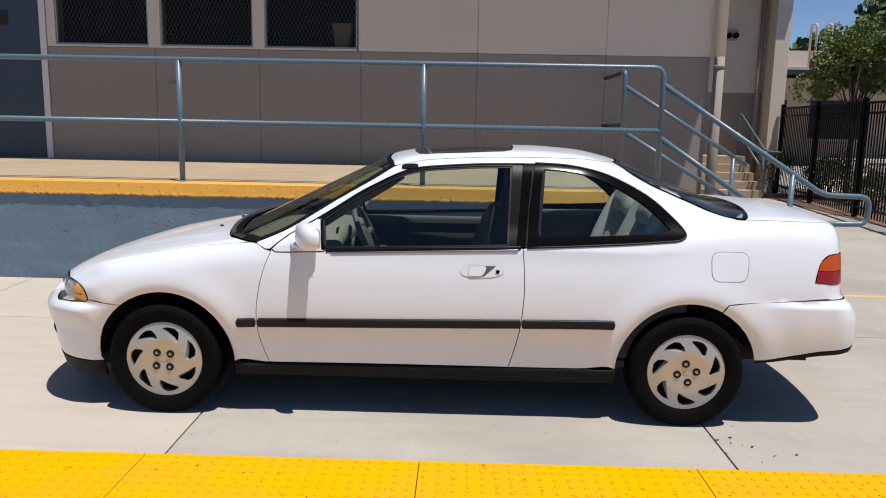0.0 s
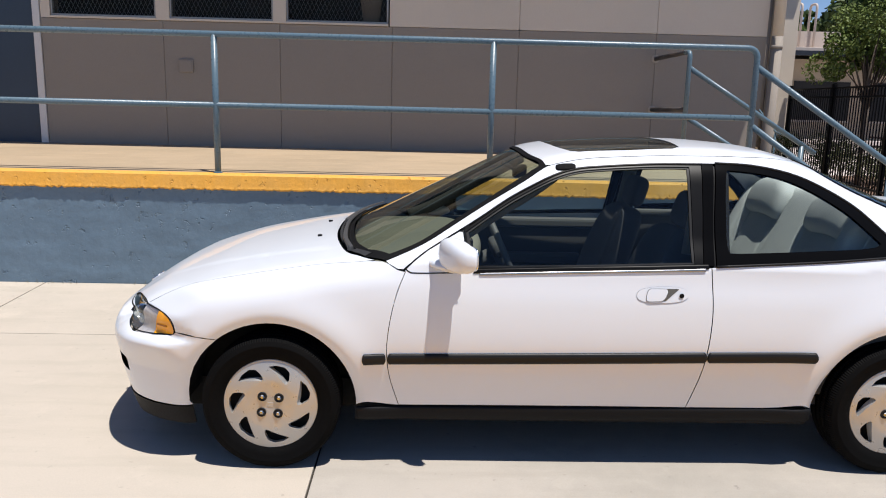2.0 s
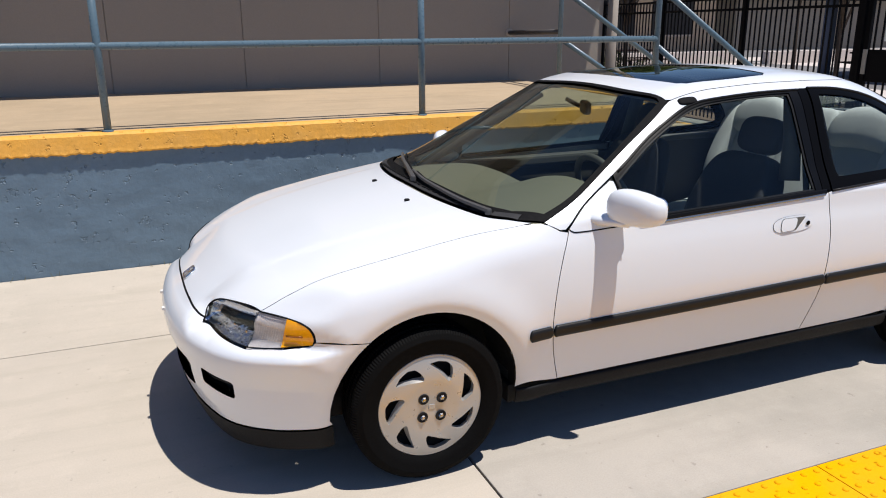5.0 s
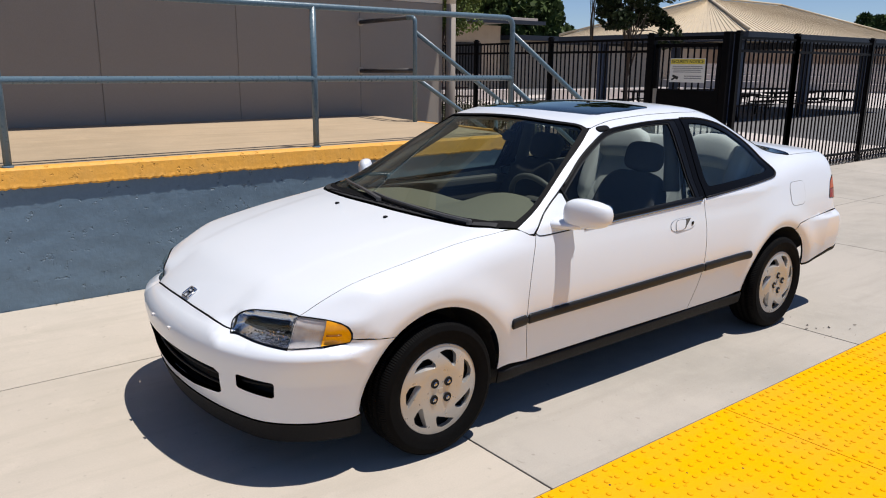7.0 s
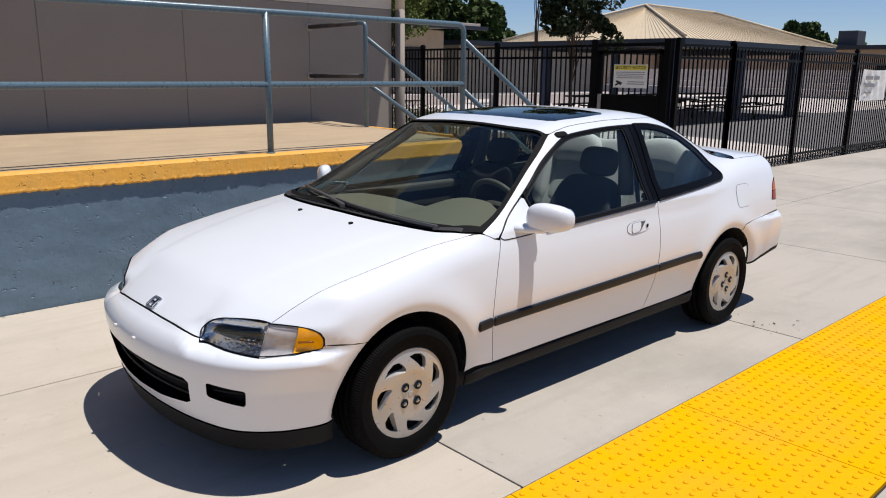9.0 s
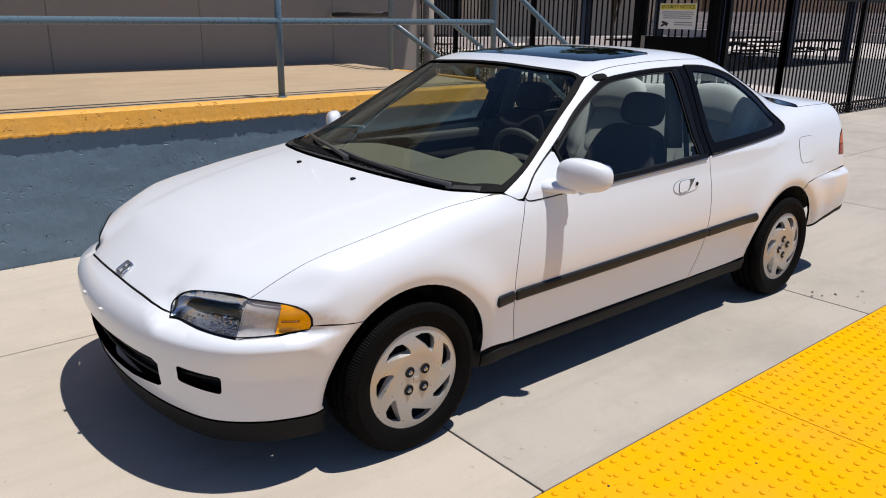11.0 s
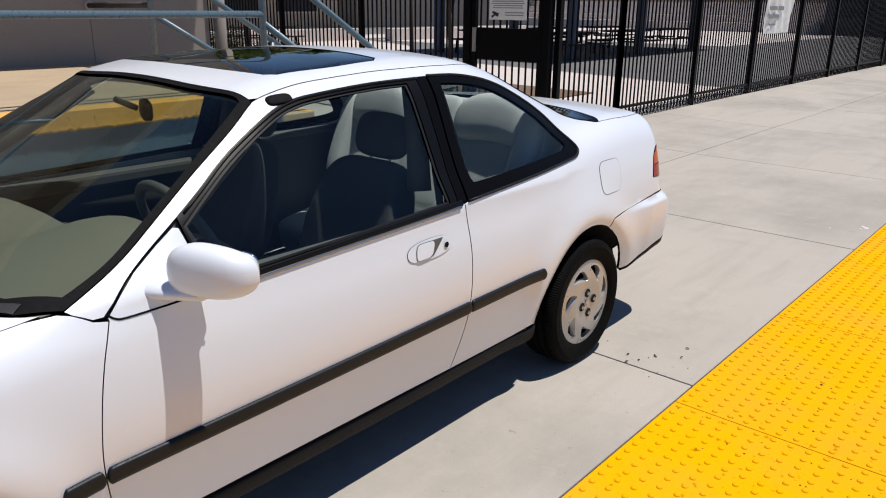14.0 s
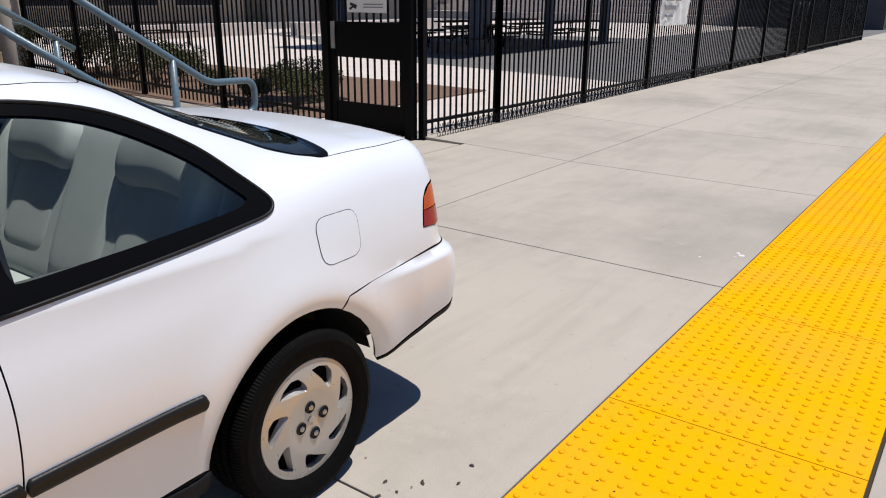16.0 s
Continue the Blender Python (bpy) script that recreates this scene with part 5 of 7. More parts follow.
# door skin with the mirror sail
door_back = spl([(0.426, 0.278), (0.462, 0.42), (0.480, 0.53), (0.490, 0.66), (0.489, 0.76), (0.480, 0.886)], 5)
belt = [(0.42, 0.884), (0.2, 0.876), (-0.1, 0.866), (-0.3, 0.859), (-0.488, 0.852)]
sail = [(-0.512, 0.862), (-0.530, 1.000), (-0.545, 1.003), (-0.60, 0.972), (-0.675, 0.928), (-0.72, 0.895), (-0.766, 0.853)]
door_loop = loop(q_of("xz", wing_low[::-1]), q_of("xz", sail[::-1]), q_of("xz", belt[::-1]), q_of("xz", door_back[::-1]))
doors = panel("door", "q", door_loop, W_, CAR, step=0.028)

panel("sail_trim", "q", loop(q_of("xz", [(-0.505, 0.840), (-0.520, 1.010), (-0.545, 1.012), (-0.60, 0.984), (-0.675, 0.940), (-0.72, 0.905), (-0.775, 0.840)])), M["card"], CAR, step=0.03, lift=-0.034, gap=0.0, depth=0.0)

# side panel: pillar, roof rail, rear quarter
q_out = spl([(0.50, 0.890), (0.93, 0.912), (1.15, 0.927), (1.245, 0.936), (1.281, 0.955), (1.276, 0.985), (1.221, 1.046), (1.122, 1.131), (0.988, 1.206), (0.861, 1.255), (0.704, 1.284), (0.545, 1.291)], 5)
win_top = spl([(0.488, 1.291), (0.272, 1.287), (0.05, 1.273), (-0.06, 1.260), (-0.155, 1.231), (-0.284, 1.168), (-0.362, 1.124), (-0.447, 1.069), (-0.546, 1.008), (-0.67, 0.934), (-0.720, 0.899), (-0.772, 0.856)], 5)
lamp_front = spl([(2.055, 0.885), (1.985, 0.882), (1.945, 0.85), (1.925, 0.80), (1.912, 0.748)], 4)
quarter = loop(q_of("xz", door_back), q_of("xz", q_out), q_of("xz", win_top), q_of("xz", [(-0.797, 0.856)]), q_of("xy", [(-0.835, 0.768)]), q_of("xy", ws_side), q_of("xy", ditch), q_of("xy", rg_side[1:]), q_of("xy", deck_side),
               q_of("xz", [(2.075, 0.98), (2.075, 0.92)]), q_of("xz", lamp_front), q_of("xz", [(1.98, 0.742), (2.0, 0.668), (1.80, 0.655), (1.60, 0.645), (1.49, 0.635)]), q_of("xz", arc(WHEEL_X, 63.5, 181)))
fuel = rounded([(1.405, 0.748), (1.578, 0.748), (1.588, 0.888), (1.405, 0.888)], 0.045, 6)
panel("side_panel", "q", quarter, W_, CAR, step=0.020)
panel("fuel_flap", "q", q_of("xz", fuel), W_, CAR, step=0.03, lift=0.0016, gap=0.0, depth=0.003, far=False)
panel("fuel_flap_gap", "q", q_of("xz", fuel), M["trim_black"], CAR, step=0.03, lift=0.0008, gap=-0.0022, depth=0.0, far=False)

# bumpers
u_of = lambda x, a, e=-1: math.degrees(math.atan2(a, abs(x) - 1.45)) * 0.0115
u_at = lambda x, z: u_of(x, float(on_xz(x, z, f_body)[1]))
lip_x, lip_a, lip_z = on_xy(hood_lip[:, 0] - 0.004, hood_lip[:, 1], f_body)
fb_top = [(u_of(x, a), z) for x, a, z in zip(lip_x[:-2], lip_a[:-2], lip_z[:-2])] + [(u_of(-2.004, 0.402), 0.573), (u_of(-2.006, 0.408), 0.562), (u_of(-1.965, 0.530), 0.5535), (u_of(-1.895, 0.661), 0.5475), (u_of(-1.803, 0.742), 0.5530), (u_of(-1.72, 0.783), 0.5620), (u_at(-1.696, 0.576), 0.576), (u_at(-1.60, 0.568), 0.568), (u_at(-1.555, 0.563), 0.563)]
fb_arch = [(u_at(-1.31 - ARCH_R * math.cos(radians(t)), 0.283 + ARCH_R * math.sin(radians(t))), 0.283 + ARCH_R * math.sin(radians(t))) for t in (52, 44, 36, 26, 16, 6, -2)]
fb_low = [(u_of(-1.655, 0.787), 0.252), (u_of(-1.83, 0.723), 0.240), (u_of(-1.981, 0.593), 0.240), (u_of(-2.079, 0.262), 0.252), (0.0, 0.258)]


def turn_loop(half):
    h = np.array(half, float)
    o = h[::-1].copy()
    o[:, 0] *= -1
    return np.vstack([h, o[1:-1]])


grille = turn_loop([(0.0, 0.436), (u_of(-2.13, 0.2), 0.436), (u_of(-2.09, 0.40), 0.430), (u_of(-2.08, 0.425), 0.415), (u_of(-2.066, 0.405), 0.33), (u_of(-2.07, 0.38), 0.318), (u_of(-2.10, 0.2), 0.298), (0.0, 0.293)])
slot = rounded([(u_of(-2.055, 0.518), 0.378), (u_of(-1.968, 0.658), 0.353), (u_of(-1.968, 0.666), 0.420), (u_of(-2.055, 0.523), 0.436)], 0.012, 4)
slot2 = slot[::-1] * np.array([-1, 1])
fb = panel("front_bumper", "front", turn_loop(fb_top + fb_arch + fb_low), W_, CAR, holes=[grille, slot, slot2], full=True, step=0.017, depth=0.02, gap=0.0010, f=f_body)[0]
seam_n = surface_normal((lip_x, lip_a, lip_z), f_body)
seam = [(x + 0.003 - 0.001 * n0, a, z - 0.0005) for x, a, z, n0 in zip(lip_x, lip_a, lip_z, seam_n[0])]
part("hood_seal", tube(bmesh.new(), [(x, -a, z) for x, a, z in seam[::-1]] + seam[1:], 0.0036, 8), M["rubber"], CAR, "dark gap seal below the hood edge")
lip = turn_loop([(p[0], p[1] - 0.002) for p in fb_low[::-1]] + [(u_of(-1.65, 0.785), 0.165), (u_of(-1.83, 0.723), 0.153), (u_of(-1.981, 0.593), 0.150), (u_of(-2.079, 0.262), 0.156), (0.0, 0.160)])
panel("chin_spoiler", "front", lip, M["trim_black"], fb, full=True, step=0.03, depth=0.03, lift=0.004, label="black plastic chin spoiler", f=f_body)
# near-black sheets put the shade inside the bumper openings into colour
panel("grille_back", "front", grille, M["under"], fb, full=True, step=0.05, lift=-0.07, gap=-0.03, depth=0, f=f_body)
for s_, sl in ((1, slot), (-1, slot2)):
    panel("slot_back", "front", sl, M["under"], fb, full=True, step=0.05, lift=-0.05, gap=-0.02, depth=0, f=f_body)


def wrap_bar(name, z, u0, u1, r, lift, parent, mat, end=-1):
    """A thin bar that follows the bumper's curve."""
    u = np.linspace(u0, u1, 26)
    x, a, zz = on_turn(np.abs(u) / 0.0115, np.full_like(u, z), end, f_body)
    n = surface_normal((x, a, zz), f_body)
    s = np.where(u < 0, -1, 1)
    pts = [(x[i] + lift * n[0, i], s[i] * (a[i] + lift * n[1, i]), zz[i]) for i in range(len(u))]
    return part(name, tube(bmesh.new(), pts, r, 8), mat, parent)


for z in (0.345, 0.392):
    wrap_bar("grille_bar", z, -0.37, 0.37, 0.007, -0.035, fb, M["trim_black"])
for s_ in (-1, 1):
    wrap_bar("slot_bar", 0.402, s_ * 0.475, s_ * 0.60, 0.006, -0.025, fb, M["trim_black"])
for y in (-0.065, 0.145):
    part("plate_screw_cover", boxed(-0.006, 0.006, -0.010, 0.010, -0.006, 0.006, bevel=0.003), M["trim_white"], fb, at=Matrix.Translation((float(on_turn(abs(u_of(-2.14, y)) / 0.0115, 0.510, -1, f_body)[0]) - 0.003, y, 0.510)))

rb_top = [(0.0, 0.662), (u_of(2.16, 0.4), 0.662), (u_of(2.06, 0.70), 0.663), (u_of(1.98, 0.79), 0.664), (u_at(1.80, 0.654), 0.654), (u_at(1.60, 0.645), 0.645), (u_at(1.49, 0.633), 0.633)]
rb_arch = [(u_at(1.31 + ARCH_R * math.cos(radians(t)), 0.283 + ARCH_R * math.sin(radians(t))), 0.283 + ARCH_R * math.sin(radians(t))) for t in (63, 56, 46, 36, 26, 18, 11)]
rb_low = [(u_of(1.66, 0.815), 0.346), (u_of(1.80, 0.81), 0.372), (u_of(1.95, 0.80), 0.404), (u_of(2.14, 0.68), 0.43), (u_of(2.2, 0.4), 0.432), (0.0, 0.432)]
rb = panel("rear_bumper", "back", turn_loop(rb_top + rb_arch + rb_low), W_, CAR, full=True, step=0.018, depth=0.02, gap=0.0009, f=f_body)[0]
rlip = turn_loop([(p[0], p[1] - 0.002) for p in rb_low[::-1]] + [(p[0] * 0.995, p[1] - min(0.026, 0.012 + 0.006 * i)) for i, p in enumerate(rb_low)])
panel("rear_lip", "back", rlip, M["trim_black"], rb, full=True, step=0.03, depth=0.03, lift=0.003, label="black plastic lower lip", f=f_body)
rear_face = turn_loop([(0.0, 1.02), (u_of(2.14, 0.45), 1.01), (u_of(2.09, 0.60), 0.985), (u_of(2.075, 0.64), 0.92), (u_of(2.075, 0.665), 0.745), (u_of(2.06, 0.70), 0.667), (u_of(2.16, 0.4), 0.666), (0.0, 0.666)])
panel("rear_face", "back", rear_face, W_, CAR, full=True, step=0.035, f=f_body)
tl = [(u_of(2.075, 0.655), 0.885), (u_of(2.03, 0.735), 0.886), (u_of(1.985, 0.757), 0.880), (u_of(1.945, 0.775), 0.85), (u_of(1.925, 0.785), 0.80), (u_of(1.912, 0.790), 0.750), (u_of(1.98, 0.775), 0.742), (u_of(2.075, 0.668), 0.742)]
split = 0.805
panel("tail_lamp", "back", np.array([p for p in tl if p[1] < split] + [(tl[-1][0], split), (u_of(1.926, 0.785), split)]), M["red"], CAR, step=0.02, lift=0.003, label="red and amber tail lamp", f=f_body, gap=0.001)
panel("indicator_lens", "back", np.array([(u_of(2.075, 0.66), split + 0.001)] + [p for p in tl if p[1] > split] + [(u_of(1.928, 0.784), split + 0.001)]), M["orange"], CAR, step=0.02, lift=0.003, f=f_body, gap=0.001)
panel("filler_panel", "back", np.array([(u_of(1.96, 0.79), 0.739), (u_of(2.085, 0.655), 0.739), (u_of(2.075, 0.685), 0.668), (u_of(1.985, 0.79), 0.668)]), W_, CAR, step=0.02, f=f_body, gap=0.0, lift=-0.0015)

# head lamps: reflector behind a clear lens, fluted corner lamp with an amber end
hl = spl([(u_of(-2.006, 0.406), 0.566), (u_of(-2.003, 0.400), 0.596), (u_of(-1.984, 0.415), 0.626), (u_of(-1.951, 0.463), 0.656), (u_of(-1.90, 0.560), 0.667), (u_of(-1.848, 0.655), 0.666)], 5)
hl_low = spl([(u_of(-1.896, 0.657), 0.550), (u_of(-1.965, 0.530), 0.556), (u_of(-2.006, 0.406), 0.566)], 5)
cl_top = spl([(u_of(-1.845, 0.662), 0.664), (u_of(-1.773, 0.735), 0.653), (u_of(-1.738, 0.764), 0.644), (u_of(-1.714, 0.779), 0.628), (u_of(-1.702, 0.786), 0.604), (u_of(-1.700, 0.787), 0.582)], 5)
cl_low = spl([(u_of(-1.706, 0.785), 0.567), (u_of(-1.803, 0.741), 0.5555), (u_of(-1.890, 0.664), 0.550)], 5)
whole = loop(hl, cl_top, cl_low, hl_low)
cuta, cutb = (u_of(-1.773, 0.735), 0.653), (u_of(-1.803, 0.741), 0.5560)


def bowl(outline, s_, lamp):
    """A hollow reflector behind the lens, with small facets along its lower half."""
    V, F, borders = fill(resample(outline, 0.012), [], 0.010)
    edge = resample(outline, 0.006)
    away = np.min(np.hypot(V[:, None, 0] - edge[None, :, 0], V[:, None, 1] - edge[None, :, 1]), axis=1)
    x, a, z = on_turn(np.abs(V[:, 0]) / 0.0115, V[:, 1], -1, f_body)
    n = surface_normal((x, a, z), f_body)
    deep = 0.008 + 0.055 * np.sin(np.minimum(away / 0.045, 1.0) * np.pi / 2)
    P = np.stack([x - n[0] * deep * 0.9, a - n[1] * deep, z - n[2] * deep * 0.3], 1)
    me = bpy.data.meshes.new("reflector")
    me.from_pydata([(p[0], s_ * p[1], p[2]) for p in P], [], [tuple(t_) for t_ in F])
    bm = bmesh.new()
    bm.from_mesh(me)
    bmesh.ops.recalc_face_normals(bm, faces=bm.faces[:])
    part("reflector", bm, M["reflector"], lamp, smooth=True)
    rs = random.Random(5)
    for i in range(11):
        for zc in (0.570, 0.583, 0.597):
            u = u_of(-1.985, 0.45) + (u_of(-1.905, 0.645) - u_of(-1.985, 0.45)) * (i + 0.5) / 11
            px_, pa_, pz_ = (float(q) for q in on_turn(u / 0.0115, zc, -1, f_body))
            m = Matrix.Translation((px_ + 0.009, s_ * (pa_ - 0.006), pz_)) @ Matrix.Rotation(s_ * (0.75 + rs.uniform(-0.5, 0.5)), 4, "Z") @ Matrix.Rotation(rs.uniform(-0.9, 0.9), 4, "Y")
            if rs.random() < 0.55:
                part("facet", boxed(-0.001, 0.001, -rs.uniform(0.003, 0.010), 0.006, -0.003, rs.uniform(0.002, 0.004)), M["chrome"], lamp, at=m)


for s_ in (-1, 1):
    L = thing("head_lamp")
    L.parent = CAR
    mir = np.array([s_, 1])
    panel("surround", "front", whole * mir, M["rubber"], L, full=True, step=0.03, lift=-0.045, depth=0.0, gap=-0.006, f=f_body)
    ring = np.vstack([resample(whole, 0.012), resample(whole, 0.012)[:1]])
    x, a, z = on_turn(np.abs(ring[:, 0]) / 0.0115, ring[:, 1], -1, f_body)
    n = surface_normal((x, a, z), f_body)
    part("seal", tube(bmesh.new(), [(x[i] + 0.001 * n[0, i], s_ * (a[i] + 0.001 * n[1, i]), z[i] + 0.001 * n[2, i]) for i in range(len(x))], 0.0024, 6), M["rubber"], L, "black rubber lamp seal")
    bowl(loop(hl, hl_low), s_, L)
    panel("lens", "front", loop(hl, hl_low) * mir, M["lens"], L, full=True, step=0.03, lift=0.0, depth=0.006, gap=-0.003, f=f_body)[0].visible_shadow = False
    white = [p for p in cl_top if p[0] < cuta[0]] + [cuta, cutb] + [p for p in cl_low if p[0] < cutb[0]]
    ambr = [cuta] + [p for p in cl_top if p[0] > cuta[0]] + [p for p in cl_low if p[0] > cutb[0]] + [cutb]
    panel("corner_lens", "front", np.array(white) * mir, M["lens"], L, full=True, step=0.03, lift=0.001, depth=0.006, gap=-0.003, f=f_body)[0].visible_shadow = False
    panel("corner_reflector", "front", np.array(white) * mir, M["flutes"], L, full=True, step=0.03, lift=-0.008, depth=0, gap=-0.008, f=f_body)
    for k in range(12):
        t = (k + 0.5) / 12
        ut, zt = white[0][0] + (cuta[0] - white[0][0]) * t, 0.662 - 0.012 * t
        ub = white[-1][0] + (cutb[0] - white[-1][0]) * t
        uu, zz = np.linspace(ub, ut, 6), np.linspace(0.558, zt, 6)
        x, a, z = on_turn(uu / 0.0115, zz, -1, f_body)
        n = surface_normal((x, a, z), f_body)
        part("flute", tube(bmesh.new(), [(x[i] - 0.006 * n[0, i], s_ * (a[i] - 0.006 * n[1, i]), z[i]) for i in range(6)], 0.0006, 5), M["flutes"], L)
    panel("indicator", "front", np.array(ambr) * mir, M["amber"], L, full=True, step=0.03, lift=0.0022, depth=0.008, gap=0.0005, f=f_body, label="amber indicator lens")
    ux, zx = u_of(-1.755, 0.752), 0.598
    uu = np.linspace(ux - 0.022, ux + 0.022, 5)
    x, a, z = on_turn(uu / 0.0115, np.full(5, zx), -1, f_body)
    n = surface_normal((x, a, z), f_body)
    part("reflex_bar", tube(bmesh.new(), [(x[i] + 0.003 * n[0, i], s_ * (a[i] + 0.003 * n[1, i]), z[i]) for i in range(5)], 0.0035, 6), M["amber_deep"], L)

# window frames and side glass
frame_out = loop([p for p in win_top if p[0] > -0.535], [(-0.524, 0.990), (-0.508, 0.866)], [(p[0], p[1] + 0.006) for p in belt[::-1]], [(0.445, 0.893), (0.464, 1.08), (0.482, 1.288)])
glass_in = loop(spl([(0.430, 1.275), (0.272, 1.273), (0.05, 1.259), (-0.06, 1.245), (-0.155, 1.215), (-0.284, 1.151), (-0.362, 1.107), (-0.447, 1.052), (-0.52, 1.002)], 5), [(-0.497, 0.868)], [(-0.3, 0.874), (0.0, 0.884), (0.412, 0.899)])
panel("window_frame", "q", loop(q_of("xz", frame_out)), M["frame"], CAR, holes=[q_of("xz", glass_in)], step=0.022, lift=0.002, gap=0.0)
panel("window_seal", "q", q_of("xz", glass_in), M["seal"], CAR, holes=[shrink(resample(q_of("xz", glass_in), 0.02), 0.011)], step=0.02, lift=-0.003, gap=0.0, depth=0.006)
for s_ in (-1, 1):
    top_edge = np.array([p for p in win_top if p[0] > -0.52])
    x, a, z = on_xz(top_edge[:, 0], top_edge[:, 1] - 0.006)
    n = surface_normal((x, a, z))
    part("drip_bead", tube(bmesh.new(), [(x[i] + 0.003 * n[0, i], s_ * (a[i] + 0.003 * n[1, i]), z[i] + 0.003 * n[2, i]) for i in range(len(x))], 0.0038, 8), M["frame"], CAR)
dg = panel("side_window", "q", q_of("xz", glass_in), M["glass"], CAR, step=0.05, lift=-0.008, depth=0, gap=-0.01)
panel("pillar_backing", "q", loop(q_of("xz", [(0.42, 0.890), (0.44, 1.08), (0.455, 1.285), (0.60, 1.285), (0.58, 1.08), (0.56, 0.895)])), M["trim_black"], CAR, step=0.03, lift=-0.006, gap=0.0, depth=0)
panel("pillar_cover", "q", loop(q_of("xz", [(0.447, 0.893), (0.466, 1.08), (0.484, 1.288), (0.536, 1.290), (0.509, 1.08), (0.492, 0.893)])), M["gloss_black"], CAR, step=0.03, lift=0.003, gap=0.001)
q_in = spl([(0.556, 0.965), (0.562, 0.948), (0.585, 0.941), (0.78, 0.948), (1.0, 0.958), (1.14, 0.966), (1.20, 0.978), (1.197, 1.000), (1.080, 1.104), (0.906, 1.202), (0.764, 1.246), (0.616, 1.262), (0.586, 1.250), (0.570, 1.15), (0.557, 1.0)], 5)
panel("quarter_window_surround", "q", loop(q_of("xz", q_out), q_of("xz", [(0.515, 1.08)])), M["gloss_black"], CAR, holes=[q_of("xz", q_in)], step=0.024, lift=0.003, gap=0.001)
qg = panel("quarter_window", "q", q_of("xz", q_in), M["glass"], CAR, step=0.05, lift=0.0, depth=0, gap=-0.006)
q_line = np.array(q_out)
for s_ in (-1, 1):
    x, a, z = on_xz(q_line[:, 0], q_line[:, 1])
    n = surface_normal((x, a, z))
    part("quarter_window_seal", tube(bmesh.new(), [(x[i] + 0.003 * n[0, i], s_ * (a[i] + 0.003 * n[1, i]), z[i] + 0.003 * n[2, i]) for i in range(len(x))], 0.0055, 8), M["moulding"], CAR)
for g in dg + qg:
    g.visible_shadow = False


def surface_strip(name, pts_xz, half, thick, mat, parent, n=40, sides=(-1, 1), ends=0.02, label="", f=f_car):
    """A moulding with a rounded section that lies on the body side."""
    P = np.array(pts_xz, float)
    s = np.linspace(0, 1, n)
    span = max(abs(P[-1, 0] - P[0, 0]), 1e-6)
    s = np.sort(np.concatenate([s, np.array([0.003, 0.008, 0.016]) / span, 1 - np.array([0.003, 0.008, 0.016]) / span]))
    n = len(s)
    x, zc = np.interp(s, np.linspace(0, 1, len(P)), P[:, 0]), np.interp(s, np.linspace(0, 1, len(P)), P[:, 1])
    length = abs(x[-1] - x[0])
    for sg in sides:
        bm = bmesh.new()
        sect = ((-1, -0.003), (-1, thick * 0.5), (-0.75, thick * 0.9), (-0.3, thick), (0.3, thick), (0.75, thick * 0.9), (1, thick * 0.5), (1, -0.003))
        d = np.minimum(s, 1 - s) * length
        k = np.minimum(1.0, np.sqrt(np.maximum(d, 0.0005) / ends)) if ends else np.ones(n)
        rows = [[None] * 8 for _ in range(n)]
        for j, (w, t) in enumerate(sect):
            px, pa, pz = on_xz(x, zc + w * half * k, f)
            nn = surface_normal((px, pa, pz), f)
            for i in range(n):
                rows[i][j] = bm.verts.new((px[i] + nn[0, i] * t, sg * (pa[i] + nn[1, i] * t), pz[i] + nn[2, i] * t))
        for a, b in zip(rows, rows[1:]):
            for k in range(7):
                bm.faces.new((a[k], a[k + 1], b[k + 1], b[k]))
        bm.faces.new(rows[0])
        bm.faces.new(rows[-1])
        bmesh.ops.recalc_face_normals(bm, faces=bm.faces[:])
        part(name, bm, mat, parent, label, smooth=True)


for x0, x1, z0, z1 in ((-0.935, -0.839, 0.488, 0.490), (-0.832, 0.478, 0.490, 0.516), (0.483, 0.940, 0.516, 0.522)):
    surface_strip("side_moulding", [(x0, z0), (x1, z1)], 0.0225, 0.013, M["moulding"], CAR, n=max(12, int((x1 - x0) * 24)), ends=0.006, f=f_body)
surface_strip("belt_moulding", [(0.468, 0.890), (0.1, 0.877), (-0.2, 0.867), (-0.49, 0.856)], 0.009, 0.005, M["frame"], CAR, n=24, ends=0)
surface_strip("belt_bright_strip", [(0.455, 0.8775), (0.1, 0.865), (-0.2, 0.8545), (-0.465, 0.8445)], 0.0055, 0.0055, M["bright"], CAR, n=24, ends=0, label="thin bright strip")
surface_strip("sill", [(-0.958, 0.236), (0.0, 0.243), (0.962, 0.249)], 0.030, 0.009, M["trim_black"], CAR, n=30, ends=0, label="black plastic sill cover", f=f_body)

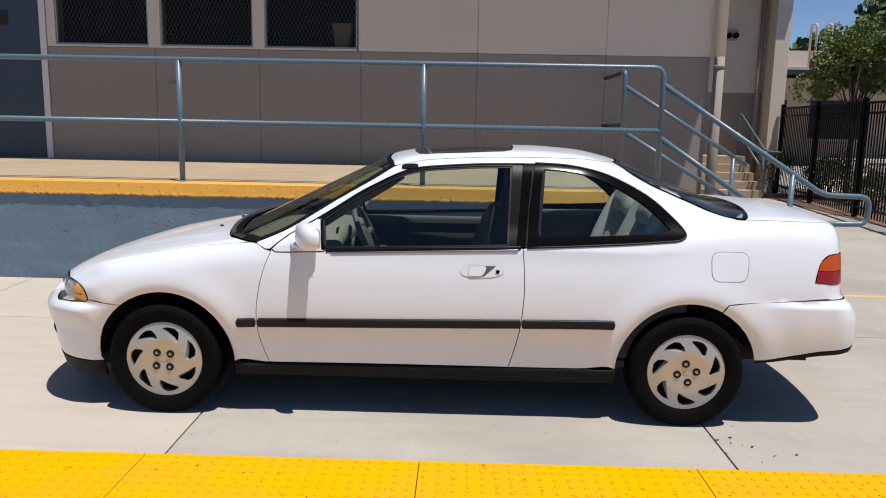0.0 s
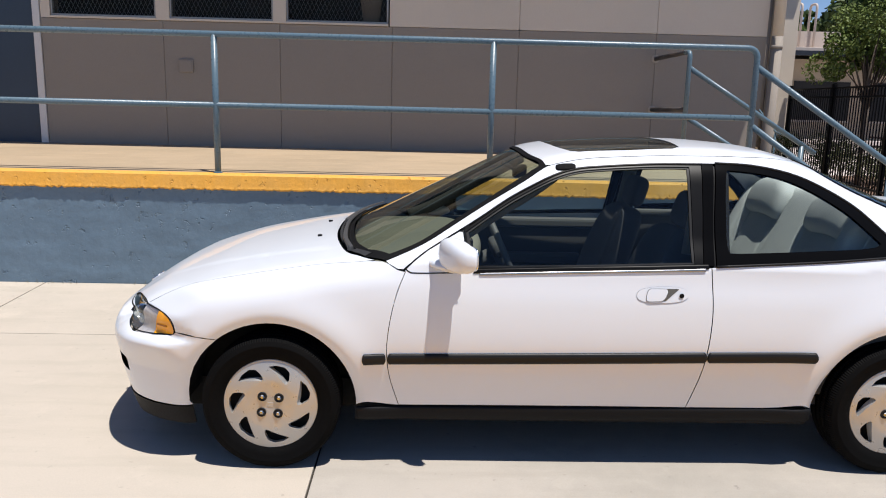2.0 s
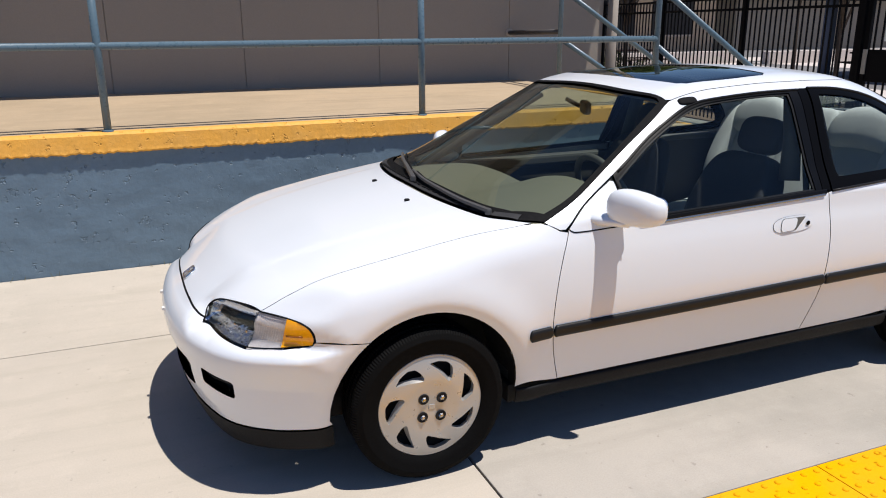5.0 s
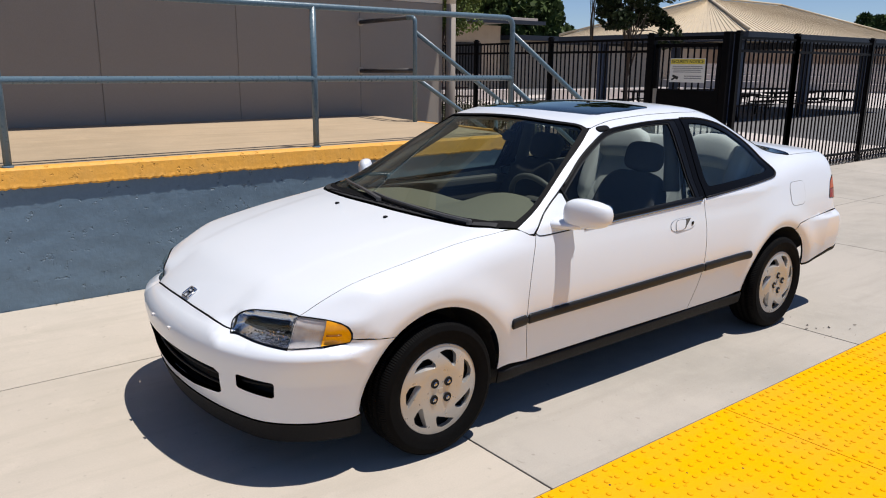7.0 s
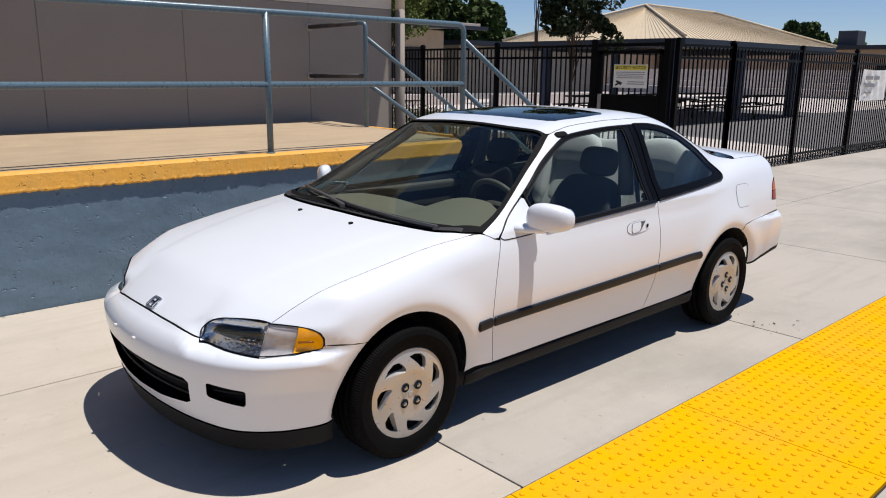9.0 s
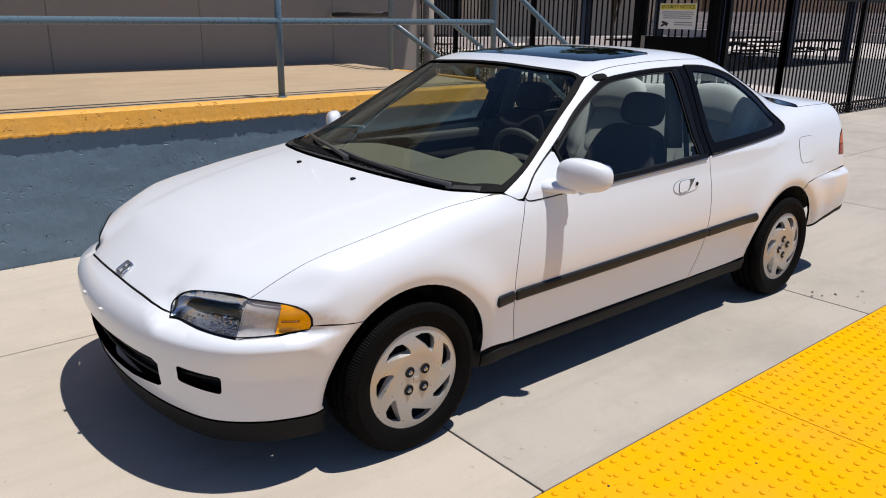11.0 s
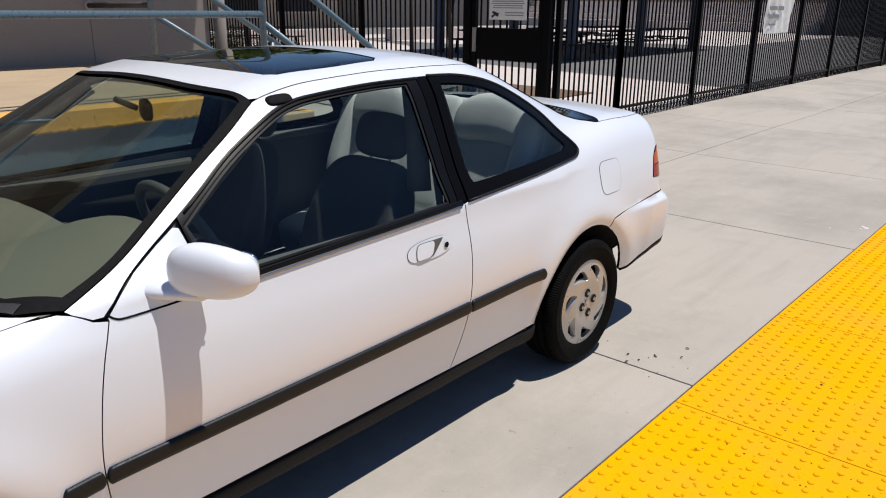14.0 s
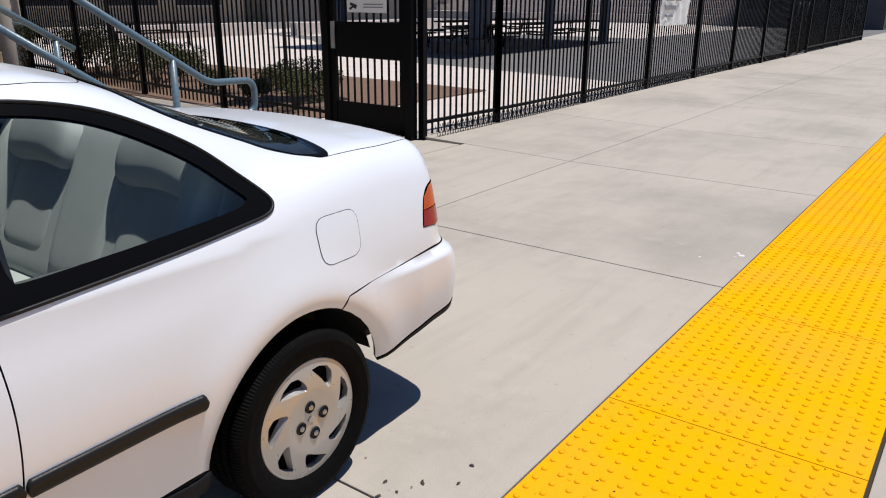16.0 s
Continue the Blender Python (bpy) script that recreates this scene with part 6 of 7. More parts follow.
# wing mirrors
def rounded_solid(rx, ry, rz, e1=0.6, e2=0.6, nu=36, nv=20, warp=None):
    bm = bmesh.new()
    pw = lambda v, e: math.copysign(abs(v) ** e, v)
    rows = []
    for j in range(nv + 1):
        t = -math.pi / 2 + math.pi * j / nv
        row = []
        for i in range(nu):
            p = 2 * math.pi * i / nu
            c = (rx * pw(math.cos(t), e1) * pw(math.cos(p), e2), ry * pw(math.cos(t), e1) * pw(math.sin(p), e2), rz * pw(math.sin(t), e1))
            row.append(bm.verts.new(warp(*c) if warp else c))
        rows.append(row)
    for a, b in zip(rows, rows[1:]):
        for i in range(nu):
            bm.faces.new((a[i], a[(i + 1) % nu], b[(i + 1) % nu], b[i]))
    bmesh.ops.remove_doubles(bm, verts=bm.verts[:], dist=1e-5)
    bmesh.ops.recalc_face_normals(bm, faces=bm.faces[:])
    for fc in bm.faces:
        fc.smooth = True
    return bm


for s_ in (-1, 1):
    mir = thing("wing_mirror", "")
    mir.parent = CAR
    shell = lambda x, y, z: (x * (1.0 if x < 0 else 0.8) + 0.50 * y * s_ - 0.02, y, z * (1 - 2.2 * y * s_ if z > 0 else 0.92))
    part("shell", rounded_solid(0.054, 0.091, 0.066, 0.74, 0.74, warp=shell), W_, mir, at=Matrix.Translation((-0.537, s_ * 0.902, 0.934)))
    part("mirror_glass", rounded_solid(0.004, 0.078, 0.048, 0.5, 0.5), M["chrome"], mir, at=Matrix.Translation((-0.520, s_ * 0.908, 0.936)) @ Matrix.Rotation(-s_ * 0.46, 4, "Z"))
    foot = bmesh.new()
    tube(foot, [(-0.610, s_ * 0.735, 0.882), (-0.602, s_ * 0.785, 0.882), (-0.585, s_ * 0.825, 0.884), (-0.560, s_ * 0.868, 0.886)], [0.078, 0.064, 0.054, 0.050], 20)
    for v in foot.verts:
        v.co.z = 0.882 + (v.co.z - 0.882) * 0.42
    part("foot", foot, W_, mir, smooth=True)
    ring = [(-0.574 + 0.053 * math.cos(t), s_ * (0.845 + 0.012 * math.cos(t)), 0.8845 + 0.0225 * math.sin(t)) for t in np.linspace(0, 2 * math.pi, 33)]
    part("fold_seam", tube(bmesh.new(), ring, 0.0014, 6), M["rubber"], mir)
    line = spl([(-0.764, 0.860), (-0.750, 0.848), (-0.722, 0.8435), (-0.60, 0.847), (-0.497, 0.853)], 5)
    x, a, z = on_xz(line[:, 0], line[:, 1])
    part("sail_seam", tube(bmesh.new(), [(x[i], s_ * a[i], z[i]) for i in range(len(x))], 0.0026, 6), M["rubber"], mir)

# wipers, washer jets, aerial base, badge, handles
for pts in ([(-0.995, -0.62), (-1.035, -0.43), (-1.05, -0.14), (-1.03, 0.08)], [(-1.065, -0.02), (-1.03, 0.14), (-0.972, 0.38), (-0.915, 0.54)]):
    P = spl(pts, 6)
    x, a, z = on_xy(P[:, 0], np.abs(P[:, 1]))
    N_ = len(x)
    arm = bmesh.new()
    rows_ = []
    for k in range(N_):
        e0, e1 = max(k - 1, 0), min(k + 1, N_ - 1)
        run = Vector((x[e1] - x[e0], P[e1, 1] - P[e0, 1], z[e1] - z[e0])).normalized()
        side = Vector((run.y, -run.x, 0)).normalized()
        wide, tall = 0.013 - 0.007 * k / N_, 0.005 - 0.002 * k / N_
        mid = Vector((x[k] - 0.006, P[k, 1], z[k] + 0.019))
        rows_.append([arm.verts.new(mid + side * a_ + Vector((0, 0, b_))) for a_, b_ in ((-wide, -tall), (-wide * 0.7, tall), (wide * 0.7, tall), (wide, -tall))])
    for r0, r1 in zip(rows_, rows_[1:]):
        for k in range(4):
            arm.faces.new((r0[k], r0[(k + 1) % 4], r1[(k + 1) % 4], r1[k]))
    arm.faces.new(rows_[0][::-1])
    arm.faces.new(rows_[-1])
    w = part("wiper", arm, M["wiper"], CAR, "grey wiper arm with a rubber blade")
    hub = Matrix.Translation((x[0] - 0.006, P[0, 1], z[0] + 0.016))
    part("hub", lathe(bmesh.new(), [(0.0, 0.010), (0.009, 0.009), (0.012, 0.004), (0.013, -0.012)], 16, "z"), M["wiper"], w, at=hub)
    part("blade", tube(bmesh.new(), [(x[i] + 0.014, P[i, 1], z[i] + 0.008) for i in range(N_)], 0.0055, 6), M["rubber"], w)
for y in (-0.24, 0.19):
    x, a, z = (float(v) for v in on_xy(-1.18, abs(y)))
    part("washer_jet", rounded_solid(0.011, 0.008, 0.006), M["trim_black"], CAR, at=Matrix.Translation((x, y, z + 0.003)))
lay = lambda n_: Matrix((Vector((1, 0, 0)).cross(n_).cross(-n_).normalized(), n_.cross(Vector((1, 0, 0)).cross(n_).cross(-n_).normalized()), n_)).transposed().to_4x4()
x, a, z = (float(v) for v in on_xz(-0.095, 1.263))
nn = surface_normal((x, a, z))
part("aerial_base", rounded_solid(0.043, 0.019, 0.009), M["rubber"], CAR, "black oval aerial base", at=Matrix.Translation((x, -a, z)) @ lay(Vector((nn[0], -nn[1], nn[2]))))
bx, ba, bz = (float(v) for v in on_xy(-2.018, 0.0))
bn = surface_normal((bx, ba, bz))
bm = bmesh.new()
for pts in ([(-0.030, -0.024), (-0.036, 0.026), (0.036, 0.026), (0.030, -0.024), (-0.030, -0.024)],):
    tube(bm, bend([(p[0], p[1], 0.0) for p in pts], 0.01, 3), 0.004, 8)
box(bm, -0.018, -0.010, -0.020, 0.022, -0.003, 0.004)
box(bm, 0.010, 0.018, -0.020, 0.022, -0.003, 0.004)
box(bm, -0.010, 0.010, -0.004, 0.003, -0.003, 0.003)
part("badge", bm, M["chrome"], CAR, "small chrome badge", at=Matrix.Translation((bx - 0.003, -0.02, bz + 0.0025)) @ Vector((bn[0], 0, bn[2])).to_track_quat("Z", "Y").to_matrix().to_4x4() @ Matrix.Rotation(math.pi, 4, "Z"))
oval = np.array([(0.281 + 0.106 * math.copysign(abs(math.cos(t)) ** 0.8, math.cos(t)), 0.7755 + 0.0325 * math.copysign(abs(math.sin(t)) ** 0.8, math.sin(t)) + 0.03 * 0.106 * math.cos(t)) for t in np.linspace(0, 2 * math.pi, 48, endpoint=False)])
cup = rounded([(0.270, 0.7495), (0.292, 0.7505), (0.349, 0.800), (0.290, 0.800)], 0.006, 5)
flap_line = rounded([(0.2088, 0.7468), (0.2875, 0.7500), (0.3075, 0.8002), (0.2188, 0.8002)], 0.020, 6)
flap = rounded([(0.210, 0.748), (0.286, 0.751), (0.306, 0.799), (0.220, 0.799)], 0.019, 6)
# flat grey sheets on the skin paint the shade of finger cup and gaps
for d_, s_ in zip(doors, (-1, 1)):
    h = panel("handle_plate", "q", q_of("xz", oval, f_body), W_, d_, step=0.012, lift=0.0028, depth=0.004, gap=0.0, far=True, f=f_body) + panel("handle_gap", "q", q_of("xz", oval, f_body), M["card_cap"], d_, step=0.02, lift=0.0012, depth=0, gap=-0.0005, far=True, f=f_body)
    for i, o in enumerate(h):
        if (i % 2 == 0) != (s_ < 0):
            bpy.data.objects.remove(o)
    for nm, lp, lift, mat in (("handle_cup", cup, 0.0040, M["card_cap"]), ("flap_gap", flap_line, 0.0047, M["card_cap"]), ("handle_flap", flap, 0.0064, W_)):
        hs = panel(nm, "q", q_of("xz", lp, f_body), mat, d_, step=0.012, lift=lift, depth=0.003 if lift > 0.006 else 0, gap=0.0, f=f_body)
        for i, o in enumerate(hs):
            if (i == 0) != (s_ < 0):
                bpy.data.objects.remove(o)
    x, a, z = (float(v) for v in on_xz(0.357, 0.774, f_body))
    part("keyhole", lathe(bmesh.new(), [(0.0, 0.0), (0.008, 0.0), (0.010, -0.003), (0.0, -0.003)], 14, "y"), M["rubber"], d_, at=Matrix.Translation((x, s_ * (a + 0.005), z)))

# underbody and wheel wells
under = bmesh.new()
box(under, -1.92, -0.97, -0.55, 0.55, 0.17, 0.30)
box(under, -2.0, -1.92, -0.40, 0.40, 0.20, 0.24)
prism(under, [(-2.05, -0.30), (-1.95, -0.56), (-1.80, -0.70), (-1.66, -0.74), (-1.66, 0.74), (-1.80, 0.70), (-1.95, 0.56), (-2.05, 0.30)], 0.44, 0.45)
box(under, -0.97, 0.97, -0.74, 0.74, 0.19, 0.26)
box(under, 0.97, 2.02, -0.55, 0.55, 0.28, 0.40)
part("underbody", under, M["under"], CAR)
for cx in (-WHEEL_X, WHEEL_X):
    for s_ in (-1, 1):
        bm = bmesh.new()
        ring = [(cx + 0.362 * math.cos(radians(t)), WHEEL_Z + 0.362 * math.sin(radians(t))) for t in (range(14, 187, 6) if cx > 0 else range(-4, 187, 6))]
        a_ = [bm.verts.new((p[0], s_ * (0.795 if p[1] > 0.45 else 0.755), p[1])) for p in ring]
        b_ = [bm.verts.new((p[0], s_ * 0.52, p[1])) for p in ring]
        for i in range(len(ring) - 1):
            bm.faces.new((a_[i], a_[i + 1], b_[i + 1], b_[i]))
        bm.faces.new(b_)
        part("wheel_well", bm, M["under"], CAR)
bay = bmesh.new()
box(bay, -1.95, -0.95, -0.50, 0.50, 0.30, 0.56)
part("engine_block", bay, M["under"], CAR)


# ---- wheels ----
def tyre_mesh():
    R, w = 0.2845, 0.088
    half = [(0.190, 0.80), (0.196, 0.93), (0.199, 0.93), (0.201, 0.96), (0.228, 1.03), (0.246, 1.04), (0.249, 1.055), (0.253, 1.055), (0.256, 1.03), (0.268, 0.985), (0.2735, 0.95), (0.2745, 0.92), (0.2800, 0.86), (R, 0.70)]
    prof = [(r, -w * q) for r, q in half]
    for g in (-0.42, 0.0, 0.42):
        prof += [(R, w * (g - 0.07)), (R - 0.008, w * (g - 0.06)), (R - 0.008, w * (g + 0.06)), (R, w * (g + 0.07))]
    prof += [(r, w * q) for r, q in half[::-1]]
    bm = lathe(bmesh.new(), prof, 84, "y", close=True)
    for fc in bm.faces:
        fc.smooth = True
    return bm


def cover_mesh():
    """A silver cover with seven swept slots, facing -y: a domed face and sloping slot walls."""
    R = 0.186
    t = np.linspace(0, 2 * np.pi, 96, endpoint=False)
    rim = np.stack([R * np.cos(t), R * np.sin(t)], 1)
    holes = []
    for k in range(7):
        base = 2 * math.pi * k / 7
        pts = []
        for r, d in ((0.163, 21), (0.1695, 10), (0.1705, -2), (0.160, -11), (0.138, -16), (0.117, -19), (0.108, -16), (0.1155, -6), (0.131, 6)):
            th = base + radians(d)
            pts.append((r * math.cos(th), r * math.sin(th)))
        holes.append(rounded(pts, 0.006, 4))
    V, F, borders = fill(rim, holes, 0.0085)

    def height(q):
        r = np.hypot(q[:, 0], q[:, 1])
        return 0.016 + 0.004 * np.clip(r / 0.1, 0, 1) ** 2 - 0.014 * np.clip((r - 0.10) / 0.086, 0, 1) ** 1.6 - 0.0035 * np.exp(-(r / 0.030) ** 4)
    h = height(V)
    verts = [(p[0], -z, p[1]) for p, z in zip(V, h)]
    faces = [tuple(t_) for t_ in F]
    sharp = set()
    for b in borders[1:]:
        P = V[b]
        c = P.mean(0)
        out = c / np.linalg.norm(c)
        lead = np.array([out[1], -out[0]])
        # the long inner edge slopes towards the opening; the rest drops straight
        slope = np.clip(((P - c) @ (-out) + 0.3 * (P - c) @ (-lead)) / 0.02, 0, 1)[:, None]
        low = P + slope * (0.010 * out + 0.004 * lead) * 0.9
        base, m = len(verts), len(b)
        verts += [(p[0], -z + 0.022, p[1]) for p, z in zip(low, h[b])]
        faces += [(b[i], b[(i + 1) % m], base + (i + 1) % m, base + i) for i in range(m)]
        sharp |= {frozenset((b[i], b[(i + 1) % m])) for i in range(m)}
    # rolled rim lip
    b, m = borders[0], len(borders[0])
    ang = np.arctan2(V[b][:, 1], V[b][:, 0])
    sharp |= {frozenset((b[i], b[(i + 1) % m])) for i in range(m)}
    last = list(b)
    for r, y in ((0.1870, -0.0062), (0.1912, -0.0062), (0.1945, -0.002), (0.1955, 0.012)):
        row = list(range(len(verts), len(verts) + m))
        verts += [(r * math.cos(q), y, r * math.sin(q)) for q in ang]
        faces += [(last[i], last[(i + 1) % m], row[(i + 1) % m], row[i]) for i in range(m)]
        last = row
    me = bpy.data.meshes.new("wheel_cover")
    me.from_pydata(verts, [], faces)
    bm = bmesh.new()
    bm.from_mesh(me)
    bmesh.ops.recalc_face_normals(bm, faces=bm.faces[:])
    for fc in bm.faces:
        fc.smooth = True
    for e in bm.edges:
        e.smooth = frozenset((e.verts[0].index, e.verts[1].index)) not in sharp
    return bm


def build_wheel():
    w = thing("wheel")
    part("tyre", tyre_mesh(), M["tyre"], w)
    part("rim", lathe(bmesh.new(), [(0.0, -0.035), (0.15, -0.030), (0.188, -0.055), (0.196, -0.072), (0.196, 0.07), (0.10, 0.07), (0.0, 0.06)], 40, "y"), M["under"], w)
    c = part("wheel_cover", cover_mesh(), M["wheel"], w, "silver plastic wheel cover with seven swept slots", at=Matrix.Translation((0, -0.072, 0)) @ Matrix.Rotation(radians(28), 4, "Y"))
    for k in range(4):
        t = math.pi / 4 + k * math.pi / 2
        at = Matrix.Translation((0.048 * math.cos(t), -0.0893, 0.048 * math.sin(t)))
        # black disc on the cover stands for the shade in a nut hole
        part("nut_recess", lathe(bmesh.new(), [(0.0, -0.0012), (0.0165, -0.0022), (0.0175, -0.0040), (0.0195, -0.0030), (0.0200, -0.001)], 18, "y"), M["under"], w, at=at)
        part("wheel_nut", lathe(bmesh.new(), [(0.0100, 0.0), (0.0100, -0.006), (0.006, -0.010), (0.0, -0.0105)], 6, "y"), M["nut"], w, at=at)
    part("centre_mark", boxed(-0.012, 0.012, -0.0872, -0.0825, -0.009, 0.009, bevel=0.0015), M["wheel"], w)
    return w


wheel = build_wheel()
wheel.parent = CAR
spots = [(-WHEEL_X, -1, 4), (WHEEL_X, -1, 216), (-WHEEL_X, 1, 0), (WHEEL_X, 1, 20)]
for i, (cx, s_, turn) in enumerate(spots):
    m = Matrix.Translation((cx, s_ * 0.738, 0.2845)) @ Matrix.Rotation(0 if s_ < 0 else math.pi, 4, "Z") @ Matrix.Rotation(radians(turn), 4, "Y")
    if i == 0:
        wheel.matrix_basis = m
    else:
        copy_thing(wheel, m).parent = CAR


# ---- inside of the car ----
def cushion(name, rx, ry, rz, mat, parent, at, e1=0.45, e2=0.45, warp=None, label=""):
    return part(name, rounded_solid(rx, ry, rz, e1, e2, 32, 18, warp), mat, parent, label, at=at)


for s_ in (-1, 1):
    seat = thing("front_seat")
    seat.parent = CAR
    seat.matrix_basis = Matrix.Translation((0.02 if s_ > 0 else 0.06, s_ * 0.37, 0.0))
    cushion("seat_cushion", 0.27, 0.245, 0.085, M["fabric_dark"], seat, pose(0.05, 0, 0.46, 0, -10, 0))
    dish = lambda x, y, z: (x + 0.9 * y * y * (-1 if x < 0 else -0.3), y * (1 - 0.9 * max(0, z)), z)
    cushion("backrest", 0.07, 0.235, 0.275, M["fabric_dark"], seat, pose(0.34, 0, 0.72, 0, 20, 0), warp=dish)
    cushion("headrest", 0.045, 0.125, 0.085, M["fabric_dark"], seat, pose(0.455, 0, 1.065, 0, 16, 0), 0.6, 0.6)
    for y in (-0.05, 0.05):
        part("headrest_post", tube(bmesh.new(), [(0.42, y, 0.92), (0.455, y, 1.04)], 0.006, 6), M["chrome"], seat)
bench = thing("rear_seat")
bench.parent = CAR
cushion("seat_cushion", 0.27, 0.60, 0.09, M["fabric"], bench, pose(0.93, 0, 0.48, 0, -8, 0), 0.4, 0.3)
cushion("backrest", 0.085, 0.625, 0.30, M["fabric"], bench, pose(1.225, 0, 0.825, 0, 24, 0), 0.3, 0.2)
arch = lambda x, y, z: (x - 0.5 * y * y, y, z - 1.0 * y * y)
for y in (-0.34, 0.34):
    cushion("headrest", 0.088, 0.205, 0.110, M["fabric"], bench, pose(1.262, y, 1.045, 0, 20, 0), 0.62, 0.62, warp=arch)
    cushion("seat_insert", 0.050, 0.150, 0.165, M["fabric"], bench, pose(1.168, y, 0.80, 0, 24, 0), 0.35, 0.3)
    cushion("side_bolster", 0.085, 0.060, 0.25, M["fabric"], bench, pose(1.175, y * 1.63, 0.86, 0, 24, 0), 0.6, 0.6)
cushion("middle_panel", 0.075, 0.150, 0.285, M["fabric"], bench, pose(1.205, 0, 0.85, 0, 24, 0), 0.35, 0.35)
for s_ in (-1, 1):
    side = ws_side[2:]
    px_, pa_, pz_ = on_xy(side[:, 0], side[:, 1])
    pn_ = surface_normal((px_, pa_, pz_))
    part("screen_pillar_trim", tube(bmesh.new(), [(px_[i] + 0.03 - 0.035 * pn_[0, i], s_ * (pa_[i] - 0.012), pz_[i] - 0.040) for i in range(len(px_))], [0.036 - 0.010 * i / len(px_) for i in range(len(px_))], 12), M["card"], CAR)
    part("pillar_trim", tube(bmesh.new(), [(0.465, s_ * 0.60, 0.90), (0.485, s_ * 0.57, 1.08), (0.50, s_ * 0.525, 1.27)], [0.045, 0.038, 0.034], 12), M["card_cap"], CAR)
shelf = bmesh.new()
box(shelf, 1.33, 1.68, -0.60, 0.60, 0.955, 0.985, 0.01)
part("parcel_shelf", shelf, M["fabric_mid"], CAR)
belt_bm = bmesh.new()
for s_ in (-1, 1):
    tube(belt_bm, [(0.50, s_ * 0.60, 1.22), (0.52, s_ * 0.66, 0.8), (0.53, s_ * 0.70, 0.4)], 0.014, 6)
part("seat_belt", belt_bm, M["card"], CAR)

# dashboard: one moulded shell, raised over the instruments
bm = bmesh.new()
ys = np.linspace(-0.67, 0.67, 41)
prof = spl([(-1.05, 0.842), (-0.95, 0.866), (-0.80, 0.871), (-0.65, 0.872), (-0.55, 0.868), (-0.495, 0.848), (-0.475, 0.81), (-0.50, 0.74), (-0.49, 0.66), (-0.56, 0.55), (-0.75, 0.46)], 4)
rows = []
for y in ys:
    drive = math.exp(-abs((y + 0.36) / 0.20) ** 3)
    guest = 0.35 * math.exp(-abs((y - 0.36) / 0.24) ** 4)
    row = []
    for px, pz in prof:
        w = max(0.0, min(1.0, (px + 0.98) / 0.35)) * max(0.0, min(1.0, (pz - 0.70) / 0.15))
        row.append(bm.verts.new((px + 0.055 * drive * w, y, pz + (0.080 * drive + 0.03 * guest) * w - 0.02 * (abs(y) / 0.67) ** 4)))
    rows.append(row)
for a_, b_ in zip(rows, rows[1:]):
    for k in range(len(prof) - 1):
        bm.faces.new((a_[k], a_[k + 1], b_[k + 1], b_[k])).smooth = True
bmesh.ops.recalc_face_normals(bm, faces=bm.faces[:])
part("dashboard", bm, M["dash"], CAR, "olive grey moulded dashboard")
part("instruments", boxed(-0.485, -0.475, -0.52, -0.22, 0.80, 0.93, bevel=0.003), M["under"], CAR)
con = bmesh.new()
box(con, -0.52, -0.46, -0.13, 0.13, 0.50, 0.84, 0.015)
box(con, -0.50, 0.55, -0.09, 0.09, 0.22, 0.44, 0.02)
part("centre_console", con, M["card"], CAR)
sw = thing("steering_wheel")
sw.parent = CAR
sw.matrix_basis = pose(-0.33, -0.37, 0.86, 0, 66, 0)
ring = [(0.185 * math.cos(t), 0.185 * math.sin(t), 0) for t in np.linspace(0, 2 * math.pi, 41)]
part("steering_rim", tube(bmesh.new(), ring, 0.015, 10), M["steering"], sw)
cushion("steering_hub", 0.075, 0.08, 0.03, M["card"], sw, pose(0, 0, -0.02), 0.6, 0.6)
for dy in (-1, 1):
    part("spoke", tube(bmesh.new(), [(0.0, dy * 0.06, -0.02), (-0.03, dy * 0.18, 0)], 0.014, 8), M["card_cap"], sw)
part("column", tube(bmesh.new(), [(0, 0, -0.03), (0, 0, -0.22)], 0.035, 12), M["card"], sw)

for s_ in (-1, 1):
    card = thing("door_lining")
    card.parent = CAR
    bm = bmesh.new()
    box(bm, -0.78, 0.47, s_ * 0.70, s_ * 0.735, 0.30, 0.80, 0.012)
    part("door_card", bm, M["card"], card)
    part("door_cap", boxed(-0.76, 0.46, s_ * 0.685, s_ * 0.765, 0.795, 0.852, bevel=0.015), M["card_cap"], card)
    part("armrest", boxed(-0.45, 0.25, s_ * 0.635, s_ * 0.70, 0.59, 0.65, bevel=0.02), M["card_cap"], card)
    rear = boxed(0.49, 1.32, s_ * 0.69, s_ * 0.73, 0.32, 0.895, bevel=0.012)
    part("rear_side_lining", rear, M["card"], CAR)
    part("rear_side_cap", boxed(0.50, 1.25, s_ * 0.675, s_ * 0.738, 0.885, 0.918, bevel=0.012), M["card_cap"], CAR)
floor_bm = bmesh.new()
box(floor_bm, -0.95, 1.30, -0.70, 0.70, 0.265, 0.30)
part("floor_mat", floor_bm, M["card"], CAR)
rv = thing("rear_view_mirror")
rv.parent = CAR
part("housing", rounded_solid(0.018, 0.088, 0.030, 0.5, 0.5), M["trim_black"], rv, at=pose(-0.22, -0.02, 1.195, 0, 0, -24))
part("stem", tube(bmesh.new(), [(-0.24, 0.0, 1.20), (-0.31, 0.0, 1.235)], 0.010, 8), M["trim_black"], rv)
for s_ in (-1, 1):
    part("sun_visor", boxed(-0.15, 0.0, s_ * 0.08, s_ * 0.44, 1.262, 1.275, bevel=0.005), M["liner"], CAR, at=Matrix.Rotation(0.0, 4, "Y"))


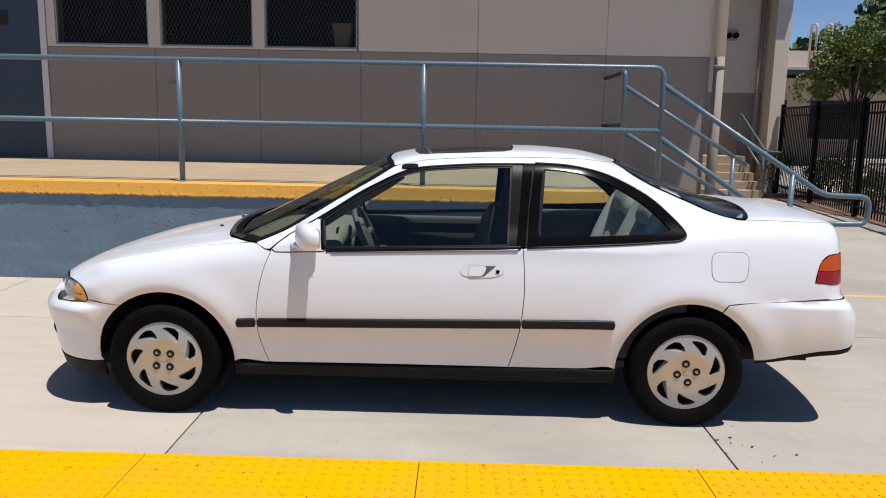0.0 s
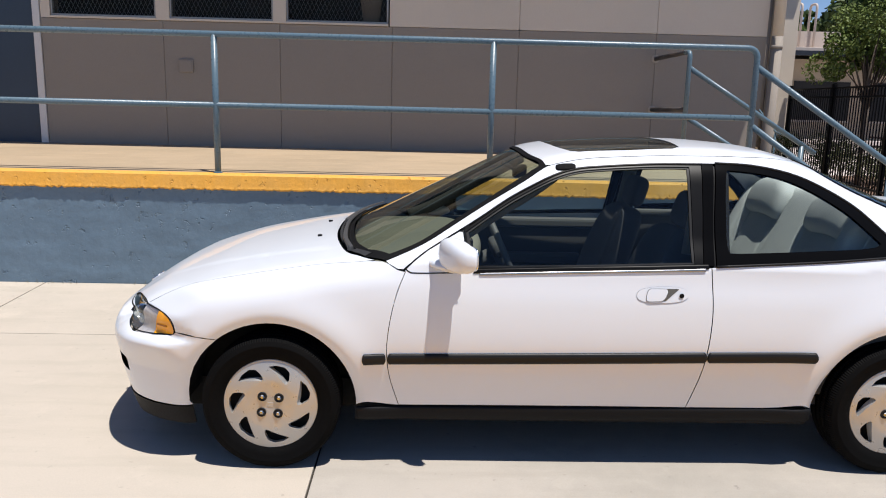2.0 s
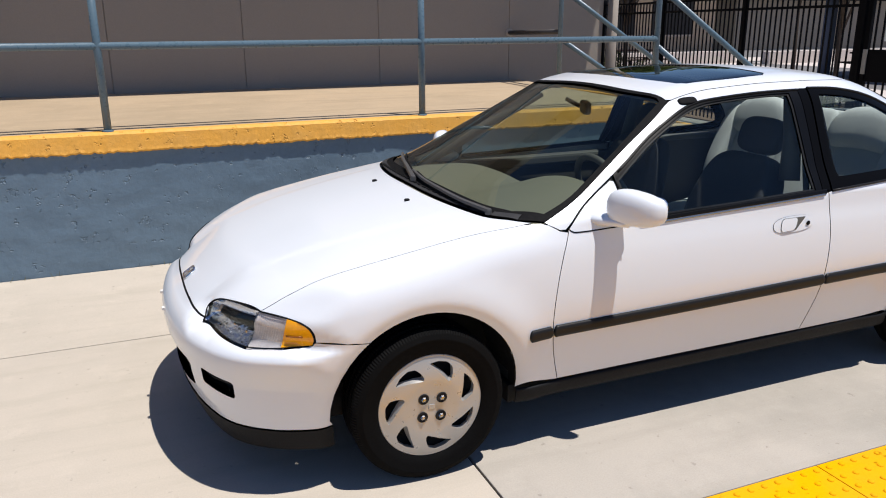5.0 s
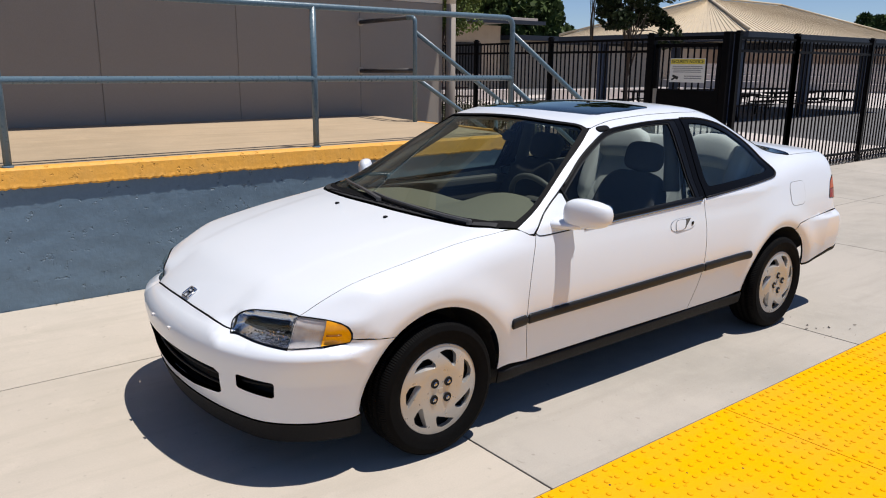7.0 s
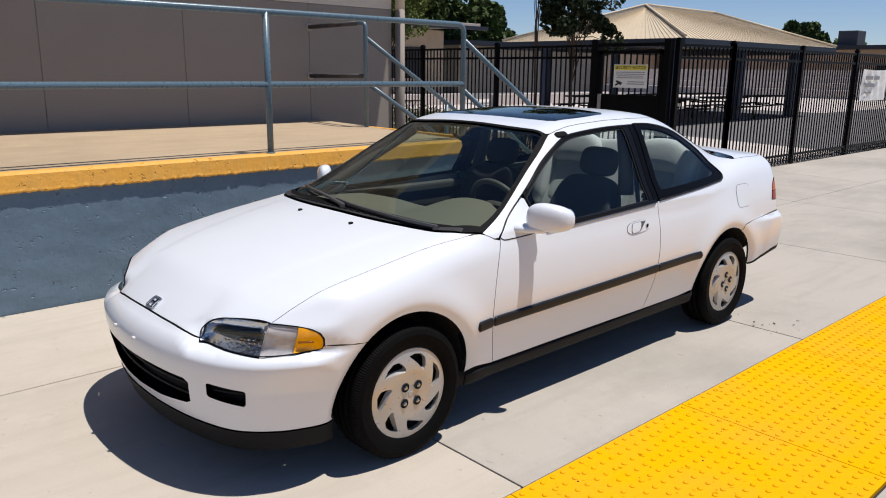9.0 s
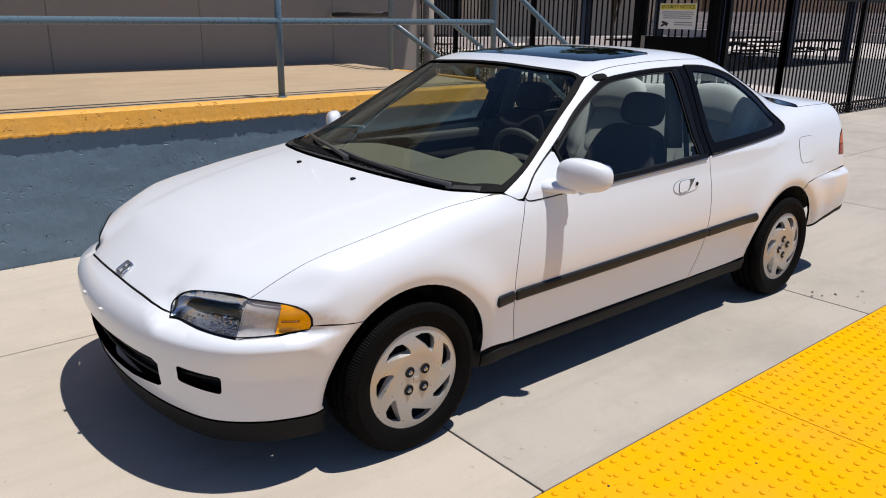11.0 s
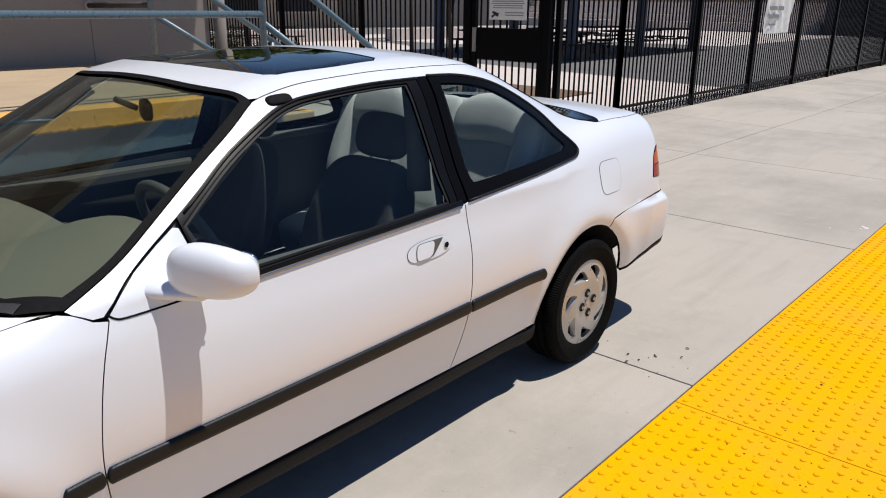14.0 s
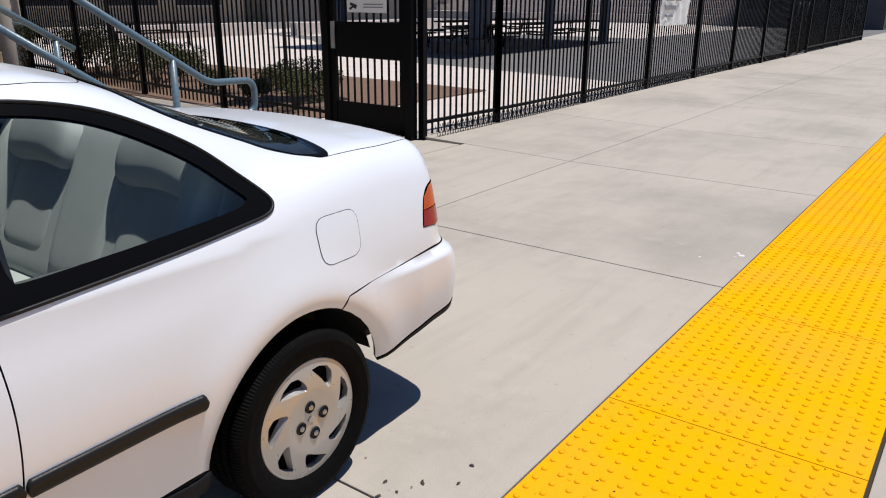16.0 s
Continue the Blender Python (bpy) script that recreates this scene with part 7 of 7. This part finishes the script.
# ---- pavement pieces ----
rows_y = [(3.362, 5.617, 0.0), (5.617, 7.05, 0.035)]
for x0, x1 in zip(X_JOINTS, X_JOINTS[1:]):
    for y0, y1, rise in rows_y:
        if y1 > 6 and x1 < DOCK_X1 + 0.6:
            y1 = 6.85
        elif y1 > 6:
            y1 = 7.0 if x0 < 5 else 7.45
            if x0 < 5:
                y1 = 6.866
        slab(x0, x1, y0, y1, rise, "concrete_pale" if x1 < -1.3 else "concrete")   # an earlier, paler pour beside the dock
for k in range(-4, 12):
    slab(-1.37 + 3.2 * k, -1.37 + 3.2 * (k + 1), -3.0, 2.425)
    slab(-1.37 + 3.2 * k, -1.37 + 3.2 * (k + 1), -8.4, -3.0)

# warning tiles with raised domes
TL, TW = 1.2235, 0.925
strip = thing("tactile_paving", "bright yellow tactile warning tiles with raised round domes", "tactile paving", kind="structure")
verts, faces = [], []
for i in range(20):
    for k in range(15):
        cx, cy = 0.031 + i * TL / 20, 0.031 + k * TW / 15
        base = len(verts)
        for r, z in ((0.0122, 0.0055), (0.0112, 0.0092), (0.0062, 0.0114)):
            for j in range(8):
                verts.append((cx + r * math.cos(j * math.pi / 4), cy + r * math.sin(j * math.pi / 4), z))
        for q in range(2):
            for j in range(8):
                faces.append((base + 8 * q + j, base + 8 * q + (j + 1) % 8, base + 8 * q + 8 + (j + 1) % 8, base + 8 * q + 8 + j))
        faces.append(tuple(base + 16 + j for j in range(8)))
dome_me = bpy.data.meshes.new("domes")
dome_me.from_pydata(verts, [], faces)
dome_me.materials.append(M["tile"])
dome_me.materials.append(M["dome_shade"])
# the lowest ring of each dome takes the painted shade colour
for p_ in dome_me.polygons:
    p_.material_index = 1 if len(p_.vertices) == 4 and p_.index % 17 < 8 else 0
dome_me.shade_smooth()
bm = boxed(0.002, TL - 0.002, 0.002, TW - 0.002, -0.03, 0.006, bevel=0.002)
tile_me = bpy.data.meshes.new("tile")
bm.to_mesh(tile_me)
bm.free()
tile_me.materials.append(M["tile"])
for k in range(-9, 30):
    at = Matrix.Translation((-0.226 + TL * k, 3.357 - TW, 0.0))
    tile = part("tile", tile_me, None, strip, at=at)
    part("domes", dome_me, None, tile, kind="stuff")

# grit on the warning tiles and paint flecks on the slab beside them
def flake(r, seed):
    rs = random.Random(seed)
    bm = bmesh.new()
    ring = [bm.verts.new((r * rs.uniform(0.5, 1.1) * math.cos(k * 1.05), r * rs.uniform(0.4, 0.9) * math.sin(k * 1.05), rs.uniform(0, 0.001))) for k in range(6)]
    tip = bm.verts.new((0, 0, 0.003))
    for a, b in zip(ring, ring[1:] + ring[:1]):
        bm.faces.new((a, b, tip))
    return bm


rs = random.Random(77)
grit = bmesh.new()
for k in range(150):
    gx, gy = (rs.gauss(1.25, 0.35), rs.uniform(2.75, 3.33)) if k < 45 else (rs.uniform(-2.2, 6.5), rs.uniform(2.45, 3.34))
    r = rs.uniform(0.002, 0.006) * (1.5 if rs.random() < 0.12 else 1.0)
    ring = [grit.verts.new((gx + r * rs.uniform(0.5, 1.2) * math.cos(q), gy + r * rs.uniform(0.5, 1.2) * math.sin(q), 0.0062)) for q in (0, 1.25, 2.5, 3.75, 5.0)]
    tip = grit.verts.new((gx, gy, 0.0062 + r * 0.5))
    for a, b in zip(ring, ring[1:] + ring[:1]):
        grit.faces.new((a, b, tip))
tagged(part("grit", grit, M["litter"], kind="stuff"), "dark grit and crumbs scattered on the yellow tiles", "grit", kind="stuff")
for k, (x, y, r) in enumerate(((4.36, 3.44, 0.030), (4.40, 3.47, 0.018), (4.31, 3.46, 0.013), (4.18, 3.64, 0.012))):
    tagged(part("paint_fleck", flake(r, 300 + k), M["trim_white"], at=pose(x, y, 0.001, 0, 0, 40 * k)), "small white paint fleck on the concrete", "paint fleck", "paint flecks on the apron")

# wind-blown bits on the slabs
rs = random.Random(12)
for x, y, r in ((1.331, 3.854, 0.006), (1.269, 3.713, 0.011), (1.195, 3.682, 0.014), (1.249, 3.648, 0.01), (1.338, 3.611, 0.015), (1.404, 3.513, 0.011), (1.513, 3.535, 0.011), (1.128, 3.537, 0.005), (1.32, 3.445, 0.004), (1.188, 3.527, 0.008), (1.295, 3.624, 0.005)):
    bm = bmesh.new()
    ring = [bm.verts.new((r * rs.uniform(0.5, 1.2) * math.cos(k), r * rs.uniform(0.25, 0.55) * math.sin(k), 0.001 + rs.uniform(0, 0.006))) for k in (0, 0.9, 1.8, 2.7, 3.6, 4.5, 5.4)]
    top_v = bm.verts.new((0, 0, 0.006))
    for a, b in zip(ring, ring[1:] + ring[:1]):
        bm.faces.new((a, b, top_v))
    tagged(part("dry_leaf", bm, M["litter"], at=pose(x, y, 0.001, 0, 0, rs.uniform(0, 360))), "small dry brown leaf scrap on the concrete", "leaf", "leaf scraps on the apron")
